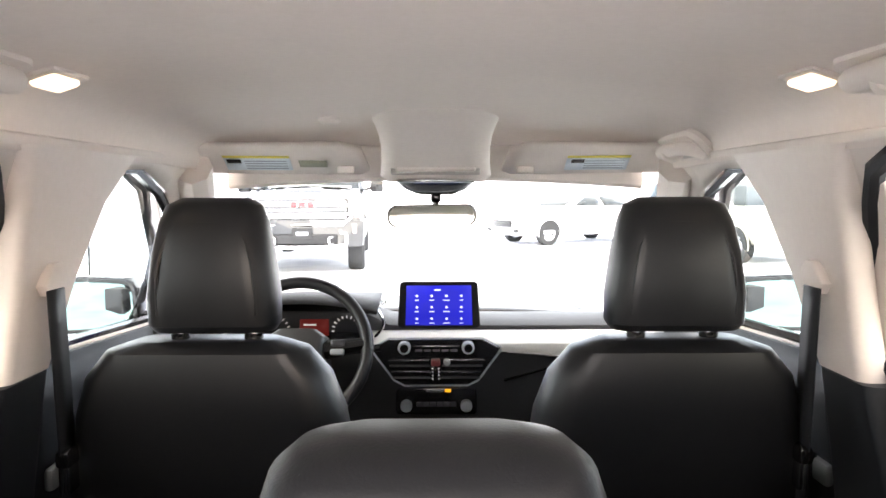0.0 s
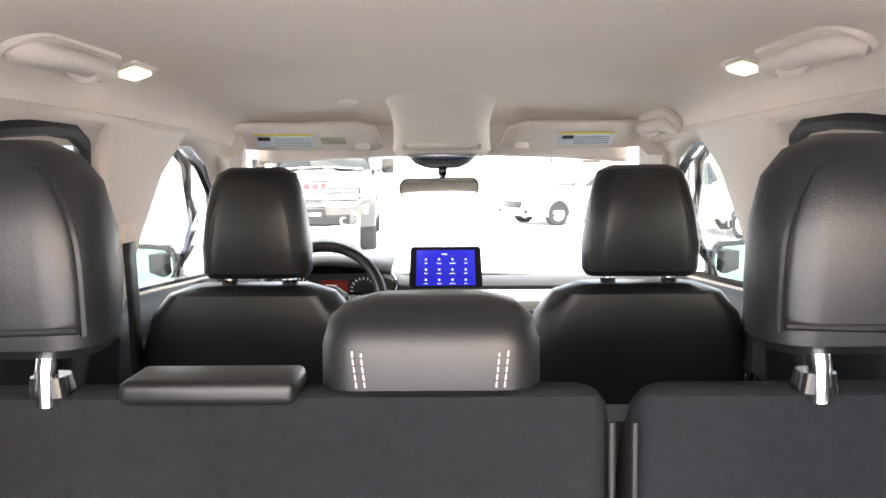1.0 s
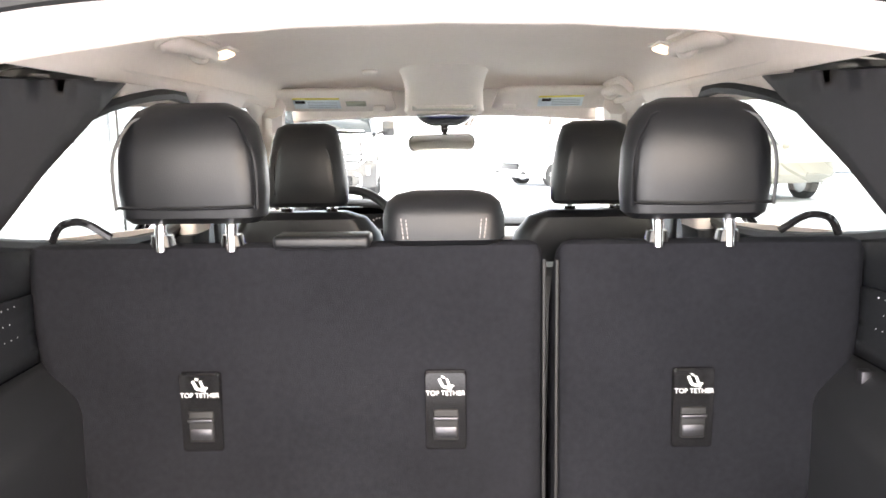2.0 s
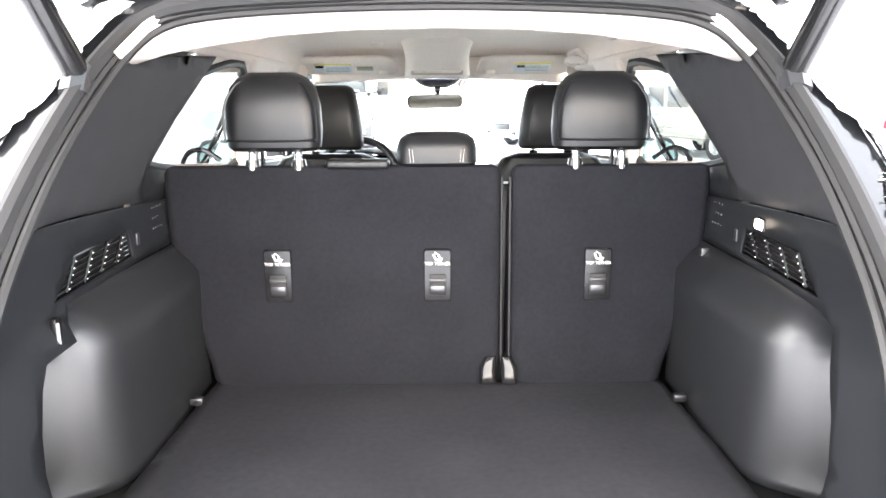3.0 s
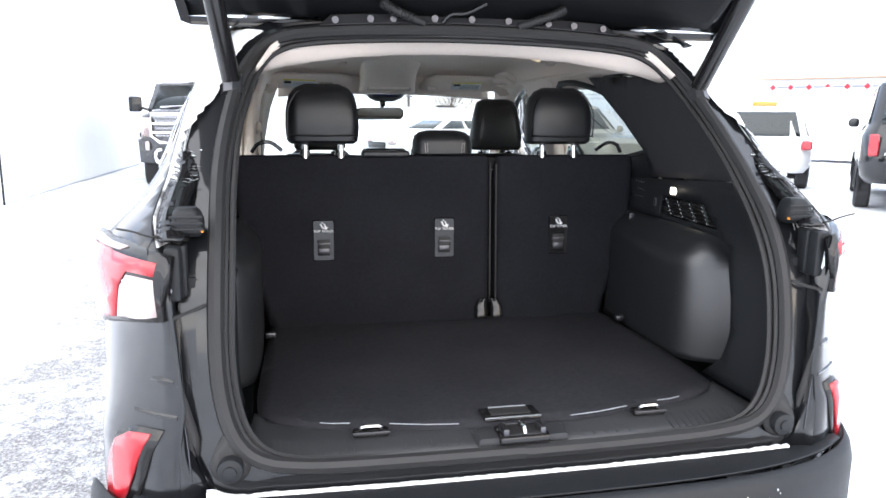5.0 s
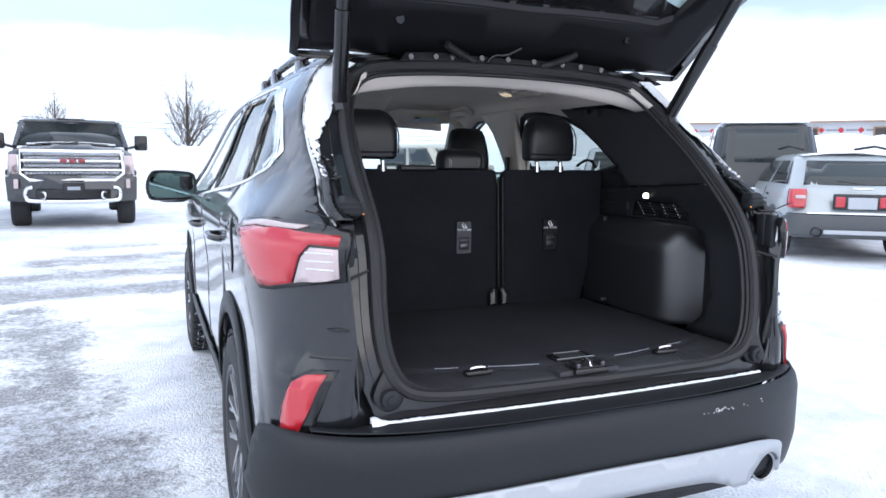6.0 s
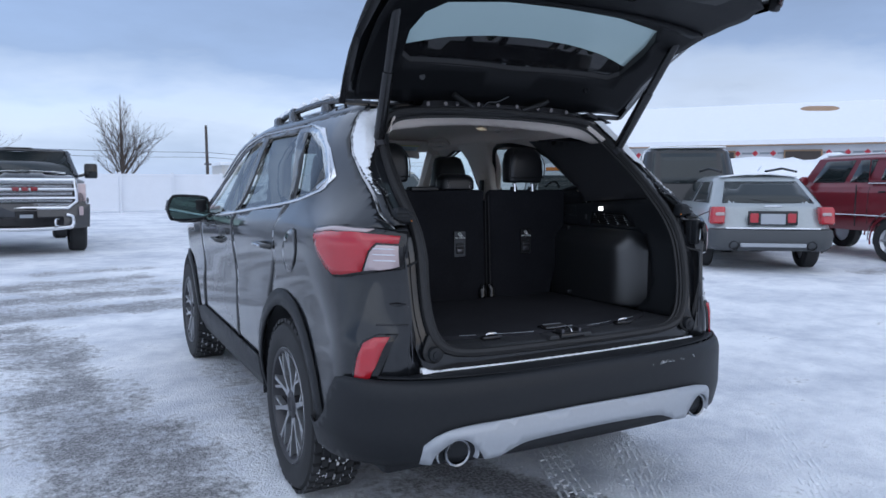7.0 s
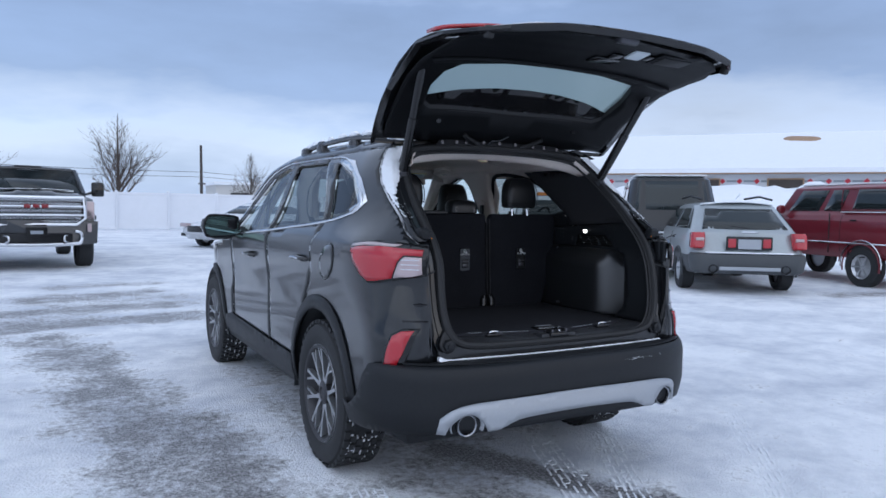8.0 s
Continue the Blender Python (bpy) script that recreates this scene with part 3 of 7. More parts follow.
    # door handles
    for y, z, owner in ((1.235, 1.035, door), (2.36, .985, fdoor)):
        x = s * (side_x(y, z, s) + .028)
        bar = smooth_path([(x - s * .03, y - .10, z), (x, y - .075, z + .004), (x + s * .006, y, z + .008), (x, y + .075, z + .004), (x - s * .03, y + .10, z)], 4)
        part("door_handle", tube(bar, .012, 8), PAINT, owner, "black door handle with chrome insert")
        part("handle_insert", tube([(x + s * .013, y - .07, z + .005), (x + s * .017, y, z + .009), (x + s * .013, y + .07, z + .005)], .004, 6), CHROME, owner)
    # black lower cladding with arch lips
    part("sill_cladding", sheet([(1.44, .30), (3.24, .30), (3.22, .46), (3.0, .50), (1.5, .47), (1.44, .46)], side_fn(s, .012)), BUMPER, car, thick=.006)
    for arc, cy in ((ARCH_R, .985), (ARCH_F, 3.665)):
        lip = [(s * (side_x(y, z, s) + .012), y, z) for y, z in arc if z > .24]
        part("wheel_arch_trim", loft([[(x, cy + (y - cy) * .94, .37 + (z - .37) * .94) for x, y, z in lip], lip,
                                      [(x - s * .004, cy + (y - cy) * 1.10, .37 + (z - .37) * 1.10) for x, y, z in lip]], closed=False, caps=False), BUMPER, car, thick=.008)
        well = [(cy + .47 * math.cos(a), .36 + .44 * math.sin(a)) for a in (radians(-10 + 200 * i / 18) for i in range(19))]
        part("wheel_well", loft([[(s * .88, y, z) for y, z in well], [(s * .60, y, z) for y, z in well]], closed=False, caps=False), TRIM, car, thick=.004)
        part("wheel_well_back", sheet(well, lambda u, v: (s * .60, u, v)), TRIM, car, thick=.004)
    # fuel flap on the near side
    if s < 0:
        flap = [(.825 + .095 * math.cos(a) - .045 * math.sin(a), 1.045 + .088 * math.sin(a)) for a in (2 * math.pi * i / 28 for i in range(28))]
        part("fuel_flap", sheet(flap, side_fn(s, .004), step=.03), PAINT, car, thick=.003)
        part("fuel_flap_gap", loft([[(s * (side_x(y, z, s) + .0035), .825 + (y - .825) * k, 1.045 + (z - 1.045) * k) for y, z in flap] for k in (1.0, 1.07)], caps=False), GLOSS_BLACK, car)
    # panel gaps
    for gap in ([(.862, 1.281), (.964, 1.10), (1.18, .934), (1.255, .847), (1.36, .68)], [(1.935, 1.18), (1.93, .9), (1.935, .35)], [(2.94, 1.10), (2.96, .8), (2.95, .35)]):
        part("panel_gap", tube([(s * (side_x(y, z, s) - .0002), y, z) for y, z in [(p.x, p.y) for p in smooth_path([(a, b, 0) for a, b in gap], 6)]], .0019, 5), GLOSS_BLACK, car)
    # tail lamp: dark housing rim, red wrap, clear inner lens and a pale upper lip
    shell = [(.149, 1.028), (.25, 1.006), (.33, .988), (.375, .986), (.415, 1.010), (.462, 1.065), (.500, 1.138), (.488, 1.156), (.40, 1.166), (.25, 1.164), (.150, 1.152)]
    lamp = part("tail_lamp", sheet(shell, side_fn(s, .006), step=.03), GLOSS_BLACK, car, "wrap-round tail lamp in a black rim", thick=.02)
    part("red_lens", sheet([(.258, 1.014), (.33, .998), (.372, .996), (.410, 1.018), (.455, 1.070), (.487, 1.134), (.40, 1.146), (.25, 1.144), (.155, 1.138), (.155, 1.112), (.212, 1.114), (.234, 1.085)], side_fn(s, .016), step=.025), RED_LENS, lamp, "red tail lamp lens", thick=.012)
    part("clear_lens", sheet([(.250, 1.016), (.155, 1.036), (.155, 1.106), (.208, 1.108), (.228, 1.082)], side_fn(s, .016), step=.02), CLEAR_LENS, lamp, "clear reversing lamp lens", thick=.012)
    part("lamp_lip", sheet([(.491, 1.139), (.40, 1.150), (.25, 1.148), (.23, 1.158), (.40, 1.162), (.484, 1.152)], side_fn(s, .016), step=.03), CLEAR_LENS, lamp, "pale upper lip of the lens", thick=.010)
    for z in (1.055, 1.075, 1.095):
        part("lens_rib", tube([(s * (side_x(y, z, s) + .0225), y, z) for y in (.160, .185, .215)], .003, 5), CHROME, lamp)
    # rear reflector in its dark pocket, with the crease of the bumper corner above it
    pocket = part("reflector_pocket", sheet([(.158, .806), (.200, .804), (.230, .780), (.247, .715), (.258, .630), (.345, .495), (.372, .452), (.335, .448), (.29, .52), (.245, .600), (.190, .632), (.172, .72)], side_fn(s, .004), step=.03), GLOSS_BLACK, car, thick=.008)
    part("reflector", sheet([(.168, .796), (.200, .792), (.220, .772), (.234, .712), (.244, .630), (.205, .640), (.184, .715)], side_fn(s, .012), step=.025), RED_LENS, pocket, "red rear reflector", thick=.01)
    part("corner_crease", tube([(s * (side_x(y, .835, s) + .002), y, .835 - .02 * (y - .15)) for y in (.145, .175, .21)], .0045, 6), GLOSS_BLACK, car)
    part("corner_notch", tube([(s * (side_x(y, .905, s) + .002), y, .905) for y in (.150, .168, .186)], [.003, .008, .003], 6), GLOSS_BLACK, car)

# bumper, skid plate, exhausts
edge = [(-.985, .33), (-.985, .42), (-.90, .425), (-.84, .50), (-.80, .595), (-.76, .645), (-.70, .654), (-.40, .651)]
bumper = part("rear_bumper", sheet(edge + [(-k, z) for k, z in edge[::-1]] + [(.7, .36), (.4, .365), (-.4, .365), (-.7, .36)], bumper_fn, step=.03), BUMPER, car, "black textured rear bumper", thick=.006)
ledge = sheet([(-.80, 0), (.80, 0), (.80, 1), (-.80, 1)], lambda x, k: (x, (1 - k) * (bumper_y(x, .66) + .034) + k * max(bumper_y(x, .66) + .05, lerp(abs(x), [.60, .70, .80], [.165, .19, .27])), .648 + .006 * k + .010 * (x / .8) ** 2), step=.05)
part("bumper_ledge", ledge, BUMPER, car, thick=.004)


def skid_curve(pts, n=8):
    return [(p.x, p.y) for p in smooth_path([(a, b, 0) for a, b in pts], n)]


top = skid_curve([(-.735, .372), (-.685, .425), (-.63, .472), (-.55, .492), (-.40, .498), (0, .502), (.40, .498), (.55, .492), (.63, .472), (.685, .425), (.735, .372)])
low = skid_curve([(.655, .366), (.640, .405), (.605, .440), (.567, .452), (.530, .440), (.495, .405), (.475, .372)]) + skid_curve([(.42, .374), (.36, .398), (.30, .412), (.15, .418), (0, .420), (-.15, .418), (-.30, .412), (-.36, .398), (-.42, .374)]) + skid_curve([(-.475, .372), (-.495, .405), (-.530, .440), (-.567, .452), (-.605, .440), (-.640, .405), (-.655, .366)])
skid = part("skid_plate", sheet(top + low, lambda x, z: (x, bumper_y(x, z) - .014 - .010 * smoothstep(.50, .44, z) + .05 * smoothstep(.60, .74, abs(x)), z), step=.025), SKID, car, "satin silver lower bumper trim", thick=.012)
for s in (-1, 1):
    hood = [(s * .567 + .074 * math.cos(a), .398 + .058 * math.sin(a)) for a in (radians(-25 + 230 * i / 20) for i in range(21))]
    part("exhaust_surround", loft([[(x, bumper_y(x, z) - .020, z) for x, z in hood], [(s * .567 + (x - s * .567) * .84, bumper_y(x, z) + .03, .398 + (z - .398) * .84) for x, z in hood]], closed=False, caps=False), SKID, skid, thick=.004)
    tip = part("exhaust_tip", turned([(.040, .22), (.044, .10), (.047, .015), (.049, .003), (.047, -.003), (.041, .0), (.038, .03), (.036, .2)], 32, "y"), SMOKED_CHROME, car)
    tip.location = (s * .567, .035, .402)
    part("exhaust_bore", turned([(.037, .07), (.020, .072)], 20, "y"), RUBBER, tip)
part("underbody", box(1.5, 3.9, .12, .03, at=(0, 2.2, .33)), TRIM, car)
part("rear_suspension_beam", box(1.3, .12, .10, .03, at=(0, .95, .32)), STEEL, car)

# roof, rails, bonnet, windscreen
part("roof_panel", sheet([(-.57, .78), (0, .72), (.57, .78), (.60, 1.4), (.58, 2.2), (.54, 2.56), (0, 2.75), (-.54, 2.56), (-.58, 2.2), (-.60, 1.4)], lambda x, y: (x, y, roof_z(x, y)), step=.10), PAINT, car, thick=.004)
for s in (-1, 1):
    bar = smooth_path([(s * .575, .92, 1.668), (s * .58, 1.02, 1.690), (s * .585, 1.35, 1.708), (s * .58, 1.75, 1.708), (s * .57, 2.05, 1.70), (s * .56, 2.22, 1.680)], 6)
    rail = part("roof_rail", tube(bar, .016, 8), GLOSS_BLACK, car, "black roof rail with snow on it")
    for k, y in enumerate((.95, 1.30, 1.86, 2.18)):
        part("rail_foot", pad([(roof_z(s * .56, y) - .01, s * .575, y, .040, .15, .018), (roof_z(s * .56, y) + .030, s * .578, y, .036, .12, .016), (1.722 if 0 < k < 3 else 1.70, s * .58, y, .030, .09, .014), (1.728 if 0 < k < 3 else 1.706, s * .58, y, .020, .07, .009)]), GLOSS_BLACK, rail)
    for k in range(9):
        q = bar[5 + k * 3] if 5 + k * 3 < len(bar) else bar[-3]
        w = .030 + .018 * noise.noise((k * 2.3, s, 1))
        part("rail_snow", pad([(0, 0, 0, w * .8, w * 2.6, w * .35), (.012, 0, 0, w * .9, w * 3.0, w * .4), (.026, 0, 0, w * .4, w * 1.6, w * .18)], 3), SNOW, rail).location = q + Vector((s * .004 * noise.noise((k, 3, s)), .03 * noise.noise((k, 1, s)), .010))
part("bonnet", sheet([(-.80, 3.08), (.80, 3.08), (.78, 3.6), (.70, 4.2), (.45, 4.42), (-.45, 4.42), (-.70, 4.2), (-.78, 3.6)], lambda x, y: (x, y, lerp(y, [3.05, 3.6, 4.2, 4.45], [1.10, 1.07, .97, .86]) - .07 * (abs(x) / .8) ** 2.5), step=.12), PAINT, car, thick=.004)
part("front_fascia", sheet([(-.72, .30), (.72, .30), (.74, .88), (-.74, .88)], lambda x, z: (x, 4.50 - .35 * (abs(x) / .74) ** 3, z), step=.12), GLOSS_BLACK, car, thick=.01)


def screen_fn(x, k):
    """The windscreen: k runs from the cowl to the header."""
    y0, y1 = 3.26 - .24 * (abs(x) / .7) ** 2, 2.75 - .19 * (abs(x) / .62) ** 2
    return (x * (1 - .10 * k), y0 + (y1 - y0) * k, 1.085 + (1.630 - 1.085) * k - .03 * (abs(x) / .7) ** 2 * k + .03 * k * (1 - k) * 4)


part("windscreen", sheet([(-.70, 0), (.70, 0), (.70, 1), (-.70, 1)], screen_fn, step=.1), WINDSCREEN, car, "clear front windscreen").visible_shadow = False
for s in (-1, 1):
    def pillar(k, w, s=s):
        a = Vector((s * lerp(k, [0, 1], [.78, .635]), lerp(k, [0, 1], [3.0, 2.45]), lerp(k, [0, 1], [1.09, 1.60])))
        b = Vector(screen_fn(s * .70, k))
        return a + (b - a) * w
    part("a_pillar", sheet([(0, 0), (1, 0), (1, 1), (0, 1)], pillar, step=.2), PAINT, car, thick=.03)
# door mirrors
for s in (-1, 1):
    m = part("door_mirror", pad([(1.07, s * 1.005, 2.85, .12, .07, .03), (1.09, s * 1.008, 2.845, .21, .10, .04), (1.155, s * 1.017, 2.835, .265, .13, .045), (1.215, s * 1.012, 2.83, .25, .12, .045), (1.245, s * .995, 2.835, .16, .08, .03)]), PAINT, car, "black door mirror with glass")
    oval = [(-.108, -.058), (.08, -.066), (.112, -.045), (.12, .0), (.10, .052), (.06, .066), (-.09, .058), (-.118, .03), (-.12, -.03)]
    part("mirror_glass", sheet(oval, lambda u, v: (s * 1.015 + s * u, 2.765 - .16 * u, 1.168 + v * 1.1), step=.2), DOOR_MIRROR, m, "silver mirror glass", smooth=False, thick=.004)
    part("mirror_rim", tube(smooth_path([(s * 1.015 + s * u * 1.04, 2.770 - .16 * u, 1.168 + v * 1.14) for u, v in oval], 3, closed=True) + [Vector((s * 1.015 + s * oval[0][0] * 1.04, 2.770 - .16 * oval[0][0], 1.168 + oval[0][1] * 1.14))], .010, 6), GLOSS_BLACK, m)
    part("mirror_stalk", tube([(s * .93, 2.85, 1.115), (s * .84, 2.86, 1.11)], .024, 8), GLOSS_BLACK, m)


# wheels
def build_wheel(s):
    """A tyre with a blocked tread and a ten-spoke machined rim; the outer face looks along s."""
    w = new("wheel")
    w.parent = car
    tyre = turned([(.245, -.10), (.262, -.112), (.31, -.118), (.345, -.108), (.358, -.088), (.362, -.03), (.362, .03), (.358, .088), (.345, .108), (.31, .118), (.262, .112), (.245, .10), (.245, -.10)], 56, caps=False)
    ty = part("tyre", tyre, TYRE, w, "black tyre with snow in its tread")
    tread = bmesh.new()
    for row, off in ((-.088, 0.0), (-.055, .5), (-.02, .2), (.02, .7), (.055, .1), (.088, .6)):
        for k in range(44):
            a = 2 * math.pi * (k + off) / 44
            box(.028, .036, .016, at=(row, .366 * math.cos(a), .366 * math.sin(a)), turn=Matrix.Rotation(a - math.pi / 2, 4, "X"), bm=tread)
    tagged(part("tread_pattern", tread, TYRE, ty, smooth=False), kind="stuff")
    snow = bmesh.new()
    rnd = random.Random(5)
    for k in range(520):
        a, x = rnd.uniform(0, 2 * math.pi), rnd.choice((-.072, -.037, 0.0, .037, .072)) + rnd.uniform(-.012, .012)
        box(rnd.uniform(.004, .014), rnd.uniform(.008, .03), .008, .003, 1, at=(x, .366 * math.cos(a), .366 * math.sin(a)), turn=Matrix.Rotation(a - math.pi / 2, 4, "X"), bm=snow)
    tagged(part("tread_snow", snow, SNOW, ty), kind="stuff")
    rim = part("rim", turned([(.243, -.10), (.232, -.09), (.225, 0), (.228, .085 * 1), (.240, .100), (.248, .106), (.246, .112), (.232, .108), (.220, .09), (.214, .0), (.20, -.02)], 56), ALLOY_DARK, w)
    part("rim_edge", turned([(.228, .098), (.240, .108), (.248, .110), (.250, .104)], 56, caps=False), ALLOY, w)
    part("brake_disc", turned([(.15, -.03), (.15, -.02), (.08, -.018)], 32), STEEL, w)
    spokes = bmesh.new()
    for k in range(5):
        for side in (-1, 1):
            a0 = 2 * math.pi * k / 5 + side * .10
            a1 = 2 * math.pi * k / 5 + side * .30
            p0, p1 = Vector((.088, .055 * math.cos(a0), .055 * math.sin(a0))), Vector((.103, .228 * math.cos(a1), .228 * math.sin(a1)))
            d = (p1 - p0)
            nrm = Vector((0, -d.z, d.y)).normalized()
            rings = []
            for t, hw in ((0, .016), (.3, .0095), (.7, .008), (1, .011)):
                c = p0 + d * t
                rings.append([c + nrm * hw, c - nrm * hw, c - nrm * hw * .8 - Vector((.03, 0, 0)), c + nrm * hw * .8 - Vector((.03, 0, 0))])
            loft(rings, bm=spokes)
            a2, a3 = a0 + side * .05, 2 * math.pi * k / 5 + side * .52
            q0 = p0 + d * .45
            q1 = Vector((.101, .228 * math.cos(a3), .228 * math.sin(a3)))
            e = q1 - q0
            nrm = Vector((0, -e.z, e.y)).normalized()
            loft([[q0 + e * t + nrm * .006, q0 + e * t - nrm * .006, q0 + e * t - nrm * .006 - Vector((.025, 0, 0)), q0 + e * t + nrm * .006 - Vector((.025, 0, 0))] for t in (0, .5, 1)], bm=spokes)
    part("spokes", spokes, ALLOY, w, "machined alloy spokes", smooth=False)
    part("hub_cap", turned([(.062, .06), (.062, .088), (.05, .095), (.032, .097), (.028, .092)], 28), ALLOY_DARK, w)
    return w


WHEEL = build_wheel(1)
WHEEL.matrix_basis = pose(.79, .955, .362)
for x, y, turn in ((-.79, .955, 180), (.79, 3.665, 0), (-.79, 3.665, 180)):
    copy_thing(WHEEL, pose(x, y, .362, 0, 0, turn))

# ---- rear opening: body frame, seals, gutters ----
RING = [(0, .706), (.30, .708), (.46, .714), (.550, .733), (.598, .78), (.622, .86), (.629, .96), (.623, 1.08), (.609, 1.18), (.592, 1.28), (.573, 1.38), (.552, 1.48), (.528, 1.55), (.494, 1.594), (.42, 1.616), (.25, 1.630), (0, 1.636)]
OUTER = [(0, .650), (.32, .651), (.52, .655), (.635, .672), (.672, .75), (.690, .85), (.696, .95), (.696, 1.05), (.68, 1.16), (.665, 1.27), (.645, 1.38), (.622, 1.49), (.60, 1.575), (.56, 1.628), (.45, 1.662), (.25, 1.680), (0, 1.688)]


def sunk(x, z):
    """The opening's upper flanks lie deeper than the flush line, and so further out."""
    d = lerp(z, [1.05, 1.2, 1.32, 1.45, 1.54, 1.60, 1.63], [0, .04, .10, .13, .11, .05, 0])
    k = 1 + d / (rear_y(z) + .95)
    return (x * k, rear_y(z) + d, 1.45 + (z - 1.45) * k)


def ring_3d(pts, dy=0.0):
    half = [(x, y + dy, z) for x, y, z in (sunk(*p) for p in pts)]
    return half + [(-x, y, z) for x, y, z in half[-2:0:-1]]


def fine_ring(pts, dy=0.0, n=3):
    return smooth_path(ring_3d(pts, dy), n, closed=True)


MID = [(a[0] * .45 + b[0] * .55, a[1] * .45 + b[1] * .55) for a, b in zip(RING, OUTER)]
part("rear_body_frame", loft([fine_ring(RING, .0), fine_ring(MID, .002), fine_ring(MID, .008), fine_ring(OUTER, .010), fine_ring(OUTER, -.004)], caps=False), PAINT, car)
seal = part("tailgate_seal", tube(fine_ring(RING, -.006) + [fine_ring(RING, -.006)[0]], .016, 8, caps=False), RUBBER, car, "black rubber tailgate seal")
for k, dy in ((.975, .004), (.955, .012)):
    inner = [(x * k, .725 + (z - .725) * (1 - (1 - k) * .6) + (.010 if z < 1 else -.008) * (1 - k) * 20 * .5) for x, z in RING]
    part("seal_lip", tube(fine_ring(inner, dy) + [fine_ring(inner, dy)[0]], .007, 6, caps=False), RUBBER, seal)
for s in (-1, 1):
    # hinge pillar gutter: ragged icy strip above, channel with folds, hook, lamp bracket and bolt cap below it
    rows = []
    for i in range(64):
        z = 1.17 + .25 * i / 63
        y, w = flank_y(z), .048 * smoothstep(1.40, 1.27, z) + .006
        x = side_x(y, z, s) - .010
        rag = .011 * noise.noise((i * .8, s, 4)) * smoothstep(1.27, 1.36, z)
        rows.append([(s * (x + rag), y - .006, z), (s * (x - w * .35), y - .018 + .006 * noise.noise((i * .9, s, 1)), z + .004), (s * (x - w * .7), y - .012 + .006 * noise.noise((i * 1.1, s, 2)), z + .002), (s * (x - w - rag), y + .014, z)])
    gutter = part("gutter_strip", loft(rows, closed=False, caps=False), GLOSS_BLACK, car, "black gutter strip with frozen drops", thick=.006)
    drops = bmesh.new()
    rnd = random.Random(21)
    for i in range(46):
        z = 1.27 + .14 * rnd.random()
        y, w = flank_y(z), .056 * smoothstep(1.40, 1.27, z) + .006
        g = rnd.uniform(.002, .006)
        pad([(z - g, s * (side_x(y, z, s) - .010 - w * rnd.random()), y - .024, g, g, g * .4), (z, s * (side_x(y, z, s) - .010 - w * rnd.random() * .3), y - .026, g * 1.5, g * 1.2, g * .5), (z + g, s * (side_x(y, z, s) - .012), y - .024, g * .6, g * .5, g * .2)], 1, bm=drops)
    tagged(part("frozen_drops", drops, SNOW, gutter, "frozen white drops"), kind="stuff")
    part("strip_fold", tube([(s * (side_x(flank_y(z), z, s) - .040), flank_y(z) - .016, z) for z in (1.19, 1.25, 1.31)], .006, 6), TRIM, gutter)
    part("strip_clip", box(.045, .012, .012, .003, at=(s * (side_x(flank_y(1.29), 1.29, s) - .04), flank_y(1.29) - .018, 1.285)), TRIM, gutter)
    hook = part("striker_hook", pad([(1.172, s * .676, .258, .040, .030, .010), (1.182, s * .676, .252, .056, .050, .014), (1.205, s * .677, .250, .058, .055, .014), (1.222, s * .679, .252, .050, .048, .012), (1.230, s * .680, .254, .036, .036, .010)]), TRIM, car, "dark striker block")
    for z in (1.190, 1.202, 1.214):
        part("hook_rib", box(.062, .004, .005, .001, at=(s * .677, .222, z)), TRIM, hook)
    part("hook_amber", box(.005, .005, .006, .001, at=(s * .648, .225, 1.186)), AMBER, hook)
    part("wire_end", tube(smooth_path([(s * .690, .235, 1.190), (s * .735, .215, 1.178), (s * .770, .205, 1.190), (s * .80, .20, 1.198)], 5), .0022, 5), RUBBER, car)
    part("lamp_bracket", box(.030, .05, .105, .008, at=(s * .700, .195, 1.110)), TRIM, car)
    part("bracket_fold", box(.010, .03, .10, .003, at=(s * .683, .212, 1.112)), TRIM, car)
    plate_ = part("cap_plate", box(.066, .012, .052, .010, at=(s * .668, .232, 1.074)), TRIM, car)
    cap = part("bolt_cap", turned([(.018, -.006), (.018, .002), (.014, .004)], 24, "y"), TRIM, plate_)
    cap.location = (s * .673, .224, 1.077)
    part("snow_clump", pad([(1.062, s * .702, .185, .012, .012, .004), (1.085, s * .715, .175, .026, .022, .008), (1.120, s * .716, .176, .020, .020, .006), (1.140, s * .708, .180, .008, .008, .002)], 3), SNOW, car, "snow caught behind the lamp")
    part("seam", tube([(s * x, y, z) for x, y, z in ((.702, .158, 1.030), (.675, .176, 1.036), (.645, .190, 1.046))], .004, 6), RUBBER, car)
    # teardrop recess with its rubber stop, and the dark gap beside the corner panel
    tear = [(s * (.607 + .040 * math.sin(a) * (1 - .45 * max(0.0, math.cos(a)))), .735 + (.042 * math.cos(a) if math.cos(a) < 0 else .066 * math.cos(a))) for a in (2 * math.pi * i / 28 for i in range(28))]
    part("stop_recess", sheet(tear, lambda x, z: (x, rear_y(z) - .010, z), step=.02), RUBBER, car, thick=.006)
    stop = part("rubber_stop", turned([(.024, .012), (.026, -.006), (.024, -.014), (.013, -.017), (.012, -.021), (.006, -.022)], 24, "y"), TRIM, car)
    stop.location = (s * .607, .132, .728)
    gapw = [(.706, 1.025), (.704, .93), (.700, .83), (.700, .70), (.672, .70), (.664, .78), (.682, .86), (.700, .93), (.702, 1.025)]
    part("corner_gap", sheet([(s * x, z) for x, z in gapw], lambda x, z: (x, .152 + .25 * max(0, .70 - abs(x)), z), step=.03), RUBBER, car, thick=.004)
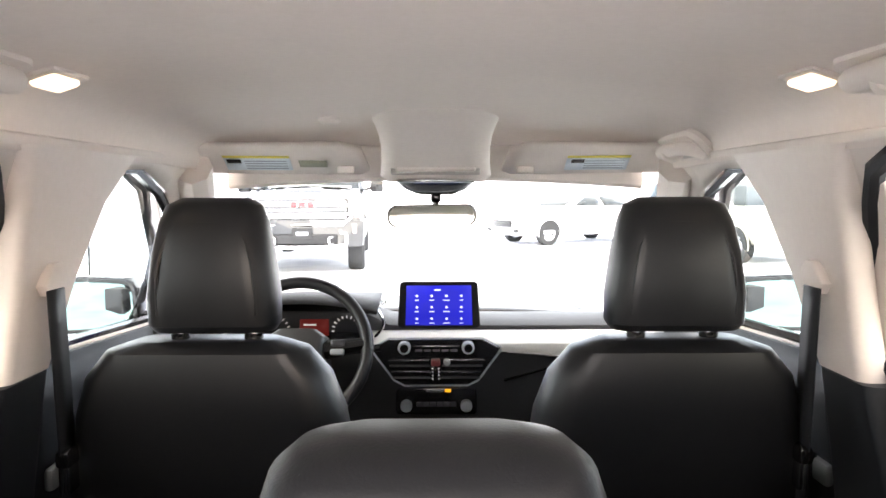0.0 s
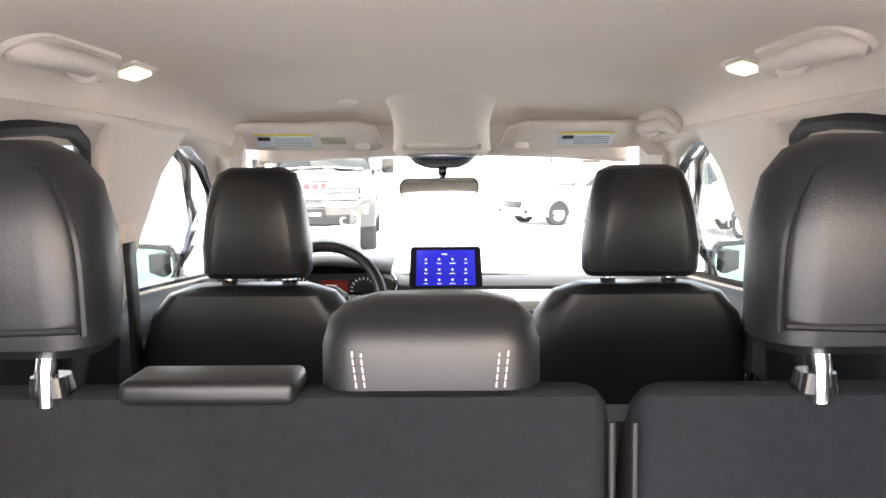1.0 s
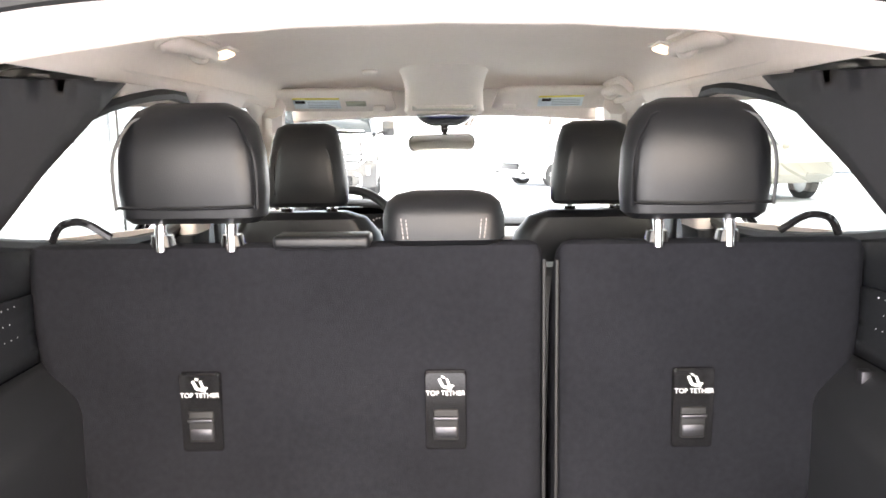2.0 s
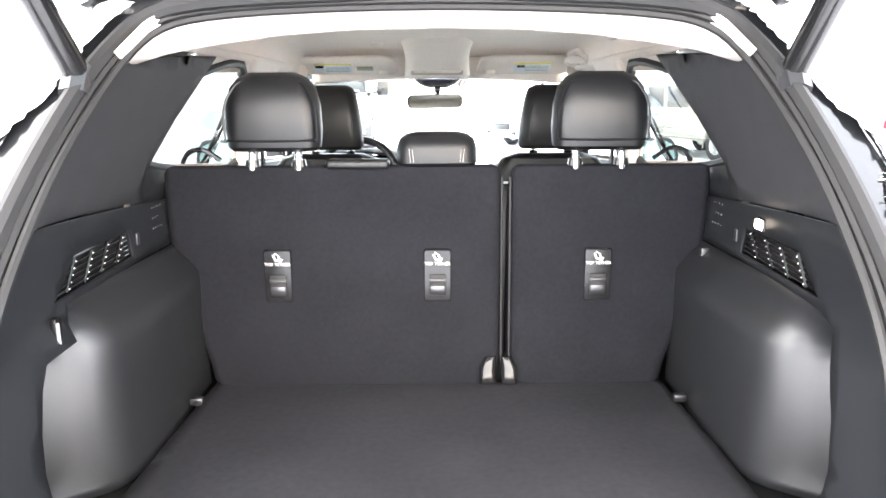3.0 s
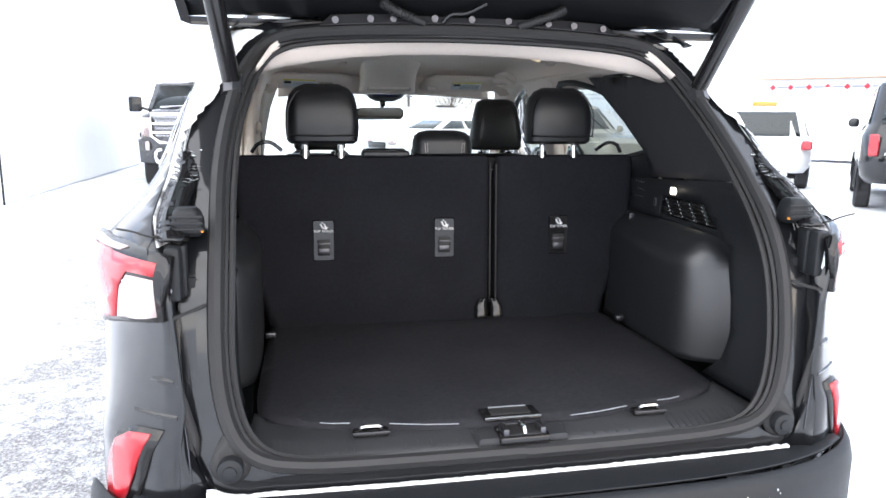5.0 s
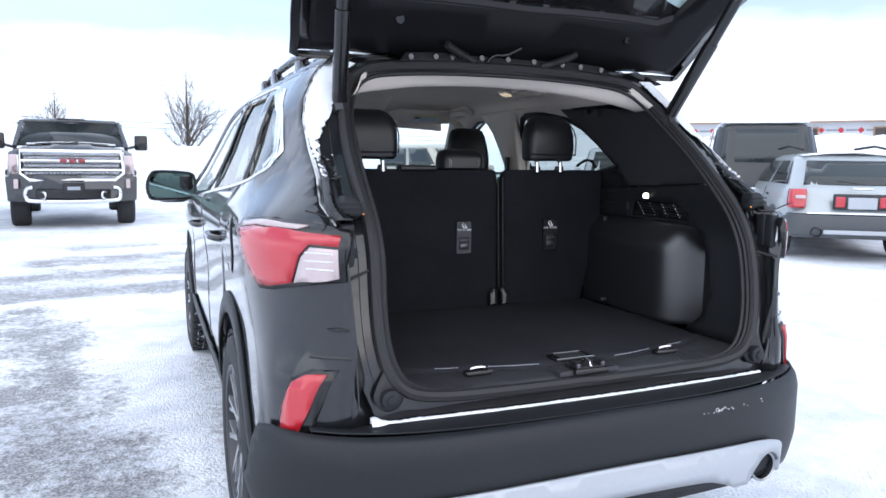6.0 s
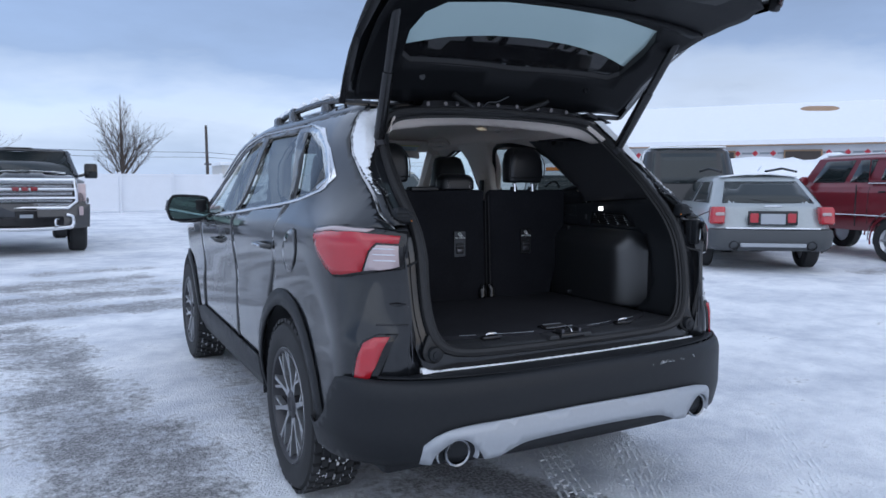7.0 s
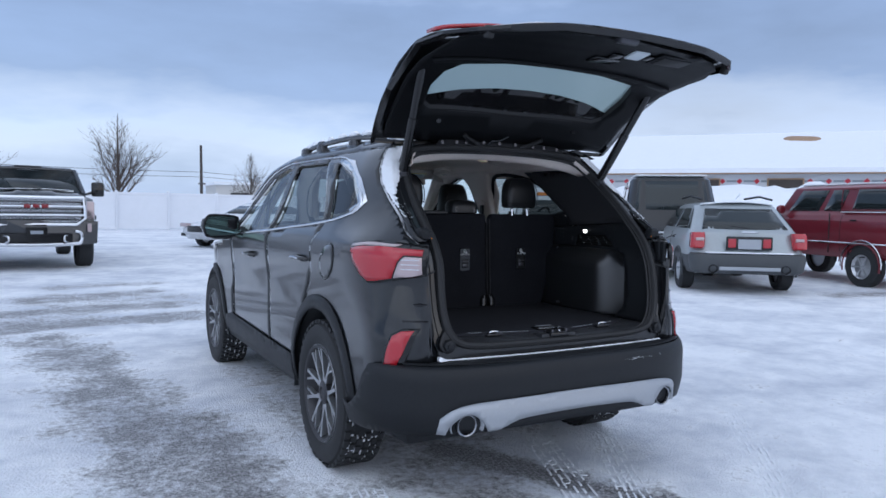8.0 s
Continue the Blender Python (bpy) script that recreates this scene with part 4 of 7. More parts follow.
    part("gap_edge", tube([(s * x, .146, z) for x, z in ((.698, .90), (.690, .83), (.685, .76), (.683, .70))], .0018, 5), STEEL, car)
    # closing panel between the flank and the opening's frame
    zs = [.66, .70, .76, .85, .95, 1.02, 1.046, 1.10, 1.16, 1.21, 1.27, 1.35, 1.43, 1.50, 1.57, 1.615]
    flank = [Vector((s * side_x(flank_y(z), z, s), flank_y(z), z)) for z in zs]
    inner = [Vector((s * x, y + .006, h)) for x, y, h in (sunk(lerp(z, [q[1] for q in OUTER[3:14]], [q[0] for q in OUTER[3:14]]), z) for z in zs)]
    crease = [p.lerp(q, .35) + Vector((0, .004 + .055 * smoothstep(1.03, 1.045, p.z) * smoothstep(1.25, 1.18, p.z) + .010 * smoothstep(1.2, 1.45, p.z), 0)) for p, q in zip(flank, inner)]
    part("rear_corner_panel", loft([flank[:9], crease[:9], inner[:9]], closed=False, caps=False), PAINT, car, thick=.004)
    part("snowy_pillar_panel", loft([flank[8:], crease[8:], inner[8:]], closed=False, caps=False), SNOW_PATCHED, car, "black pillar paint lightened to grey under patches of snow", thick=.004)
    # snow blown into the gutter's upper corner, ragged along its rim
    rows = []
    rim = [Vector((s * x, y - .004, h)) for x, y, h in (sunk(lerp(z, [q[1] for q in OUTER[3:14]], [.3 * q[0] + .7 * p[0] for q, p in zip(OUTER[3:14], RING[3:14])]), z) for z in zs)]
    fine = [smooth_path(q[10:], 9) for q in (flank, [v + Vector((0, -.008, 0)) for v in inner], rim)]
    for i, (p, c, q) in enumerate(zip(*fine)):
        k = i / (len(fine[0]) - 1)
        lo = .05 + .05 * noise.noise((i * .55, s, 1)) + .55 * smoothstep(.30, .0, k) * (.6 + .6 * noise.noise((i * .9, s, 9)))
        hi = .93 - .22 * abs(noise.noise((i * .4, s, 5))) - .85 * smoothstep(.55, .15, k) * (.8 + .4 * noise.noise((i * .8, s, 2)))
        row = []
        for j in range(8):
            w = lo + (max(hi, lo + .02) - lo) * j / 7
            v = p.lerp(c, w / .4) if w < .4 else c.lerp(q, (w - .4) / .6)
            h = .009 * math.sin(math.pi * j / 7) ** .5 + .008 * noise.noise(v * 24)
            row.append(v + Vector((0, -.012 - max(0.0, h), .2 * h)))
        rows.append(row)
    part("gutter_snow", loft(rows[6:], closed=False, caps=False), SNOW, car, "snow caught in the tailgate gutter")
    for i in range(26):
        v = fine[1][int(4 + i * .55)] if i < 18 else fine[2][i - 14]
        w = .012 + .010 * abs(noise.noise((i * 3.1, s, 2)))
        part("snow_fleck", pad([(-.5 * w, 0, 0, w * 1.2, w * .7, w * .3), (0, 0, 0, w * 1.7, w, w * .45), (.45 * w, 0, 0, w * .7, w * .5, w * .2)], 2), SNOW, car).location = v + Vector((s * (.012 + .016 * noise.noise((i * 1.3, s, 3))), -.012, -.03 - .05 * abs(noise.noise((i * .77, s, 6)))))
rows = []
for i in range(240):
    x = -.655 + 1.295 * i / 239
    h = .003 + .003 * noise.noise((x * 60, 2, 0)) + .002 * noise.noise((x * 9, 4, 0)) + .014 * smoothstep(-.60, -.65, x)
    d = .006 * noise.noise((x * 11, 7, 0)) + .007 * noise.noise((x * 70, 3, 0)) + .02 * smoothstep(-.6, -.65, x)
    z = .6545 + .009 * (x / .66) ** 2
    rows.append([(x, .147, z), (x, .144, z + .001 + max(.001, h)), (x, .138 - d * .4, z + .001 + max(.001, h) * .9), (x, .135 - max(.001, d * .7), z)])
ledge_snow = loft(rows, closed=False, caps=False)
edge_rows = []
for i in range(60):
    x = -.56 + 1.12 * i / 59
    y = .74 + .05 * (abs(x) / .56) ** 2
    h = .016 + .010 * noise.noise((x * 9, 5, 0))
    edge_rows.append([(x, y - .012, roof_z(x, y) - .004), (x, y - .006, roof_z(x, y) + h), (x, y + .05, roof_z(x, y) + h * .9), (x, y + .12 + .04 * noise.noise((x * 5, 9, 0)), roof_z(x, y + .12) + .002)])
part("roof_edge_snow", loft(edge_rows, closed=False, caps=False), SNOW, car, "snow along the rear roof edge")
part("roof_snow", sheet([(-.50, .86), (.50, .86), (.53, 1.5), (.50, 2.3), (-.50, 2.3), (-.53, 1.5)], lambda x, y: (x, y, roof_z(x, y) + .010 + .007 * noise.noise((x * 7, y * 7, 3))), step=.09), SNOW, car, "thin snow over the roof", thick=.012)
part("ledge_snow", ledge_snow, SNOW, car, "line of snow on the bumper ledge")
flecks = bmesh.new()
rnd = random.Random(31)
for i in range(120):
    x, z = (rnd.gauss(.36, .035), rnd.gauss(.598, .008)) if i < 95 else (rnd.uniform(.34, .60), rnd.gauss(.606, .006))
    g = rnd.uniform(.0008, .0022)
    pad([(z - g, x, bumper_y(x, .6), g, g, g * .4), (z, x, bumper_y(x, .6) - .001, g * 2.2, g * 1.2, g * .5), (z + g, x, bumper_y(x, .6), g, g, g * .3)], 1, bm=flecks)
tagged(part("bumper_snow_flecks", flecks, SNOW, car, "flecks of snow on the bumper"), kind="stuff")

# ---- tailgate, built shut and swung up about its hinge ----
HINGE_Y, HINGE_Z, SWING = .74, 1.678, -76
def lining(z):
    """How deep the lining lies under the gate's skin."""
    return lerp(z, [.72, .85, .95, 1.02, 1.18, 1.25, 1.5, 1.65], [.004, .016, .026, .050, .075, .070, .050, .025])


gate = new("tailgate")
gate.parent = car
gate["label"] = "raised black tailgate with rear window"
gate.matrix_basis = pose(0, HINGE_Y, HINGE_Z, SWING)


def gate_w(z):
    return lerp(z, [.70, .85, 1.0, 1.16, 1.25, 1.4, 1.55, 1.68], [.63, .70, .75, .76, .765, .765, .755, .725])


def gate_fn(depth):
    """Across the gate (u from -1 to 1) and down it (z): its shell at that depth under the skin."""
    def f(u, z):
        x = u * gate_w(z)
        y = rear_y(z) - .010 + depth + .055 * abs(u) ** 3
        return (x, y - HINGE_Y, z - HINGE_Z)
    return f


GLASS_HOLE = [(-.72, 1.50), (-.66, 1.52), (0, 1.53), (.66, 1.52), (.72, 1.50), (.745, 1.40), (.72, 1.32), (.65, 1.262), (.35, 1.238), (0, 1.232), (-.35, 1.238), (-.65, 1.262), (-.72, 1.32), (-.745, 1.40)]
full = [(-.99, .84), (-.90, .765), (-.6, .725), (0, .712), (.6, .725), (.90, .765), (.99, .84), (1, 1.0), (1, 1.2), (1, 1.45), (1, 1.64), (.5, 1.672), (-.5, 1.672), (-1, 1.64), (-1, 1.45), (-1, 1.2), (-1, 1.0)]
part("gate_skin", sheet(full, gate_fn(0), [GLASS_HOLE], step=.05), PAINT, gate, thick=.004)
part("gate_rim", loft([[gate_fn(d)(u * k, z) for u, z in full] for d, k in ((0, 1.0), (.012, 1.004), (.026, .97))], caps=False), GLOSS_BLACK, gate, smooth=False)
part("gate_inner_trim", sheet([(-.93, .90), (-.80, .84), (0, .80), (.80, .84), (.93, .90), (.95, 1.0), (.95, 1.2), (.93, 1.45), (.92, 1.62), (.5, 1.65), (-.5, 1.65), (-.92, 1.62), (-.93, 1.45), (-.95, 1.2), (-.95, 1.0)],
                              lambda u, z: gate_fn(lining(z))(u, z), [GLASS_HOLE], step=.05), GATE_TRIM_SHADED, gate, "dark plastic inner lining", thick=.006)
part("rear_window", sheet([(x * 1.04, 1.38 + (z - 1.38) * 1.06) for x, z in GLASS_HOLE], gate_fn(.02), step=.07), GATE_GLASS, gate, "tinted rear window pane").visible_shadow = False
part("shade_band", sheet([(-.745, 1.485), (-.5, 1.455), (-.25, 1.438), (0, 1.432), (.25, 1.438), (.5, 1.455), (.745, 1.485), (.70, 1.54), (0, 1.555), (-.70, 1.54)], gate_fn(.026), step=.04), GLOSS_BLACK, gate, thick=.002)
part("window_reveal", loft([[gate_fn(.022)(u, z) for u, z in GLASS_HOLE], [gate_fn(lining(z) + .002)(u, z) for u, z in GLASS_HOLE]], caps=False), RUBBER, gate)
# lower lip of the lining, pull pocket, latch, lamp
lipb = sheet([(-.90, 1.19), (.90, 1.19), (.86, 1.225), (0, 1.205), (-.86, 1.225)], gate_fn(.081), step=.06)
part("lining_ridge", lipb, GATE_TRIM_SHADED, gate, thick=.02)
for name, w, h, u, z, m, tag in (("latch_cover", .15, .07, .15, 1.06, GLOSS_BLACK, ""), ("latch_boss", .06, .05, .17, 1.00, GLOSS_BLACK, ""), ("gate_lamp", .085, .085, .30, .965, PAPER, "pale lamp lens"), ("close_button", .040, .045, .40, .968, GLOSS_BLACK, ""),
                              ("pull_frame", .22, .115, .575, .950, GATE_TRIM_SHADED, ""), ("pull_pocket", .180, .085, .575, .950, RUBBER, "deep black pull pocket")):
    q = Vector(gate_fn(lining(z) + (.008 if name != "pull_pocket" else .014))(u, z))
    slope = math.atan2(gate_fn(lining(z + .03))(u, z + .03)[1] - gate_fn(lining(z - .03))(u, z - .03)[1], .06)
    part(name, box(w, .014, h, .006, at=q, turn=Matrix.Rotation(-slope, 4, "X")), m, gate, tag)
q = Vector(gate_fn(lining(.80))(0, .80))
part("latch", box(.10, .05, .05, .012, at=q), STEEL, gate)
for s in (-1, 1):
    p = Vector(gate_fn(.02)(s * .93, .835))
    part("gate_buffer", box(.035, .05, .035, .01, at=p), RUBBER, gate)
    part("gate_lamp_lens", sheet([(s * .62, 1.02), (s * .995, 1.01), (s * .998, 1.13), (s * .66, 1.14)], gate_fn(-.016), step=.05), RED_LENS, gate, "red lamp on the gate's outside", thick=.014)
    part("hinge_arm", tube(smooth_path([(s * .40, .02, -.01), (s * .40, -.06, .02), (s * .41, -.10, -.05), (s * .42, -.10, -.12)], 4), .014, 6), GLOSS_BLACK, gate)
    # strut between body and gate
    low, high = Vector((s * .611, .600, 1.483)), Vector((s * .668, .300, 1.929))
    mid = low.lerp(high, .55)
    strut = part("gas_strut", tube([low, mid], .023, 12), GLOSS_BLACK, car, "black powered tailgate strut")
    part("strut_rod", tube([mid, high], .019, 12), GLOSS_BLACK, strut)
    part("strut_ball", tube([low + Vector((0, -.02, -.03)), low + Vector((0, .01, .015))], .028, 8), STEEL, strut)
# grey in place of black paint: the sky's reflection put into the colour
trough = part("hinge_trough", sheet([(-.40, 0), (.40, 0), (.37, 1), (-.37, 1)], lambda x, k: (x, .694 + .022 * k - .05 * (x / .5) ** 2, 1.652 + .027 * k - .030 * (x / .5) ** 2), step=.05), PILLAR_GREY, car, "trough panel over the seal, greyed in place of the paint's reflections", thick=.003)
for x in (-.36, -.27, -.21, -.10, 0, .10, .21, .28, .36):
    part("trough_bolt", turned([(.009, -.004), (.009, .002), (.005, .005)], 14, "y"), STEEL, trough).location = (x, .695 - .05 * (x / .5) ** 2, 1.664 - .030 * (x / .5) ** 2)
for s in (-1, 1):
    hose = smooth_path([(s * .13, .690, 1.650), (s * .17, .672, 1.662), (s * .215, .660, 1.678), (s * .245, .652, 1.694)], 5)
    ribbed = part("ribbed_hose", tube(hose, .011, 10), RUBBER, car, "ribbed black cable hose")
    for a, b in zip(hose[4:], hose[5:]):
        part("hose_rib", tube([a.lerp(b, .3), a.lerp(b, .6)], .014, 10), RUBBER, ribbed)
part("washer_hose", tube(smooth_path([(-.08, .688, 1.652), (-.06, .675, 1.672), (-.02, .665, 1.676), (.03, .655, 1.700)], 5), .005, 6), GLOSS_BLACK, car)
part("spoiler", loft([[(x, -.02 + .02 * (1 - abs(x) / .55), .02) for x in np.linspace(-.55, .55, 12)], [(x, -.10 + .02 * abs(x), .005) for x in np.linspace(-.56, .56, 12)], [(x, -.20 + .05 * abs(x), -.075) for x in np.linspace(-.57, .57, 12)]], closed=False, caps=False), PAINT, gate, thick=.02)
part("snow_on_gate", sheet([(-.7, .79), (.7, .79), (.78, .95), (-.78, .95)], gate_fn(-.006), step=.09), SNOW, gate, "thin snow on the raised gate", thick=.006)

# ---- hold: floor, side trims, sill ----
FLOOR_Z = .745
floor_half = [(.0, .214), (.13, .217), (.20, .226), (.28, .245), (.33, .256), (.40, .264), (.47, .285), (.535, .315), (.566, .355), (.574, .45), (.572, .70), (.566, .90), (.560, 1.04)]
floor_pts = floor_half + [(-x, y) for x, y in floor_half[:0:-1]]
cargo = part("cargo_floor", sheet(floor_pts, lambda x, y: (x, y, FLOOR_Z - .013 + .003 * noise.noise((x * 4, y * 4, 0))), step=.04), FLOOR_CARPET, None, thick=.026)
tagged(cargo, "charcoal carpeted load floor of the hold", "cargo floor")
hatch = part("floor_handle", box(.132, .066, .007, .003, at=(-.006, .245, FLOOR_Z + .004)), GLOSS_BLACK, cargo, "black pull handle let into the floor")
part("handle_well", box(.092, .036, .004, .002, at=(-.006, .248, FLOOR_Z + .0085)), RUBBER, hatch)
part("handle_edge", box(.088, .0025, .002, at=(-.006, .268, FLOOR_Z + .011)), SKID, hatch)
part("handle_edge", box(.128, .0025, .002, at=(-.006, .214, FLOOR_Z + .009)), SKID, hatch)
sill = thing("cargo_sill", "ribbed black plastic sill with striker and tie-down loops", "sill")
part("sill_cover", sheet([(-.585, .15), (.585, .15), (.575, .36), (.53, .33), (.40, .29), (.13, .25), (-.13, .25), (-.40, .29), (-.53, .33), (-.575, .36)],
                         lambda x, y: (x, y, .712 + .016 * smoothstep(.15, .215, y) + .012 * smoothstep(.48, .60, abs(x))), step=.03), SILL_PLASTIC, sill, thick=.010)
for s in (-1, 1):
    pk = part("tie_down_pocket", box(.078, .030, .014, .006, at=(s * .323, .222, .740)), GLOSS_BLACK, sill)
    part("pocket_edge", box(.080, .004, .004, .001, at=(s * .323, .205, .746)), STEEL, pk)
    part("tie_down_loop", tube(smooth_path([(s * .323 - .022, .226, .742), (s * .323 - .019, .215, .756), (s * .323 + .019, .215, .756), (s * .323 + .022, .226, .742)], 4), .0042, 6), CHROME, sill, "chrome tie-down loop")
    for i in range(11):
        x = .36 + .017 * i
        part("sill_rib", box(.003, .055, .004, at=(s * x, .190, .7265 + .012 * smoothstep(.48, .60, x)), turn=Matrix.Rotation(radians(14), 4, "X")), SILL_PLASTIC, sill, smooth=False)
    for i in range(5):
        part("sill_rib", box(.003, .05, .003, at=(s * (.14 + .028 * i), .188, .7255), turn=Matrix.Rotation(radians(14), 4, "X")), SILL_PLASTIC, sill, smooth=False)
    part("floor_edge_strip", tube([(s * x, y - .003, .747) for x, y in ((.13, .217), (.20, .226), (.28, .245))], .0011, 6), SKID, sill)
    part("floor_edge_strip", tube([(s * x, y - .002, .748) for x, y in ((.365, .260), (.40, .264), (.43, .273))], .0011, 6), SKID, sill)
part("striker_plate", loft([[(x, y, z) for x, y in ((-w, .206), (w, .206), (w * .93, .150), (-w * .93, .150))] for w, z in ((.108, .722), (.106, .734), (.100, .737))]), SILL_PLASTIC, sill, smooth=False)
latch_ = part("latch_pocket", box(.112, .066, .018, .005, at=(0, .170, .733)), GLOSS_BLACK, sill)
part("latch_floor", box(.084, .046, .004, .001, at=(0, .168, .7425)), RUBBER, latch_)
part("latch_lip", box(.094, .005, .005, .001, at=(0, .199, .744)), STEEL, latch_)
part("striker_loop", tube(smooth_path([(0, .190, .744), (0, .178, .758), (0, .158, .758), (0, .146, .744)], 4), .0045, 8), CHROME, latch_, "steel striker loop")
for s in (-1, 1):
    part("striker_cheek", box(.014, .042, .018, .004, at=(s * .041, .166, .748)), STEEL, latch_)


def ring_x(z):
    return lerp(z, [q[1] for q in RING[3:14]], [q[0] for q in RING[3:14]])


def wall_up(y, z):
    """Half the hold's width above the wheel housing; it comes in to meet the seal at the back."""
    u = .637 + .02 * smoothstep(.35, .9, y) - .25 * max(0.0, z - 1.25)
    near = smoothstep(.28, .0, y - sunk(.6, z)[1])
    return u + (min(u, sunk(ring_x(z), z)[0] - .004) - u) * near


def rim_wall(y, z):
    low = .612 - .008 * smoothstep(.2, .345, y)
    return low + (wall_up(y, z) - low) * smoothstep(1.03, 1.10, z)


def hold_x(y, z):
    """The wheel housing: a slanting rear face from the rim, a rounded bend, and an inner face on to the seat."""
    d = .555 - y
    low = min(.705, .576 + .86 * (d + math.sqrt(d * d + .0010))) + .008 * smoothstep(.8, 1.05, y)
    return low + (wall_up(y, z) - low) * smoothstep(1.005, 1.105, z - .02 * smoothstep(.6, .9, y))


for s in (-1, 1):
    side = thing("cargo_side_trim", "dark plastic hold lining with vent grille and rounded wheel housing", "trim panel", "hold linings")
    rim = [(.452, .735), (.41, .768), (.372, .80), (.350, .845), (.342, .885), (.346, .95), (.362, 1.015), (.388, 1.046), (.488, 1.048), (.503, 1.075), (.530, 1.102)] if s < 0 else [(.452, .735), (.41, .768), (.372, .80), (.350, .845), (.342, .885), (.350, .965), (.372, 1.04), (.415, 1.084), (.47, 1.097), (.530, 1.102)]
    vent = [(.485, 1.116), (.575, 1.180), (.825, 1.174), (.842, 1.116)]
    back = [(sunk(.6, z)[1] + .006, z) for z in (1.25, 1.18, 1.10, 1.0, .9, .8, .735)]
    part("rim_panel", sheet(rim + [(1.06, 1.102), (1.06, 1.212), (.85, 1.224), (.456, 1.248)] + back, lambda y, z, s=s: (s * rim_wall(y, z), y, z), [vent], step=.03), TRIM, side, thick=.006)
    part("wheel_housing", sheet(rim + [(1.06, 1.102), (1.06, .735)], lambda y, z, s=s: (s * hold_x(y + .001, z), y, z), step=.022), TRIM_SMOOTH, side, "satin wheel housing lining", thick=.004)
    part("rim_lip", loft([[(s * rim_wall(y, z), y, z) for y, z in rim], [(s * (rim_wall(y, z) + .002), y + .004, z) for y, z in rim], [(s * (hold_x(y, z) + .002), y, z) for y, z in rim]], closed=False, caps=False), TRIM, side)
    upper = [(sunk(.6, 1.256)[1] + .006, 1.255), (.456, 1.254), (.85, 1.230), (.905, 1.226), (.93, 1.30), (1.05, 1.40), (1.28, 1.555), (1.10, 1.548), (.767, 1.526), (.655, 1.518), (sunk(.6, 1.47)[1] + .006, 1.47), (sunk(.6, 1.36)[1] + .006, 1.36)]
    part("upper_panel", sheet(upper, lambda y, z, s=s: (s * wall_up(y, z), y, z), step=.035), PILLAR_GREY, side, "dark grey grained pillar panel", thick=.006)
    part("vent_backing", sheet(vent, lambda y, z, s=s: (s * (rim_wall(y, z) + .014), y, z), step=.05), RUBBER, side, thick=.003)
    # grille: long thin bars, crossed by ribs with pale pin heads
    at = lambda y, z, d=0.0, s=s: Vector((s * (rim_wall(y, z) + d), y, z))
    for i in range(6):
        z0 = 1.124 + .0098 * i
        part("vent_bar", tube([at(.492 + 1.35 * (z0 - 1.116), z0, .004), at(.66, z0, .004), at(.838 - .25 * (z0 - 1.116), z0, .004)], .0022, 5), GLOSS_BLACK, side)
    for i in range(4):
        y0 = .565 + .072 * i
        rib = part("vent_rib", tube([at(y0 - .022, 1.120, .003), at(y0 + .022, 1.172, .003)], .0028, 5), GLOSS_BLACK, side)
        for j in range(5):
            k = (j + .5) / 5
            part("vent_pin", pad([(-.0012, 0, 0, .0024, .0024, .0008), (.0012, 0, 0, .0024, .0024, .0008)], 1), WHITE_PRINT, rib).location = at(y0 - .022 + .044 * k, 1.120 + .052 * k, -.0015)
    for i in range(3):
        for j in range(4 - (i % 2)):
            part("grille_pin", pad([(-.0008, 0, 0, .0014, .0014, .0005), (.0008, 0, 0, .0014, .0014, .0005)], 1), WHITE_PRINT, side).location = at(.955 + .016 * j, 1.205 - .024 * i, -.004)
    part("release_button", box(.006, .014, .026, .002, at=at(.868, 1.150, -.003)), STEEL, side)
    if s < 0:
        part("bag_hook", box(.012, .020, .052, .005, at=at(.46, 1.075, -.004)), GLOSS_BLACK, side)
        part("hook_bar", box(.006, .005, .040, .002, at=at(.450, 1.075, -.012)), SKID, side)
    else:
        part("belt_clip", box(.020, .020, .028, .004, at=at(.985, 1.085, -.02)), STEEL, side)
    part("floor_clip", box(.030, .020, .018, .004, at=(s * .556, .875, .768)), STEEL, side)
lampb = thing("cargo_lamp", "small lit white lamp in the hold wall", "lamp")
part("lamp_body", box(.012, .040, .028, .005, at=(rim_wall(.745, 1.193) - .002, .745, 1.196)), GLOSS_BLACK, lampb)
part("lamp_glow", box(.012, .032, .021, .005, at=(rim_wall(.745, 1.193) - .006, .745, 1.196)), CARGO_LENS, lampb, "lit white lens")

# ---- headliner and cabin sides ----
def liner_z(x, y):
    mid = lerp(y, [.66, .9, 1.4, 1.9, 2.25, 2.5, 2.72], [1.628, 1.655, 1.688, 1.695, 1.685, 1.660, 1.630])
    return mid - lerp(y, [.7, 1.2, 2.3], [.07, .09, .08]) * (abs(x) / .62) ** 6


def liner_half(y):
    return lerp(y, [.66, .8, 1.0, 1.3, 1.7, 2.2, 2.45, 2.6, 2.72], [.545, .565, .585, .60, .607, .605, .60, .575, .53])


rows = []
for y in np.linspace(.735, 2.72, 36):
    top, foot, row = liner_z(0, y), lerp(y, [.66, .9, 1.3, 2.2, 2.5, 2.72], [1.555, 1.555, 1.56, 1.562, 1.555, 1.56]), []
    for i in range(33):
        k = -1 + i / 16
        a = abs(k) * math.pi / 2
        row.append((math.copysign(liner_half(y) * math.sin(a) ** .45, k), y - .04 * abs(k) ** 2 * smoothstep(.95, .735, y) - .07 * abs(k) ** 2 * smoothstep(2.35, 2.72, y), foot + (top - foot) * max(0.0, math.cos(a)) ** .6))
    rows.append(row)
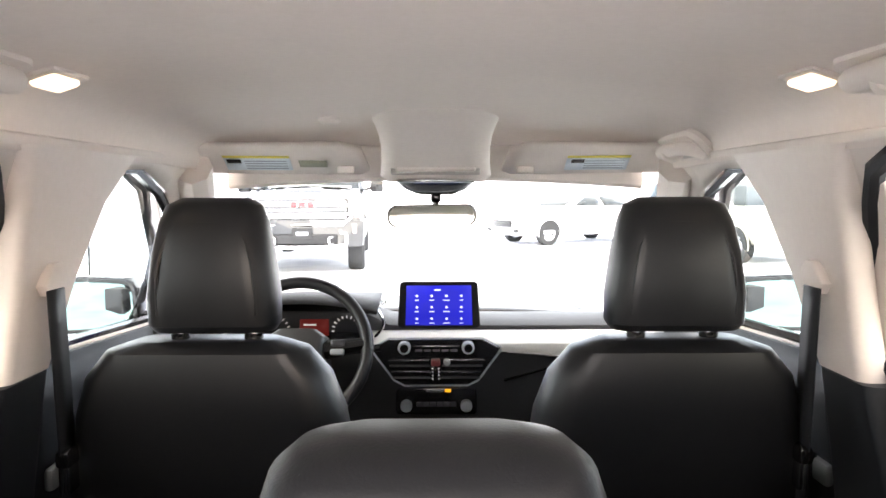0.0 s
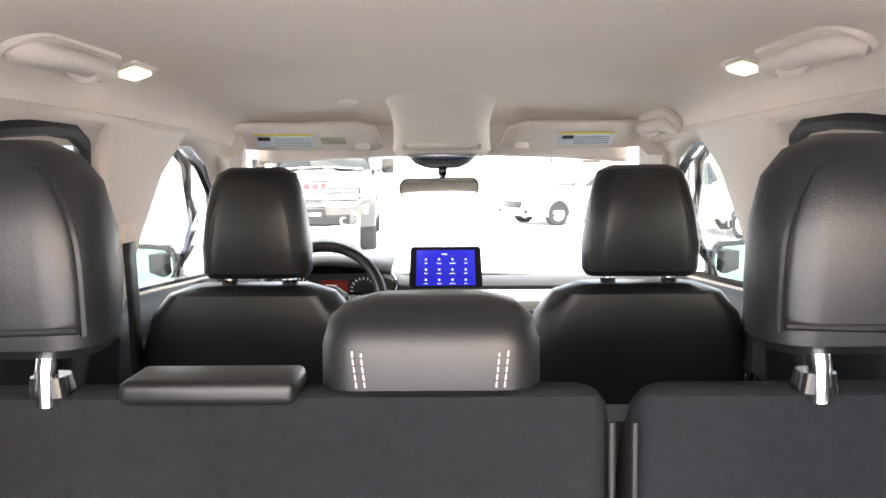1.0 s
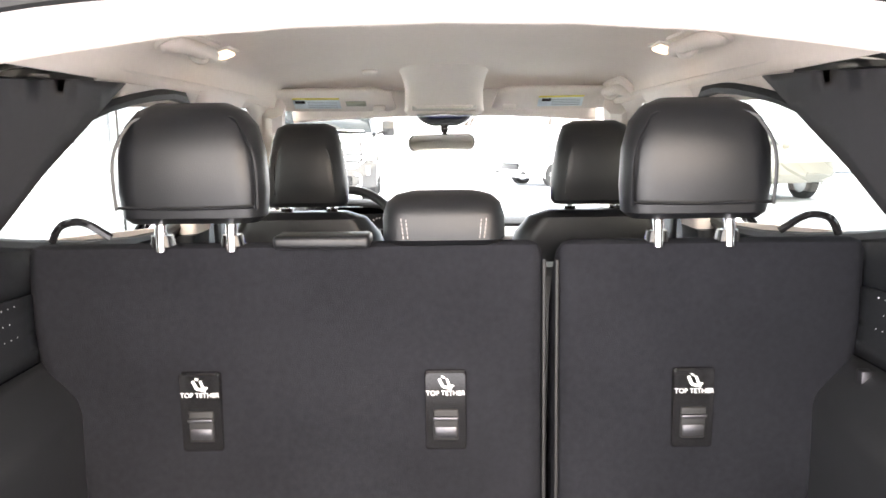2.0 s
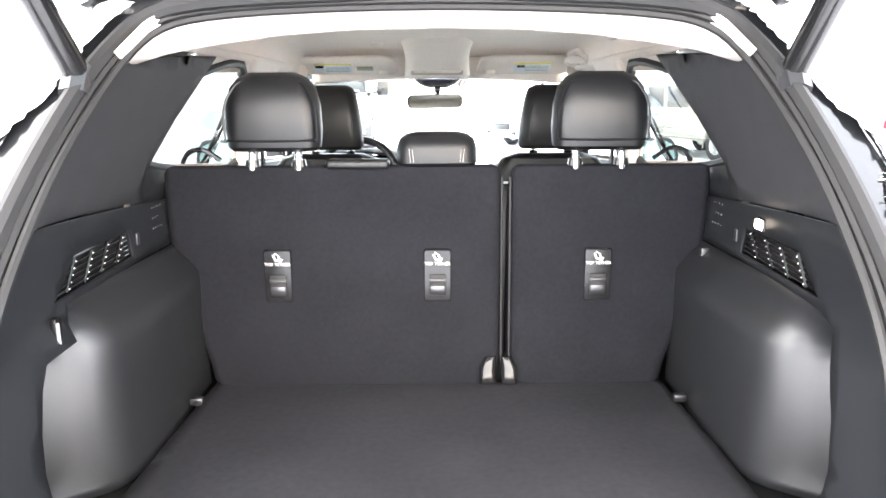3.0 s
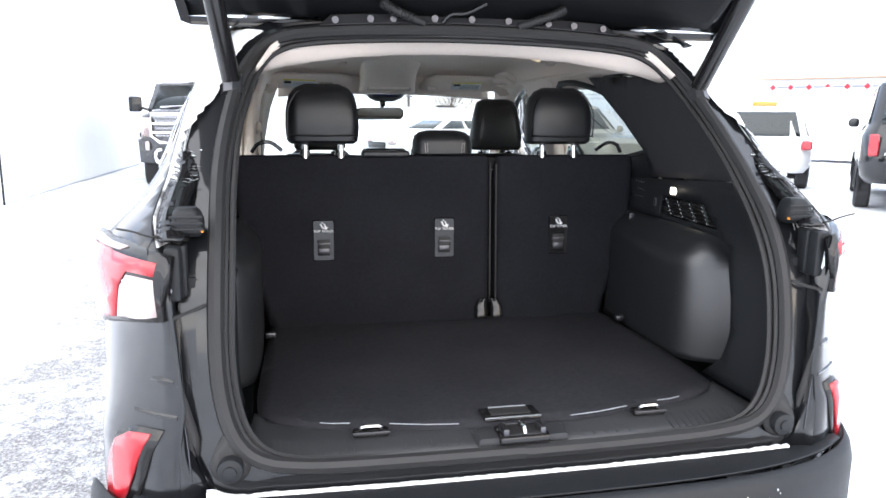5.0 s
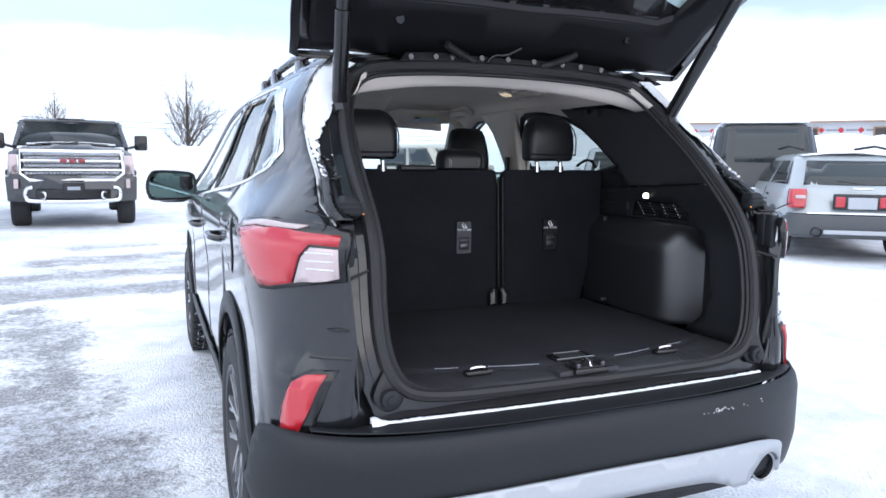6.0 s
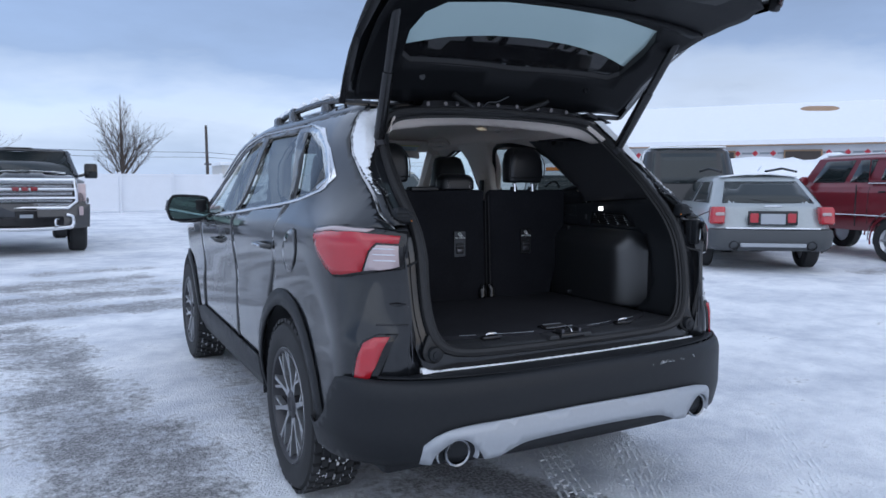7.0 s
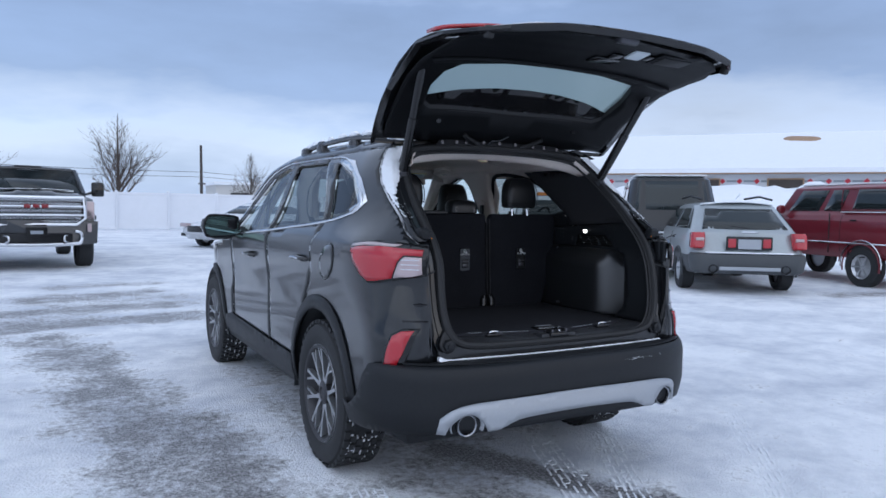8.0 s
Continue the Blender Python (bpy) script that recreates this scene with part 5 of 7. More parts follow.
liner = part("headliner", loft(rows, closed=False, caps=False), HEADLINER, None, thick=.012)
tagged(liner, "beige cloth headliner under the roof", "headliner")
def rear_band(k):
    """The liner's rear edge: a broad rolled band from the seal down to its front lip, k from -1 to 1."""
    a, out = abs(k), []
    xr, zr = lerp(a, [0, .3, .6, .8, .9, 1], [0, .17, .335, .452, .512, .556]), lerp(a, [0, .3, .6, .8, .9, 1], [1.630, 1.627, 1.617, 1.598, 1.572, 1.518])
    xf, zf = lerp(a, [0, .3, .6, .8, .9, 1], [0, .165, .31, .43, .50, .570]), lerp(a, [0, .3, .6, .8, .9, 1], [1.584, 1.580, 1.569, 1.551, 1.538, 1.522])
    yr, yf = lerp(zr, [1.515, 1.565, 1.6, 1.63], [.640, .690, .715, .730]), .810 - .055 * a * a
    for t, lift in ((-.25, .010), (0, 0), (.3, -.004), (.6, -.007), (.85, -.006), (1.0, 0), (1.06, .010), (1.08, .03), (1.10, .06)):
        q = min(t, 1.0)
        out.append((math.copysign(xr + (xf - xr) * q, k), yr + (yf - yr) * t, zr + (zf - zr) * q + lift))
    return out


bands = [rear_band(k) for k in np.linspace(-1, 1, 49)]
part("rear_edge_trim", loft(bands, closed=False, caps=False), BEIGE, liner, "beige rolled rear edge of the headliner", thick=.004)


HEADER_Z = 1.532
rows = []
for x in np.linspace(-.56, .56, 25):
    b = (abs(x) / .56) ** 2
    rows.append([(x, 2.70 - .09 * b, 1.640 - .03 * b), (x, 2.725 - .10 * b, 1.612 - .03 * b), (x, 2.735 - .11 * b, HEADER_Z + .008 - .025 * b), (x, 2.748 - .11 * b, HEADER_Z - .025 * b), (x, 2.765 - .11 * b, HEADER_Z + .015 - .025 * b)])
part("header_trim", loft(rows, closed=False, caps=False), BEIGE, liner, "beige header over the windscreen", thick=.004)


def cabin_x(y, z):
    return min(side_x(y, z) - .075, .685) - .02 * smoothstep(2.5, 2.9, y)


for s in (-1, 1):
    c = thing("cabin_side_trim", "beige pillar and roof-side trim above dark door lining", "trim panel", "cabin sides")
    up = [(.90, 1.215), (3.0, 1.12), (2.95, 1.22), (2.78, 1.40), (2.55, 1.555), (2.25, 1.585), (1.2, 1.585), (1.26, 1.55)]
    hole_r = [(1.75, 1.235), (.985, 1.30), (1.08, 1.395), (1.32, 1.518), (1.71, 1.532)]
    hole_f = [(2.82, 1.165), (1.96, 1.215), (2.09, 1.545), (2.22, 1.55), (2.42, 1.50), (2.68, 1.33)]
    part("upper_trim", sheet(up, lambda y, z, s=s: (s * cabin_x(y, z), y, z), [hole_r, hole_f], step=.05), BEIGE, c, thick=.012)
    part("belt_corner_cover", sheet([(.88, 1.19), (1.12, 1.19), (1.10, 1.275), (.985, 1.292), (.90, 1.25)], lambda y, z, s=s: (s * (cabin_x(y, z) - .016), y, z), step=.05), TRIM, c, "dark window ledge cover", thick=.006)
    part("rear_window_frame", tube([(s * (cabin_x(y, z) - .004), y, z) for y, z in [(p.x, p.y) for p in smooth_path([(a, b, 0) for a, b in hole_r], 5, closed=True)] + hole_r[:1]], .015, 8), TRIM, c)
    part("front_window_frame", tube([(s * (cabin_x(y, z) + .02), y, z) for y, z in hole_f + hole_f[:1]], .014, 6), GLOSS_BLACK, c)
    part("pillar_cover", pad([(1.215, s * .655, 1.79, .05, .13, .02), (1.35, s * .655, 1.86, .05, .19, .02), (1.48, s * .640, 1.91, .05, .27, .02), (1.57, s * .615, 1.93, .06, .38, .02)]), BEIGE, c, "beige plastic centre pillar cover")
    part("pillar_foot", pad([(.75, s * .665, 1.66, .06, .22, .02), (1.0, s * .66, 1.70, .06, .18, .02), (1.214, s * .655, 1.775, .055, .14, .02)]), TRIM, c, "dark lower pillar cover")
    part("door_lining", sheet([(1.06, .75), (1.06, 1.20), (1.9, 1.215), (2.95, 1.15), (2.95, .5), (1.5, .5)], lambda y, z, s=s: (s * (cabin_x(y, min(z, 1.2)) - .01 + .02 * (1.2 - z)), y, z), step=.09), TRIM, c, thick=.02)
    part("armrest", box(.07, .42, .06, .025, 3, at=(s * .64, 2.25, .98)), TRIM_SMOOTH, c)
    part("a_pillar_trim", tube([(s * .70, 3.0, 1.10), (s * .675, 2.80, 1.30), (s * .64, 2.62, 1.46), (s * .60, 2.46, 1.56)], [.035, .04, .045, .05], 8), BEIGE, c, "beige windscreen pillar trim")
    # seat belt: guide, webbing, buckle
    b = thing("seat_belt", "dark seat belt hanging from the centre pillar guide", "seat belt", "front belts")
    gx, gy = s * .622, 1.845
    part("belt_guide", pad([(1.335, gx, gy, .016, .05, .007), (1.352, gx, gy, .022, .066, .010), (1.372, gx, gy + .01, .022, .055, .010), (1.385, gx, gy + .015, .012, .03, .005)]), BEIGE, b)
    part("webbing", loft([[(gx - s * .012, gy - .035 + dy + .02 * k, 1.345 - .40 * k) for k in np.linspace(0, 1, 8)] for dy in (0, .05)], closed=False, caps=False), TRIM, b, thick=.003)
    part("latch_tongue", box(.02, .055, .05, .006, at=(gx - s * .014, gy + .01, 1.03)), CHROME, b)
    part("tongue_grip", box(.025, .06, .03, .008, at=(gx - s * .014, gy + .008, 1.065)), GLOSS_BLACK, b)
    # lit reading lamp and grab handle over the rear door
    r = thing("reading_lamp", "lit rectangular reading lamp in the headliner", "lamp", "reading lamps")
    tilt = Matrix.Rotation(s * radians(18), 4, "Y")
    part("lamp_frame", box(.058, .098, .012, .005, at=(s * .527, 1.70, 1.658), turn=tilt), BEIGE, r)
    part("lamp_glow", box(.038, .072, .012, .006, at=(s * .524, 1.70, 1.651), turn=tilt), LAMP_LENS, r, "lit warm lens")


def grab(y, s, xo=0.0, z=1.61, tilt=28):
    """A folding handle, up against the cloth, on a rounded plate."""
    g = thing("grab_handle", "beige folding grab handle with coat hook", "grab handle", "grab handles", Matrix.Translation((s * (.555 + xo), y, z)) @ Matrix.Rotation(s * radians(tilt), 4, "Y"))
    part("plate", pad([(.012, 0, 0, .080, .250, .038), (.0, 0, 0, .086, .262, .042), (-.010, 0, 0, .076, .250, .038)], 8), BEIGE, g)
    pts = smooth_path([(s * .018, -.098, -.006), (-s * .012, -.088, -.022), (-s * .018, 0, -.025), (-s * .012, .088, -.022), (s * .018, .098, -.006)], 5)
    part("grip", tube(pts, [.020] + [.0165] * (len(pts) - 2) + [.020], 10), BEIGE, g)
    part("recess", pad([(-.008, s * .010, 0, .030, .150, .014), (-.0125, s * .010, 0, .026, .145, .012)], 5), bpy.data.materials["shaded_beige_plastic"], g)
    part("coat_hook", tube(smooth_path([(s * .012, .02, -.012), (s * .004, .02, -.034), (-s * .012, .022, -.042), (-s * .020, .024, -.030)], 4), .008, 6), BEIGE, g)


# BEIGE darkened: its colour stands in for shade in the handle and flap recesses
SHADED = mat("shaded_beige_plastic", (.45, .41, .37), .6)
grab(1.50, -1, -.018, 1.652, 24)
grab(1.50, 1, -.018, 1.652, 24)
grab(2.36, 1, .025, 1.600, 45)

# sun visors
for s in (-1, 1):
    v = thing("sun_visor", "folded beige sun visor with a warning sticker", "sun visor", "sun visors")
    board = [(s * .175, 0), (s * .19, .075), (s * .24, .095), (s * .60, .085), (s * .645, .06), (s * .65, .02), (s * .60, -.01), (s * .40, -.012), (s * .20, -.014)]
    vf = lambda x, k: (x, 2.60 - .10 * k / .1 - .08 * (abs(x) / .65) ** 2, 1.560 + .62 * k)
    part("board", sheet(board, vf, step=.05), BEIGE, v, thick=.016)
    face = lambda x, k: Vector(vf(x, k)) + Vector((0, -.008, -.010))
    x0, x1 = (.53, .37) if s < 0 else (.335, .49)
    part("sticker", sheet([(s * x0, .008), (s * x1, .008), (s * x1, .062), (s * x0, .062)], face, step=.05), PAPER, v, "pale printed warning sticker", thick=.001)
    part("sticker_band", sheet([(s * x0, .055), (s * x1, .055), (s * x1, .063), (s * x0, .063)], lambda x, k: face(x, k) + Vector((0, -.001, -.001)), step=.05), YELLOW, v, thick=.001)
    for i in range(4):
        part("print_bar", sheet([(s * (x0 + (x1 - x0) * .3), .014 + .009 * i), (s * (x0 + (x1 - x0) * .94), .014 + .009 * i), (s * (x0 + (x1 - x0) * .94), .018 + .009 * i), (s * (x0 + (x1 - x0) * .3), .018 + .009 * i)], lambda x, k: face(x, k) + Vector((0, -.001, -.001)), step=.05), GREY_PRINT, v)
    part("print_mark", sheet([(s * x0 + .012, .035), (s * x0 + .045, .035), (s * x0 + .045, .05), (s * x0 + .012, .05)] if s > 0 else [(s * x0 + .006, .035), (s * x0 + .04, .035), (s * x0 + .04, .05), (s * x0 + .006, .05)], lambda x, k: face(x, k) + Vector((0, -.001, -.001)), step=.05), GLOSS_BLACK, v)
    part("visor_clip", box(.045, .014, .02, .004, at=face(s * .235, .008)), BEIGE, v)
    if s < 0:
        part("side_label", sheet([(s * .35, .02), (s * .28, .02), (s * .28, .045), (s * .35, .045)], face, step=.05), mat("olive_label", (.33, .33, .24), .6), v, thick=.001)
knob = thing("sunroof_knob", "small round beige sensor in the headliner", "sensor")
part("knob_dome", turned([(.026, .004), (.026, -.004), (.02, -.010), (.008, -.012)], 24, "z"), BEIGE, knob).location = (-.245, 2.36, liner_z(-.245, 2.36) - .008)

# overhead console and rear-view mirror
oc = thing("overhead_console", "beige overhead console with sunglasses flap", "console")
part("shell", pad([(1.525, 0, 2.60, .25, .16, .04), (1.540, 0, 2.59, .285, .20, .05), (1.575, 0, 2.57, .275, .23, .06), (1.61, 0, 2.545, .27, .29, .07), (1.635, 0, 2.53, .275, .34, .08), (1.655, 0, 2.51, .285, .40, .09), (1.68, 0, 2.49, .31, .46, .10), (1.70, 0, 2.48, .33, .48, .10)], 6), BEIGE, oc)
part("flap", box(.20, .012, .065, .012, 3, at=(0, 2.482, 1.580), turn=Matrix.Rotation(radians(-12), 4, "X")), BEIGE, oc)
part("flap_recess", box(.225, .012, .082, .012, 3, at=(0, 2.489, 1.580), turn=Matrix.Rotation(radians(-12), 4, "X")), SHADED, oc)
part("button_strip", box(.20, .02, .010, .004, at=(0, 2.51, 1.526)), CHROME, oc)
part("sensor_cover", pad([(1.49, 0, 2.70, .10, .09, .03), (1.505, 0, 2.68, .17, .14, .04), (1.525, 0, 2.66, .21, .16, .04)]), GLOSS_BLACK, oc)
rv = thing("rear_view_mirror", "black-framed rear-view mirror on the windscreen", "mirror")
mp = rrect(.262, .066, .028, 6)
lean = Matrix.Rotation(radians(-1), 4, "Y") @ Matrix.Rotation(radians(-3.2), 4, "X")
part("housing", loft([[Matrix.Translation((-.012, 2.80, 1.427)) @ lean @ Vector((x * k, dy, z * k)) for x, z in mp] for dy, k in ((0, 1.0), (.012, 1.02), (.035, .8))]), GLOSS_BLACK, rv)
part("mirror_glass", sheet([(x * .95, z * .88) for x, z in mp], lambda x, z: Matrix.Translation((-.012, 2.797, 1.427)) @ lean @ Vector((x, 0, z)), step=.5), MIRROR, rv, "silver mirror glass", smooth=False, thick=.002)
part("stem", tube([(.0, 2.83, 1.44), (.0, 2.80, 1.475), (.0, 2.76, 1.50)], .010, 8), GLOSS_BLACK, rv)
part("wire_cover", box(.03, .03, .03, .006, at=(0, 2.78, 1.482)), GLOSS_BLACK, rv)


# ---- seats ----
def seam(pts, parent, m=None, r=.0022, name="seam"):
    part(name, tube(smooth_path(pts, 5), r, 5), m or THREAD, parent)


def front_seat(s):
    t = thing("front_seat", "black leather front seat with a tall head restraint", "car seat", "front seats")
    cx = s * (.385 if s < 0 else .400)
    part("backrest", pad([(.62, cx, 1.98, .47, .15, .05), (.80, cx, 1.95, .49, .16, .06), (1.02, cx, 1.925, .485, .15, .06), (1.12, cx, 1.91, .46, .14, .06), (1.19, cx, 1.90, .415, .13, .06), (1.235, cx, 1.895, .34, .11, .05), (1.252, cx, 1.893, .24, .07, .03)]), LEATHER, t, "black leather backrest")
    part("cushion", pad([(.42, cx, 2.22, .46, .48, .08), (.50, cx, 2.22, .50, .52, .10), (.60, cx, 2.20, .50, .50, .10), (.64, cx, 2.20, .42, .40, .08)]), LEATHER, t)
    hx, hw = (cx + .013, .89) if s < 0 else (cx + .004, .95)
    h = part("headrest", pad([(1.268, hx, 1.895, .225 * hw, .075, .03), (1.280, hx, 1.893, .243 * hw, .10, .04), (1.33, hx, 1.892, .243 * hw, .115, .045), (1.40, hx, 1.895, .222 * hw, .115, .045), (1.45, hx, 1.90, .200 * hw, .105, .045), (1.478, hx, 1.905, .178 * hw, .085, .04), (1.490, hx, 1.908, .12 * hw, .05, .02)]), LEATHER, t, "black leather head restraint")
    for k in (-.062, .062):
        part("post", tube([(hx + k, 1.895, 1.23), (hx + k, 1.895, 1.29)], .008, 8), CHROME, t, "chrome head restraint post")
        part("post_collar", tube([(hx + k, 1.895, 1.245), (hx + k, 1.895, 1.262)], .016, 10), GLOSS_BLACK, t)
    seam([(hx - .090 * hw, 1.842, 1.30), (hx - .085 * hw, 1.838, 1.38), (hx - .066 * hw, 1.848, 1.43), (hx - .05 * hw, 1.850, 1.446), (hx, 1.850, 1.450), (hx + .05 * hw, 1.850, 1.446), (hx + .066 * hw, 1.848, 1.43), (hx + .085 * hw, 1.838, 1.38), (hx + .090 * hw, 1.842, 1.30)], h, LEATHER, .0028)
    part("side_bracket", box(.02, .08, .14, .01, at=(cx + s * .255, 1.93, .98)), TRIM, t)
    part("recliner_lever", box(.018, .10, .04, .01, at=(cx + s * .262, 1.90, 1.02)), SKID, t)


front_seat(-1)
front_seat(1)

bench = thing("rear_bench_seat", "split folding rear bench with carpeted backs", "car seat")


def back_y(z):
    return 1.045 + .055 * (z - .75)


for x0, x1, b0, b1 in ((-.666, .160, -.575, .160), (.172, .668, .170, .570)):
    secs = []
    for z, inset, d in ((.738, .02, .08), (.752, .006, .11), (.80, .002, .12), (1.0, 0, .12), (1.17, 0, .10), (1.247, .002, .062), (1.272, .006, .048), (1.284, .014, .036), (1.289, .026, .022)):
        k = smoothstep(.75, 1.1, z)
        a, b = b0 + (x0 - b0) * k + inset, b1 + (x1 - b1) * k - inset
        secs.append((z, (a + b) / 2, back_y(z) - .025 + max(.034, d) / 2, b - a, d, min(.035, d * .49)))
    bk = part("carpeted_back", pad(secs, 6), CARPET, bench, "charcoal carpet on the folding back")
    # added dark tubes stand in for the shade in the gap between the backs
    part("gap_shade", tube([(x1 - .004, back_y(z) - .02, z) for z in np.linspace(.80, 1.26, 8)] if x0 < 0 else [(x0 + .004, back_y(z) - .02, z) for z in np.linspace(.80, 1.26, 8)], .003, 6), RUBBER, bench)
part("leather_front", pad([(.60, 0, 1.19, 1.2, .12, .05), (1.0, 0, 1.16, 1.22, .10, .05), (1.21, 0, 1.15, 1.20, .08, .04), (1.235, 0, 1.15, 1.15, .05, .02)]), LEATHER, bench, "black leather seat back front")
part("bench_cushion", pad([(.45, 0, 1.50, 1.20, .50, .08), (.58, 0, 1.48, 1.24, .55, .10), (.63, 0, 1.47, 1.15, .45, .08)]), LEATHER, bench)
for s in (-1, 1):
    cx = s * .386
    h = part("headrest", pad([(1.325, cx, 1.062, .194, .06, .02), (1.335, cx, 1.060, .218, .085, .035), (1.375, cx, 1.058, .226, .095, .04), (1.43, cx, 1.060, .221, .095, .04), (1.472, cx, 1.064, .202, .085, .04), (1.495, cx, 1.068, .164, .065, .03), (1.507, cx, 1.072, .108, .04, .015)], 6), LEATHER, bench, "black leather rear head restraint")
    seam([(cx - .102, 1.014, 1.352), (cx, 1.0125, 1.350), (cx + .102, 1.014, 1.352)], h, LEATHER, .0028)
    seam([(cx - .106, 1.016, 1.348), (cx - .105, 1.014, 1.42), (cx - .088, 1.022, 1.464), (cx - .058, 1.034, 1.486), (cx + .058, 1.034, 1.486), (cx + .088, 1.022, 1.464), (cx + .105, 1.014, 1.42), (cx + .106, 1.016, 1.348)], h, LEATHER, .0028)
    for k in (-.055, .055):
        part("post", tube([(cx + k, 1.046, 1.280), (cx + k, 1.048, 1.310), (cx + k, 1.060, 1.350)], .0095, 10), CHROME, bench, "chrome head restraint post")
        part("post_collar", pad([(1.288, cx + k, 1.056, .036, .032, .01), (1.305, cx + k, 1.055, .030, .028, .01)]), GLOSS_BLACK, bench)
h = part("headrest", pad([(1.285, -.001, 1.085, .176, .07, .03), (1.295, -.001, 1.082, .192, .095, .035), (1.330, -.001, 1.082, .192, .10, .04), (1.350, -.001, 1.085, .180, .090, .038), (1.362, -.001, 1.088, .152, .068, .03), (1.368, -.001, 1.091, .10, .036, .015)], 6), LEATHER, bench, "low centre head restraint with double pale stitching")
for k in (-.062, -.055, .055, .062):
    for i in range(9):
        t0, t1 = i / 9, (i + .72) / 9
        crv = lambda t, k=k: (k * (1 + .10 * t) - .001, lerp(t, [0, .45, .75, 1], [1.0335, 1.0315, 1.041, 1.057]), 1.298 + .060 * t)
        part("stitch", tube([crv(t0), crv(t1)], .0009, 5), THREAD, h)
part("release_pad", box(.15, .06, .022, .008, 3, at=(-.190, 1.062, 1.293)), LEATHER, bench)
for s in (-1, 1):
    part("release_loop", tube(smooth_path([(s * .60, 1.03, 1.30), (s * .58, 1.02, 1.325), (s * .545, 1.02, 1.33), (s * .51, 1.03, 1.305)], 4), .006, 6), GLOSS_BLACK, bench)
for cx in (-.390, -.001, .391):
    z0 = 1.022
    y0 = back_y(z0) - .026
    pl = part("tether_plate", loft([[(cx + x * k, y0 + dy, z0 + z * k) for x, z in rrect(.066, .132, .006, 4)] for dy, k in ((.006, 1.0), (-.002, 1.0), (-.005, .95))]), GLOSS_BLACK, bench, "black top tether anchor plate")
    part("tether_slot", box(.040, .012, .052, .003, at=(cx, y0 - .003, z0 - .022)), RUBBER, pl)
    part("tether_bar", box(.040, .010, .006, .002, at=(cx, y0 - .009, z0 - .010)), STEEL, pl)
    part("tether_lip", box(.036, .010, .020, .004, at=(cx, y0 - .006, z0 - .034)), STEEL, pl)
    face = Matrix.Translation((cx, y0 - .0065, z0 + .030)) @ Matrix.Rotation(radians(90), 4, "X")
    letters("TOP TETHER", .0108, face, WHITE_PRINT, pl, label="white words on the plate")
    ic = bmesh.new()
    for a, b, r in (((-.010, .024), (-.004, .011), .0026), ((-.004, .011), (.010, .008), .0026), ((-.004, .026), (-.003, .028), .0032), ((.002, .024), (.006, .013), .0022), ((.006, .013), (.013, .012), .0018)):
        tube([(cx + a[0], y0 - .0065, z0 + .030 + a[1]), (cx + b[0], y0 - .0065, z0 + .030 + b[1])], r, 6, bm=ic)
    part("seat_pictogram", ic, WHITE_PRINT, pl, "white pictogram")
for cx in (.122, .176):
    part("hinge_cover", pad([(.752, cx, 1.02, .042, .05, .012), (.79, cx, 1.02, .040, .045, .014), (.815, cx + (.008 if cx < .15 else -.008), 1.03, .026, .03, .010)]), GLOSS_BLACK, bench, "glossy dark hinge cover")

# ---- dashboard ----
dash = thing("dashboard", "dark dashboard with pale inlay, vents and controls", "dashboard")


def dash_ring(x):
    """Cross-section of the dashboard top and face at x."""
    hump = .045 * smoothstep(-.12, -.22, x) * smoothstep(-.66, -.55, x)
    return [(x, 3.08, 1.08), (x, 2.98, 1.105 + hump * .4), (x, 2.86, 1.118 + hump), (x, 2.76, 1.118 + hump), (x, 2.735, 1.108 + hump * .9), (x, 2.73, 1.092)]


xs = np.linspace(-.70, .70, 36)
part("dash_top", loft([dash_ring(x) for x in xs], closed=False, caps=False), DASH_TOP, dash, thick=.008)
part("pale_inlay", loft([[(x, 2.735, 1.098), (x, 2.712, 1.090), (x, 2.688, 1.066), (x, 2.686, 1.045 - .02 * smoothstep(.15, .5, abs(x)))] for x in np.linspace(-.20, .68, 24)], closed=False, caps=False), DASH_LIGHT, dash, "pale satin inlay band", thick=.006)
part("inlay_line", tube([(x, 2.684, 1.043 - .02 * smoothstep(.15, .5, abs(x))) for x in np.linspace(.2, .68, 10)], .003, 6), CHROME, dash)
part("dash_face", loft([[(x, 2.715, 1.045), (x, 2.735, .99), (x, 2.78, .86), (x, 2.84, .60)] for x in np.linspace(-.68, .68, 10)], closed=False, caps=False), DASH_TOP, dash, thick=.01)
part("glovebox_line", tube([(.20, 2.745, .945), (.32, 2.722, .985), (.50, 2.716, 1.0), (.66, 2.716, 1.0)], .004, 6), GLOSS_BLACK, dash)
stack = [(-.185, 1.056), (-.135, 1.082), (.135, 1.082), (.185, 1.056), (.12, .965), (.09, .950), (-.09, .950), (-.12, .965)]
part("centre_panel", loft([[(x * k, y, 1.02 + (z - 1.02) * k) for x, z in stack] for y, k in ((2.73, 1.0), (2.685, 1.0), (2.678, .97))]), GLOSS_BLACK, dash, "gloss black control stack", smooth=False)
part("stack_trim", tube([(x, 2.680, z) for x, z in ((-.185, 1.052), (-.12, .963), (-.09, .948), (.09, .948), (.12, .963), (.185, 1.052))], .0030, 6), SKID, dash, "pale strip round the vents")
part("stack_trim", tube([(x, 2.678, z) for x, z in ((-.185, 1.058), (-.135, 1.083), (.135, 1.083), (.185, 1.058))], .0022, 6), SKID, dash)
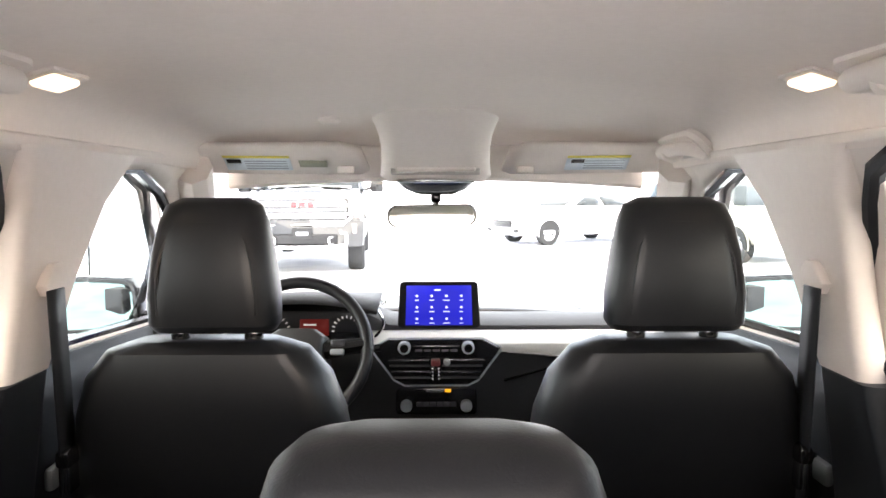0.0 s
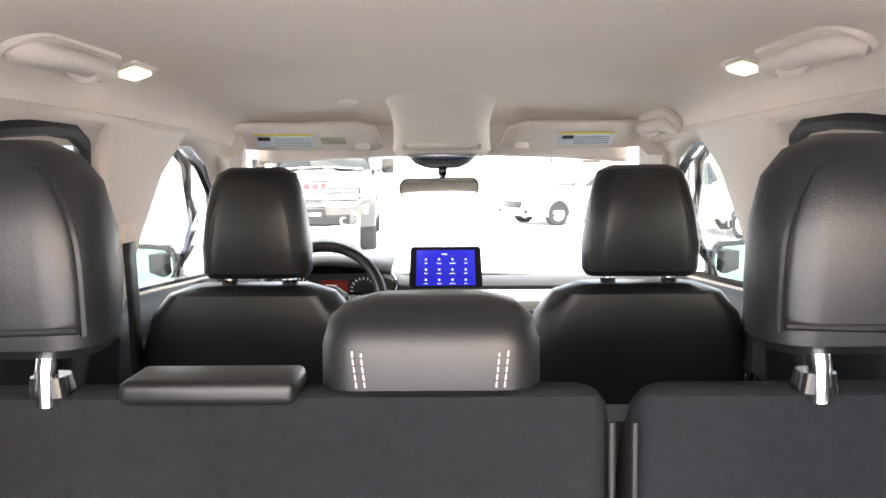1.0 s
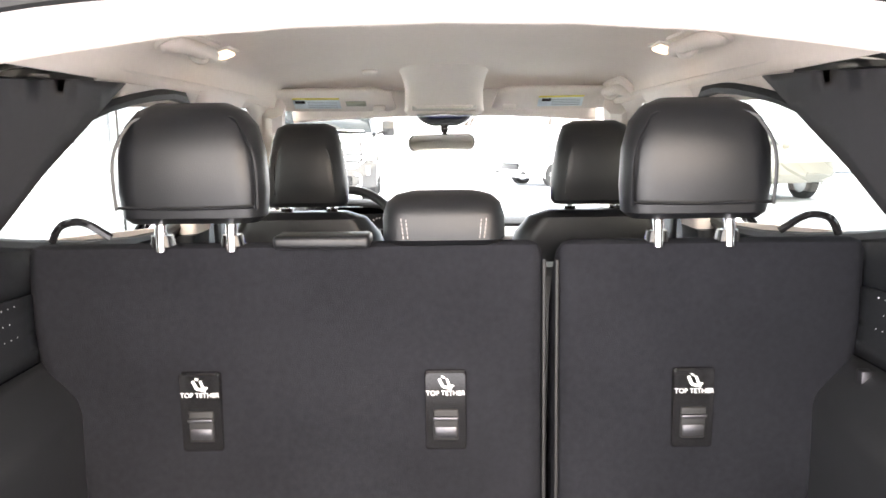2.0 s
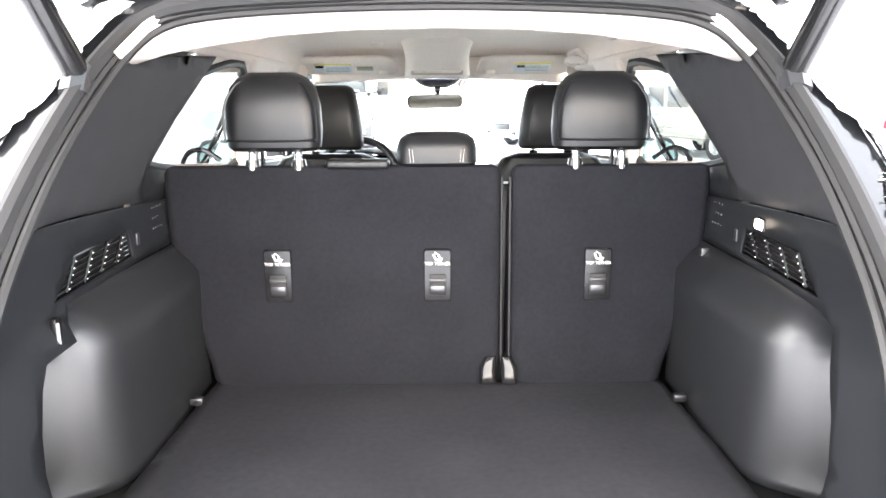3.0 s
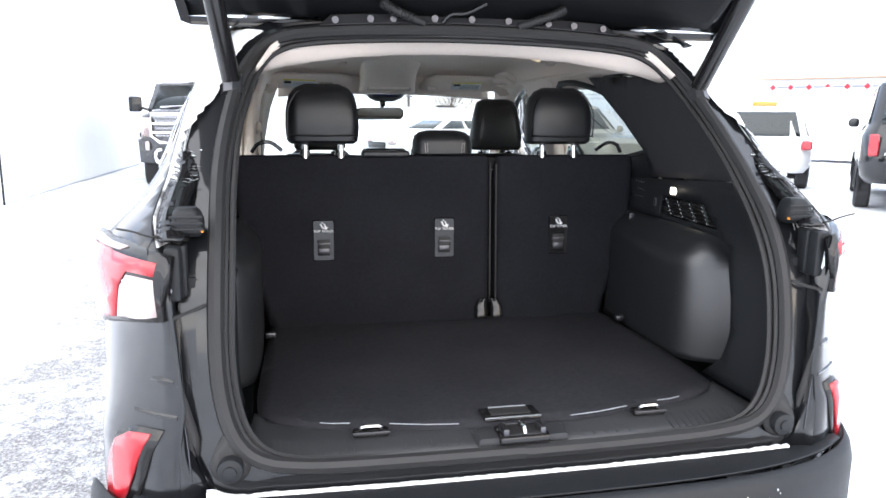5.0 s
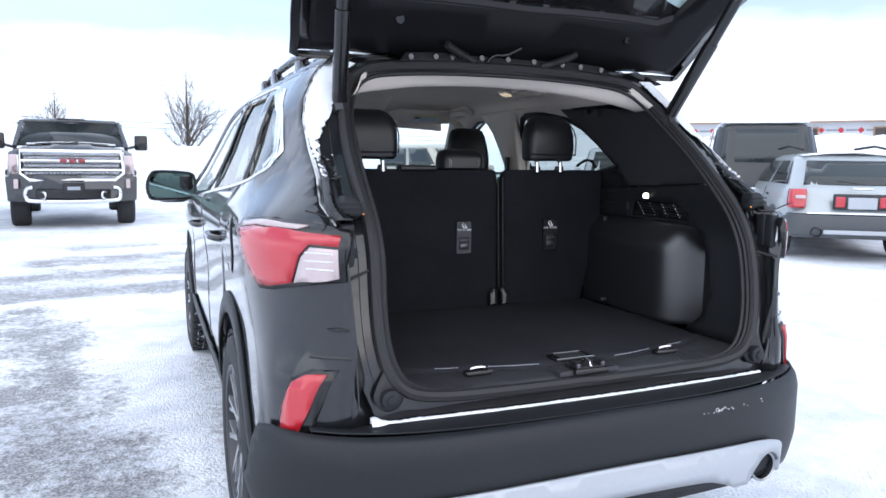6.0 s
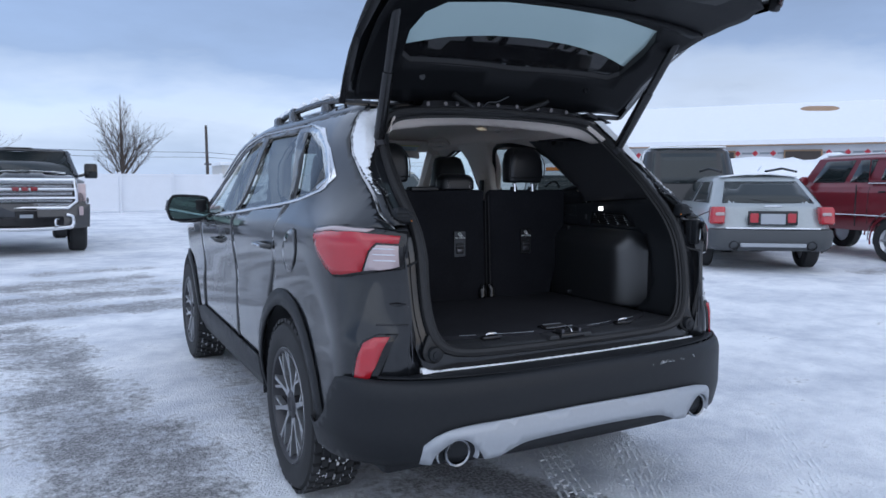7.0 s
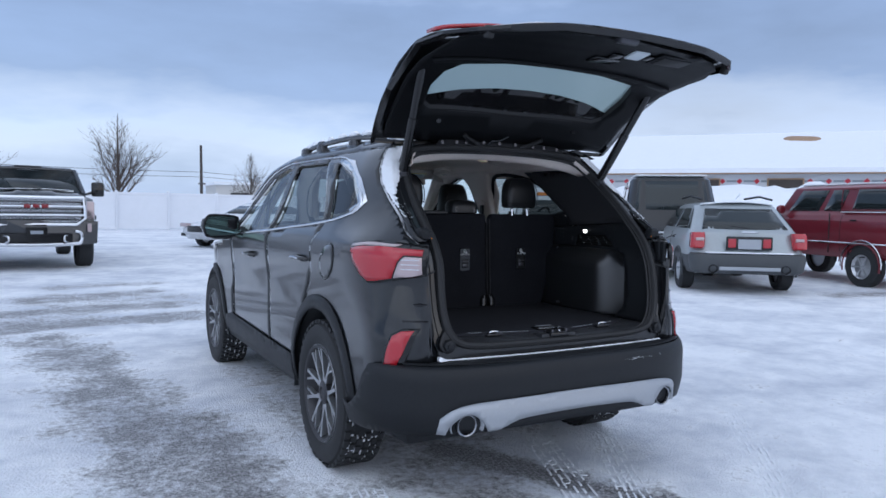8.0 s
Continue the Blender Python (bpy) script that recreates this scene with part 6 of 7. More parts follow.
for s in (-1, 1):
    k = part("control_knob", turned([(.018, 0), (.018, -.018), (.016, -.022), (.011, -.022)], 24, "y"), SKID, dash, "chrome-ringed rotary knob")
    k.location = (s * .090, 2.678, 1.060)
    part("knob_face", turned([(.012, -.020), (.012, -.0235), (.002, -.024)], 20, "y"), GLOSS_BLACK, k)
    for i in range(4):
        part("vent_slat", box(.115, .03, .004, .001, at=(s * .072 + s * .012 * (i / 3 - .5) * -1, 2.684, 1.025 - .017 * i), turn=Matrix.Rotation(radians(8), 4, "X")), STEEL if i % 2 else CHROME, dash)
    part("climate_knob", turned([(.017, 0), (.017, -.018), (.015, -.022), (.008, -.022)], 24, "y"), SKID, dash, "chrome-ringed rotary knob").location = (s * .088, 2.745, .872)
for i in range(5):
    part("stack_button", box(.020, .006, .006, .002, at=(-.05 + .025 * i, 2.676, 1.050)), STEEL, dash)
part("stack_bar", box(.13, .006, .003, .001, at=(0, 2.676, 1.062)), CHROME, dash)
part("hazard_button", box(.026, .012, .022, .004, at=(-.002, 2.676, 1.016)), mat("dark_red_button", (.10, .012, .012), .4), dash)
part("vent_wheel", box(.036, .016, .055, .005, at=(-.002, 2.680, .985)), GLOSS_BLACK, dash)
part("vent_dial", turned([(.010, 0), (.010, -.006), (.004, -.008)], 16, "y"), SKID, dash).location = (.030, 2.672, 1.018)
for k in (-.010, .008):
    for i in range(4):
        part("vent_mark", box(.004, .002, .004, at=(k, 2.671, .97 + .010 * i)), WHITE_PRINT, dash)
part("climate_panel", box(.24, .03, .085, .01, at=(0, 2.768, .880)), GLOSS_BLACK, dash)
for i in range(6):
    part("climate_button", box(.018, .006, .014, .002, at=(-.05 + .02 * i, 2.750, .872)), STEEL, dash)
part("passenger_lamp_text", box(.050, .004, .005, at=(-.005, 2.750, .912)), GREY_PRINT, dash)
part("passenger_lamp", box(.018, .004, .009, at=(.034, 2.750, .913)), GAUGE_AMBER, dash, "lit amber tell-tale")
part("tunnel_console", pad([(.45, 0, 2.38, .22, .70, .04), (.62, 0, 2.40, .20, .68, .04), (.68, 0, 2.42, .17, .60, .03)]), TRIM, dash)
# touch screen
ts = thing("touch_screen", "lit blue touch screen standing on the dashboard", "screen")
tsm = Matrix.Translation((.008, 2.742, 1.170)) @ Matrix.Rotation(radians(-8), 4, "X")
sp = rrect(.234, .136, .012, 4)
sp = [(x * (1 + .05 * -z / .126), z) for x, z in sp]
part("bezel", loft([[tsm @ Vector((x * k, y, z * k)) for x, z in sp] for y, k in ((.025, .92), (.012, 1.0), (0, 1.0), (-.003, .98))]), SCREEN_RIM, ts)
part("display", sheet([(-.097, -.059), (.097, -.059), (.094, .056), (-.094, .056)], lambda x, z: tsm @ Vector((x, -.0045, z)), step=.05), SCREEN, ts, "lit blue display", thick=.001)
for r in range(3):
    for c in range(4):
        px, pz = -.064 + .043 * c, .026 - .033 * r
        ic = box(.0065, .0012, .006, .0015, 1, at=(0, 0, 0))
        bmesh.ops.transform(ic, matrix=tsm @ Matrix.Translation((px, -.006, pz)) @ Matrix.Rotation(radians(45 * ((r + c) % 2)), 4, "Y"), verts=ic.verts)
        part("icon", ic, SCREEN_ICON, ts)
        lb = box(.011 + .004 * ((r * 3 + c) % 3), .001, .0022)
        bmesh.ops.transform(lb, matrix=tsm @ Matrix.Translation((px, -.006, pz - .0125)), verts=lb.verts)
        part("icon_label", lb, SCREEN_ICON, ts)
st = box(.018, .001, .004)
bmesh.ops.transform(st, matrix=tsm @ Matrix.Translation((-.004, -.006, .043)), verts=st.verts)
part("clock_bar", st, SCREEN_ICON, ts)
# instrument binnacle
gc = thing("instrument_cluster", "instrument cluster with red centre display under a hood", "gauges")
part("hood", loft([[(x, 2.58 + .05 * abs(x + .365), z - .25 * (x + .365) ** 2 * 3), (x, 2.70, z + .006 - .2 * (x + .365) ** 2 * 3), (x, 2.80, z - .01)] for x, z in ((xx, 1.205) for xx in np.linspace(-.57, -.16, 16))], closed=False, caps=False), DASH_TOP, gc, thick=.012)
part("cluster_face", box(.34, .01, .13, .02, at=(-.365, 2.735, 1.115), turn=Matrix.Rotation(radians(-10), 4, "X")), GLOSS_BLACK, gc)
part("centre_display", box(.085, .004, .048, .002, at=(-.352, 2.726, 1.108), turn=Matrix.Rotation(radians(-10), 4, "X")), GAUGE_RED, gc, "dim red display")
part("display_bar", box(.036, .002, .004, at=(-.364, 2.7225, 1.116)), GAUGE_WHITE, gc)
for cx in (-.465, -.258):
    for i in range(13):
        a = radians(200 - 220 * i / 12)
        part("gauge_mark", box(.003, .002, .008, at=(cx + .040 * math.cos(a), 2.727, 1.098 + .040 * math.sin(a)), turn=Matrix.Rotation(math.pi / 2 - a, 4, "Y")), GAUGE_WHITE, gc)
part("cluster_edge", tube(smooth_path([(-.165, 2.69, 1.165), (-.150, 2.695, 1.13), (-.160, 2.70, 1.10), (-.19, 2.71, 1.07)], 5), .005, 6), CHROME, gc, "chrome edge of the cluster")
# steering wheel
sw = thing("steering_wheel", "black leather steering wheel with spoke switches", "steering wheel")
swm = Matrix.Translation((-.352, 2.47, 1.10)) @ Matrix.Rotation(radians(-24), 4, "X")
part("rim", tube([swm @ Vector((.178 * math.cos(a), 0, .178 * math.sin(a))) for a in (2 * math.pi * i / 48 for i in range(49))], .0165, 10, caps=False), LEATHER, sw)
hub = pad([(-.06, 0, 0, .10, .05, .02), (-.03, 0, 0, .15, .06, .03), (.03, 0, 0, .16, .06, .03), (.05, 0, 0, .10, .05, .02)])
bmesh.ops.transform(hub, matrix=swm, verts=hub.verts)
part("airbag_cover", hub, TRIM_SMOOTH, sw)
for a, b in (((.07, .0, .0), (.17, 0, .015)), ((-.07, 0, 0), (-.17, 0, .015)), ((.02, 0, -.05), (.03, 0, -.172)), ((-.02, 0, -.05), (-.03, 0, -.172))):
    part("spoke", tube([swm @ Vector(a), swm @ Vector(b)], [.026, .016], 8), GLOSS_BLACK, sw)
for i in range(2):
    sb = box(.035, .012, .016, .004, at=(.105, -.022, .012 - .022 * i))
    bmesh.ops.transform(sb, matrix=swm, verts=sb.verts)
    part("switch_pad", sb, SKID if i else STEEL, sw)
part("column", tube([(-.352, 2.50, 1.08), (-.352, 2.74, .99)], .05, 12), TRIM, sw)
part("column_stalk", tube([(-.32, 2.54, 1.07), (-.15, 2.56, 1.085)], .010, 8), GLOSS_BLACK, sw)

# ---- other vehicles ----
def car_wheel(owner, x, y, r, w, rimmat):
    wh = new("wheel")
    wh.parent = owner
    wh.matrix_basis = pose(x, y, r, 0, 0, 0 if x > 0 else 180)
    part("tyre", turned([(r * .62, -w / 2), (r * .9, -w / 2), (r, -w * .36), (r, w * .36), (r * .9, w / 2), (r * .62, w / 2), (r * .62, -w / 2)], 32, caps=False), TYRE, wh)
    part("rim", turned([(r * .62, -w * .3), (r * .60, w * .42), (r * .56, w * .36), (r * .50, w * .25), (r * .2, w * .30), (r * .12, w * .36)], 28), rimmat, wh)
    sp = bmesh.new()
    for k in range(6):
        a = 2 * math.pi * k / 6
        tube([(w * .34, .1 * r * math.cos(a), .1 * r * math.sin(a)), (w * .38, .58 * r * math.cos(a), .58 * r * math.sin(a))], r * .055, 6, bm=sp)
    part("spokes", sp, rimmat, wh)
    return wh


def vehicle(name, label, category, at, L, W, H, low, prof, cabin, paint, rimmat=None, r=.34, axles=(.19, .80), glass=None, group="parked vehicles", taper=.80, clad=None, panes=((.03, .47), (.53, .97)), round_=.34):
    """A car from level slices: prof holds (share of length, height) of the tail and bonnet line; cabin the shares for the rear window's foot and head, the windscreen's head and foot."""
    v = thing(name, label, category, group, at)
    yy = lambda k: (k - .5) * L
    t, re, rs, wf = cabin
    zt = lambda k: lerp(k, [p[0] for p in prof], [p[1] for p in prof])
    nose, zb = prof[-1][1], zt(t)
    front = sorted(((z, yy(k)) for k, z in prof if k >= wf), key=lambda q: q[0])
    zw = zt(wf)

    def plan(z):
        """Tail, nose and half width of the slice at z."""
        b = lerp(z, [low, low + .10, prof[0][1], zb, H - .06, H], [yy(0) + .16, yy(0) + .05, yy(0), yy(t), yy(re), yy(re) + .25])
        f = lerp(z, [low, low + .10] + [q[0] for q in front] + [zw + .001, H - .06, H], [yy(1) - .16, yy(1) - .05] + [q[1] for q in front] + [yy(wf), yy(rs), yy(rs) - .25])
        h = W / 2 * lerp(z, [low, low + .12, low + .30, zb - .12, zb, zb + .05, H - .08, H - .03, H], [.90, .975, 1.0, .985, .945, .915, taper * .93, taper * .84, taper * .55])
        return b, f, h

    def slices(zs, out=0.0):
        rows = []
        for z in zs:
            b, f, h = plan(z)
            rows.append((z, 0, (b + f) / 2, 2 * h + 2 * out, f - b + 2 * out, round_ * lerp(z, [low, zb, H], [1, 1, .7])))
        return rows

    zs = sorted(set([low, low + .04, low + .12, low + .30, zb - .12, zb - .04, zb, zb + .05, H - .08, H - .05, H - .03, H - .01, H] + [q[0] for q in front] + [zb + (H - .1 - zb) * i / 5 for i in range(6)]))
    part("body", pad(slices(zs), 7), paint, v)
    if clad:
        part("lower_cladding", pad(slices([low - .01, low + .10, low + .20, low + .29], .012), 7), clad, v)
    g = glass or CAR_GLASS
    z0, z1 = zb + .07, H - .12
    for s in (-1, 1):
        for f0, f1 in panes:
            def edge(f, z):
                b, e, h = plan(z)
                return b + .16 + (e - b - .32) * f
            ring = [(edge(f0, z0), z0), (edge(f1, z0), z0), (edge(f1, z1), z1), (edge(f0, z1), z1)]
            part("side_window", sheet(ring, lambda y, z, s=s: (s * (plan(z)[2] + .004), y, z), step=.15), g, v, thick=.006)
    for nm, k in (("rear_window", 0), ("windscreen", 1)):
        w0, w1 = plan(z0)[2] - .16, plan(z1)[2] - .14
        part(nm, sheet([(-w0, z0), (w0, z0), (w1, z1), (-w1, z1)], lambda x, z, k=k: (x, plan(z)[k] + (.006 if k else -.006) + (-1 if k else 1) * .035 * (abs(x) / w0) ** 4, z), step=.14), g, v, thick=.006)
    for k in axles:
        for s in (-1, 1):
            car_wheel(v, s * (W / 2 - .115), yy(k), r, .23, rimmat or ALLOY)
            arch = [(s * (W / 2 + .004), yy(k) + (r + .045) * math.cos(a), r + (r + .045) * math.sin(a)) for a in (radians(-12 + 204 * i / 16) for i in range(17))]
            # flat dark sheet on the body stands in for the shaded wheel well
            part("arch_shade_sheet", sheet([(p[1], p[2]) for p in arch], lambda u, w, s=s: (s * (plan(max(w, low + .05))[2] + .005), u, w), step=.10), RUBBER, v, thick=.004)
            part("arch_lip", tube(arch, .016, 6), clad or paint, v)
    for s in (-1, 1):
        m = yy(wf) - .30
        part("door_mirror", pad([(zt(wf) + .0, s * (W / 2 + .06), m, .12, .07, .03), (zt(wf) + .05, s * (W / 2 + .07), m, .19, .10, .04), (zt(wf) + .13, s * (W / 2 + .07), m, .18, .10, .04), (zt(wf) + .17, s * (W / 2 + .06), m, .10, .05, .02)], 3), paint, v)
        part("door_handle", box(.02, .14, .03, .008, at=(s * W / 2 * .995, yy((t + wf) / 2) - .3, zb - .10)), TRIM, v)
        part("pillar_seam", tube([(s * (plan(z)[2] + .003), yy((t + wf) / 2), z) for z in np.linspace(low + .12, zb, 6)], .005, 5), GLOSS_BLACK, v)
    return v, yy


def gz_pose(x, y, turn):
    return pose(x, y, ground_z(x, y) - .01, 0, 0, turn)


# heavy pickup truck, nose towards the suv
K = 1.06
trk = thing("pickup_truck", "dark grey heavy pickup truck with chrome mesh grille", "pickup truck", "parked vehicles", gz_pose(-2.59, 16.2, 184.5))


def tp(p):
    return (p[0] * K, p[1] * K, p[2] * K * .985)


cabf = []
for y, z, hw in ((2.78, 1.20, .93), (2.70, 1.34, .96), (2.5, 1.44, .99), (1.6, 1.47, 1.0), (1.35, 1.48, 1.0)):
    cabf.append([tp(p) for p in ((-hw, y, .62), (-hw * 1.02, y, .95), (-hw * .98, y, z - .10), (-hw * .80, y, z - .02), (-hw * .35, y, z + .02), (-hw * .28, y, z + .06), (hw * .28, y, z + .06), (hw * .35, y, z + .02), (hw * .80, y, z - .02), (hw * .98, y, z - .10), (hw * 1.02, y, .95), (hw, y, .62))])
part("bonnet", loft(cabf), GREY_PAINT, trk)
part("cab", loft([[tp(p) for p in ((-1.0, y, .55), (-1.01, y, 1.0), (-.97, y, 1.42), (.97, y, 1.42), (1.01, y, 1.0), (1.0, y, .55))] for y in (1.36, -.6)]), GREY_PAINT, trk)
part("cab_roof", loft([[tp(p) for p in ((-.92, y, z - .06), (-.80, y, z), (0, y, z + .025), (.80, y, z), (.92, y, z - .06))] for y, z in ((.62, 1.95), (.3, 2.0), (-.3, 2.01), (-.6, 1.98))], closed=False, caps=False), GREY_PAINT, trk, thick=.05)
bm = bmesh.new()
bm.faces.new([bm.verts.new(tp(p)) for p in ((-.90, 1.36, 1.47), (.90, 1.36, 1.47), (.80, .64, 1.94), (-.80, .64, 1.94))])
part("windscreen", bm, CAR_GLASS, trk, thick=.01)
for s in (-1, 1):
    part("pillar", tube([tp((s * .95, 1.36, 1.44)), tp((s * .85, .62, 1.95))], .05, 6), GREY_PAINT, trk)
    bm = bmesh.new()
    bm.faces.new([bm.verts.new(tp(p)) for p in ((s * .985, 1.25, 1.45), (s * .985, -.55, 1.45), (s * .90, -.55, 1.93), (s * .90, .62, 1.93))])
    part("side_window", bm, CAR_GLASS, trk, thick=.01)
    part("headlamp", box(.17 * K, .12 * K, .36 * K, .03, 2, at=tp((s * .88, 2.72, 1.12))), CLEAR_LENS, trk, "tall clear headlamp")
    part("headlamp_bar", box(.03 * K, .13 * K, .34 * K, .01, 1, at=tp((s * .82, 2.74, 1.12))), CHROME, trk)
    part("door_mirror", box(.24 * K, .12 * K, .30 * K, .04, 2, at=tp((s * 1.23, 1.18, 1.56))), GLOSS_BLACK, trk)
    part("mirror_arm", tube([tp((s * 1.0, 1.18, 1.45)), tp((s * 1.15, 1.18, 1.50))], .03, 6), GLOSS_BLACK, trk)
    part("fog_lamp", box(.07 * K, .04 * K, .16 * K, .01, 1, at=tp((s * .86, 2.90, .80))), CLEAR_LENS, trk)
    part("tow_hook", tube(smooth_path([tp((s * .50, 2.90, .66)), tp((s * .44, 2.97, .64)), tp((s * .44, 2.97, .56)), tp((s * .50, 2.90, .54))], 3), .02, 6), CHROME, trk)
    part("fender_flare", box(.10 * K, .9 * K, .12 * K, .04, 2, at=tp((s * 1.0, 1.95, .98))), GREY_PAINT, trk)
    car_wheel(trk, s * .86 * K, 1.95 * K, .385 * K, .29 * K, ALLOY)
    car_wheel(trk, s * .86 * K, -2.0 * K, .385 * K, .29 * K, ALLOY)
    part("bed_side", box(.08 * K, 2.4 * K, .80 * K, .04, 2, at=tp((s * .96, -1.85, 1.0))), GREY_PAINT, trk)
grl = part("grille", box(1.56 * K, .06 * K, .52 * K, .05, 2, at=tp((0, 2.79, 1.12))), GLOSS_BLACK, trk, "chrome mesh grille with red badge")
frame_pts = [tp(p) for p in ((-.78, 2.84, 1.36), (.78, 2.84, 1.36), (.80, 2.84, .98), (.66, 2.84, .86), (-.66, 2.84, .86), (-.80, 2.84, .98), (-.78, 2.84, 1.36))]
part("grille_surround", tube(frame_pts, .035, 8), CHROME, grl)
mesh = bmesh.new()
for i in range(26):
    for j in range(7):
        x, z = -.73 + .0585 * i + (.029 if j % 2 else 0), .92 + .066 * j
        if abs(x) < .74 - max(0, .98 - z):
            tube([tp((x - .022, 2.835, z)), tp((x, 2.845, z + .024)), tp((x + .022, 2.835, z))], .010, 5, bm=mesh)
            tube([tp((x - .022, 2.835, z)), tp((x, 2.845, z - .024)), tp((x + .022, 2.835, z))], .010, 5, bm=mesh)
part("grille_mesh", mesh, CHROME, grl)
for z in (1.035, 1.20):
    part("grille_bar", tube([tp((-.78, 2.85, z)), tp((.78, 2.85, z))], .022, 8), CHROME, grl)
for k in (-.14, 0, .14):
    part("badge_block", box(.11 * K, .03, .07 * K, .02, 1, at=tp((k, 2.87, 1.20))), LAMP_SHELL, grl, "plain dark red badge block")
part("front_bumper", loft([[tp(p) for p in ((-1.0, y0, .50), (-1.02, y0, .92), (-.5, y1, .95), (.5, y1, .95), (1.02, y0, .92), (1.0, y0, .50), (.5, y1, .46), (-.5, y1, .46))] for y0, y1 in ((2.45, 2.5), (2.80, 2.88))]), GREY_PAINT, trk, smooth=False)
part("bumper_chrome", tube(smooth_path([tp(p) for p in ((-.62, 2.91, .74), (-.72, 2.90, .70), (-.72, 2.90, .55), (-.6, 2.92, .50), (0, 2.93, .48), (.6, 2.92, .50), (.72, 2.90, .55), (.72, 2.90, .70), (.62, 2.91, .74))], 4), .035, 8), CHROME, trk)
part("bumper_intake", box(1.16 * K, .04, .17 * K, .02, 1, at=tp((0, 2.89, .62))), GLOSS_BLACK, trk)
plate = part("plate", box(.34 * K, .02, .19 * K, .01, 1, at=tp((0, 2.93, .72))), GLOSS_BLACK, trk, "dark plate with plain bars")
part("plate_bar", box(.20 * K, .01, .06 * K, at=tp((0, 2.942, .72))), GREY_PRINT, plate)
part("wiper_snow", box(1.5 * K, .20 * K, .04, .015, 2, at=tp((0, 1.42, 1.505))), SNOW, trk, "snow along the bonnet edge")
part("bonnet_snow", sheet([(-.6, 1.5), (.6, 1.5), (.55, 2.3), (.2, 2.5), (-.3, 2.45), (-.62, 2.2)], lambda x, y: tp((x, y, 1.50 + .03 * (1 - abs(x)) + .006 * noise.noise((x * 8, y * 8, 1)))), step=.1), SNOW, trk, thick=.015)
part("roof_marker", box(.5 * K, .03, .03, .01, 1, at=tp((0, .60, 2.02))), GLOSS_BLACK, trk)

# grey wagon seen from behind
S = 1.0
wag, yy = vehicle("station_wagon", "silver grey station wagon with dark cladding, snow-dusted", "car", gz_pose(9.20, 7.07, -36.5), 4.8 * S, 1.85 * S, 1.52 * S, .34, [(0, .62), (.01, .98), (.10, 1.02), (.35, 1.02), (.66, 1.0), (.72, .97), (.92, .86), (.985, .72), (1, .52)], (.035, .17, .50, .70), SILVER_PAINT, r=.345, taper=.78, axles=(.20, .78), clad=mat("dark_grey_cladding", (.06, .065, .07), .6, 0, .12, 5))
y0 = yy(0)
for s in (-1, 1):
    lamp = part("tail_lamp", pad([(.75, s * .795, y0 + .115, .20, .20, .06), (.77, s * .795, y0 + .11, .225, .23, .07), (.97, s * .785, y0 + .115, .225, .23, .07), (1.01, s * .78, y0 + .125, .20, .20, .06)]), RED_LENS, wag)
    part("reverse_lens", box(.13, .03, .05, .01, 1, at=(s * .77, y0 - .005, .90)), CLEAR_LENS, lamp)
    part("exhaust_tip", turned([(.07, .1), (.075, 0), (.065, -.02), (.055, .02), (.05, .1)], 20, "y"), STEEL, wag).location = (s * .56, y0 - .06, .42)
    part("roof_rail", tube([(s * .58, yy(.18), 1.56), (s * .60, yy(.34), 1.63), (s * .58, yy(.52), 1.60)], .02, 6), TRIM, wag)
part("plate_recess", box(.72, .04, .22, .04, 2, at=(0, y0 + .004, .84)), GLOSS_BLACK, wag)
part("plate_lens", box(.13, .03, .15, .03, 1, at=(-.27, y0 - .012, .84)), RED_LENS, wag)
part("plate_lens", box(.13, .03, .15, .03, 1, at=(.27, y0 - .012, .84)), RED_LENS, wag)
part("plate", box(.36, .02, .16, .01, 1, at=(0, y0 - .022, .825)), SKID, wag, "pale plate without readable marks")
part("rear_bumper", pad([(.34, 0, y0 + .17, 1.62, .34, .14), (.40, 0, y0 + .155, 1.76, .42, .17), (.58, 0, y0 + .15, 1.82, .44, .18), (.655, 0, y0 + .16, 1.80, .42, .18), (.675, 0, y0 + .18, 1.74, .36, .15)], 6), bpy.data.materials["dark_grey_cladding"], wag)
part("skid_plate", box(.95, .04, .06, .01, 1, at=(0, y0 - .07, .43)), SKID, wag)
part("bumper_snow", box(1.36, .09, .022, .01, 2, at=(0, y0 - .01, .685)), SNOW, wag, "snow on the bumper edge")
part("roof_snow", sheet([(-.58, yy(.17)), (.58, yy(.17)), (.58, yy(.49)), (-.58, yy(.49))], lambda x, y: (x, y, 1.515 * S + .006 + .008 * noise.noise((x * 6, y * 6, 2)) - .05 * (x / .6) ** 2), step=.12), SNOW, wag, thick=.02)
part("hatch_badge", box(.26, .02, .03, .01, 1, at=(0, y0 - .005, 1.02)), CHROME, wag)
part("rear_wiper", tube([(0, y0 + .05, 1.08), (-.3, y0 + .10, 1.12)], .012, 6), GLOSS_BLACK, wag)
part("antenna", tube([(.05, yy(.22), 1.58), (.05, yy(.18), 1.66)], .015, 6), SNOW, wag)

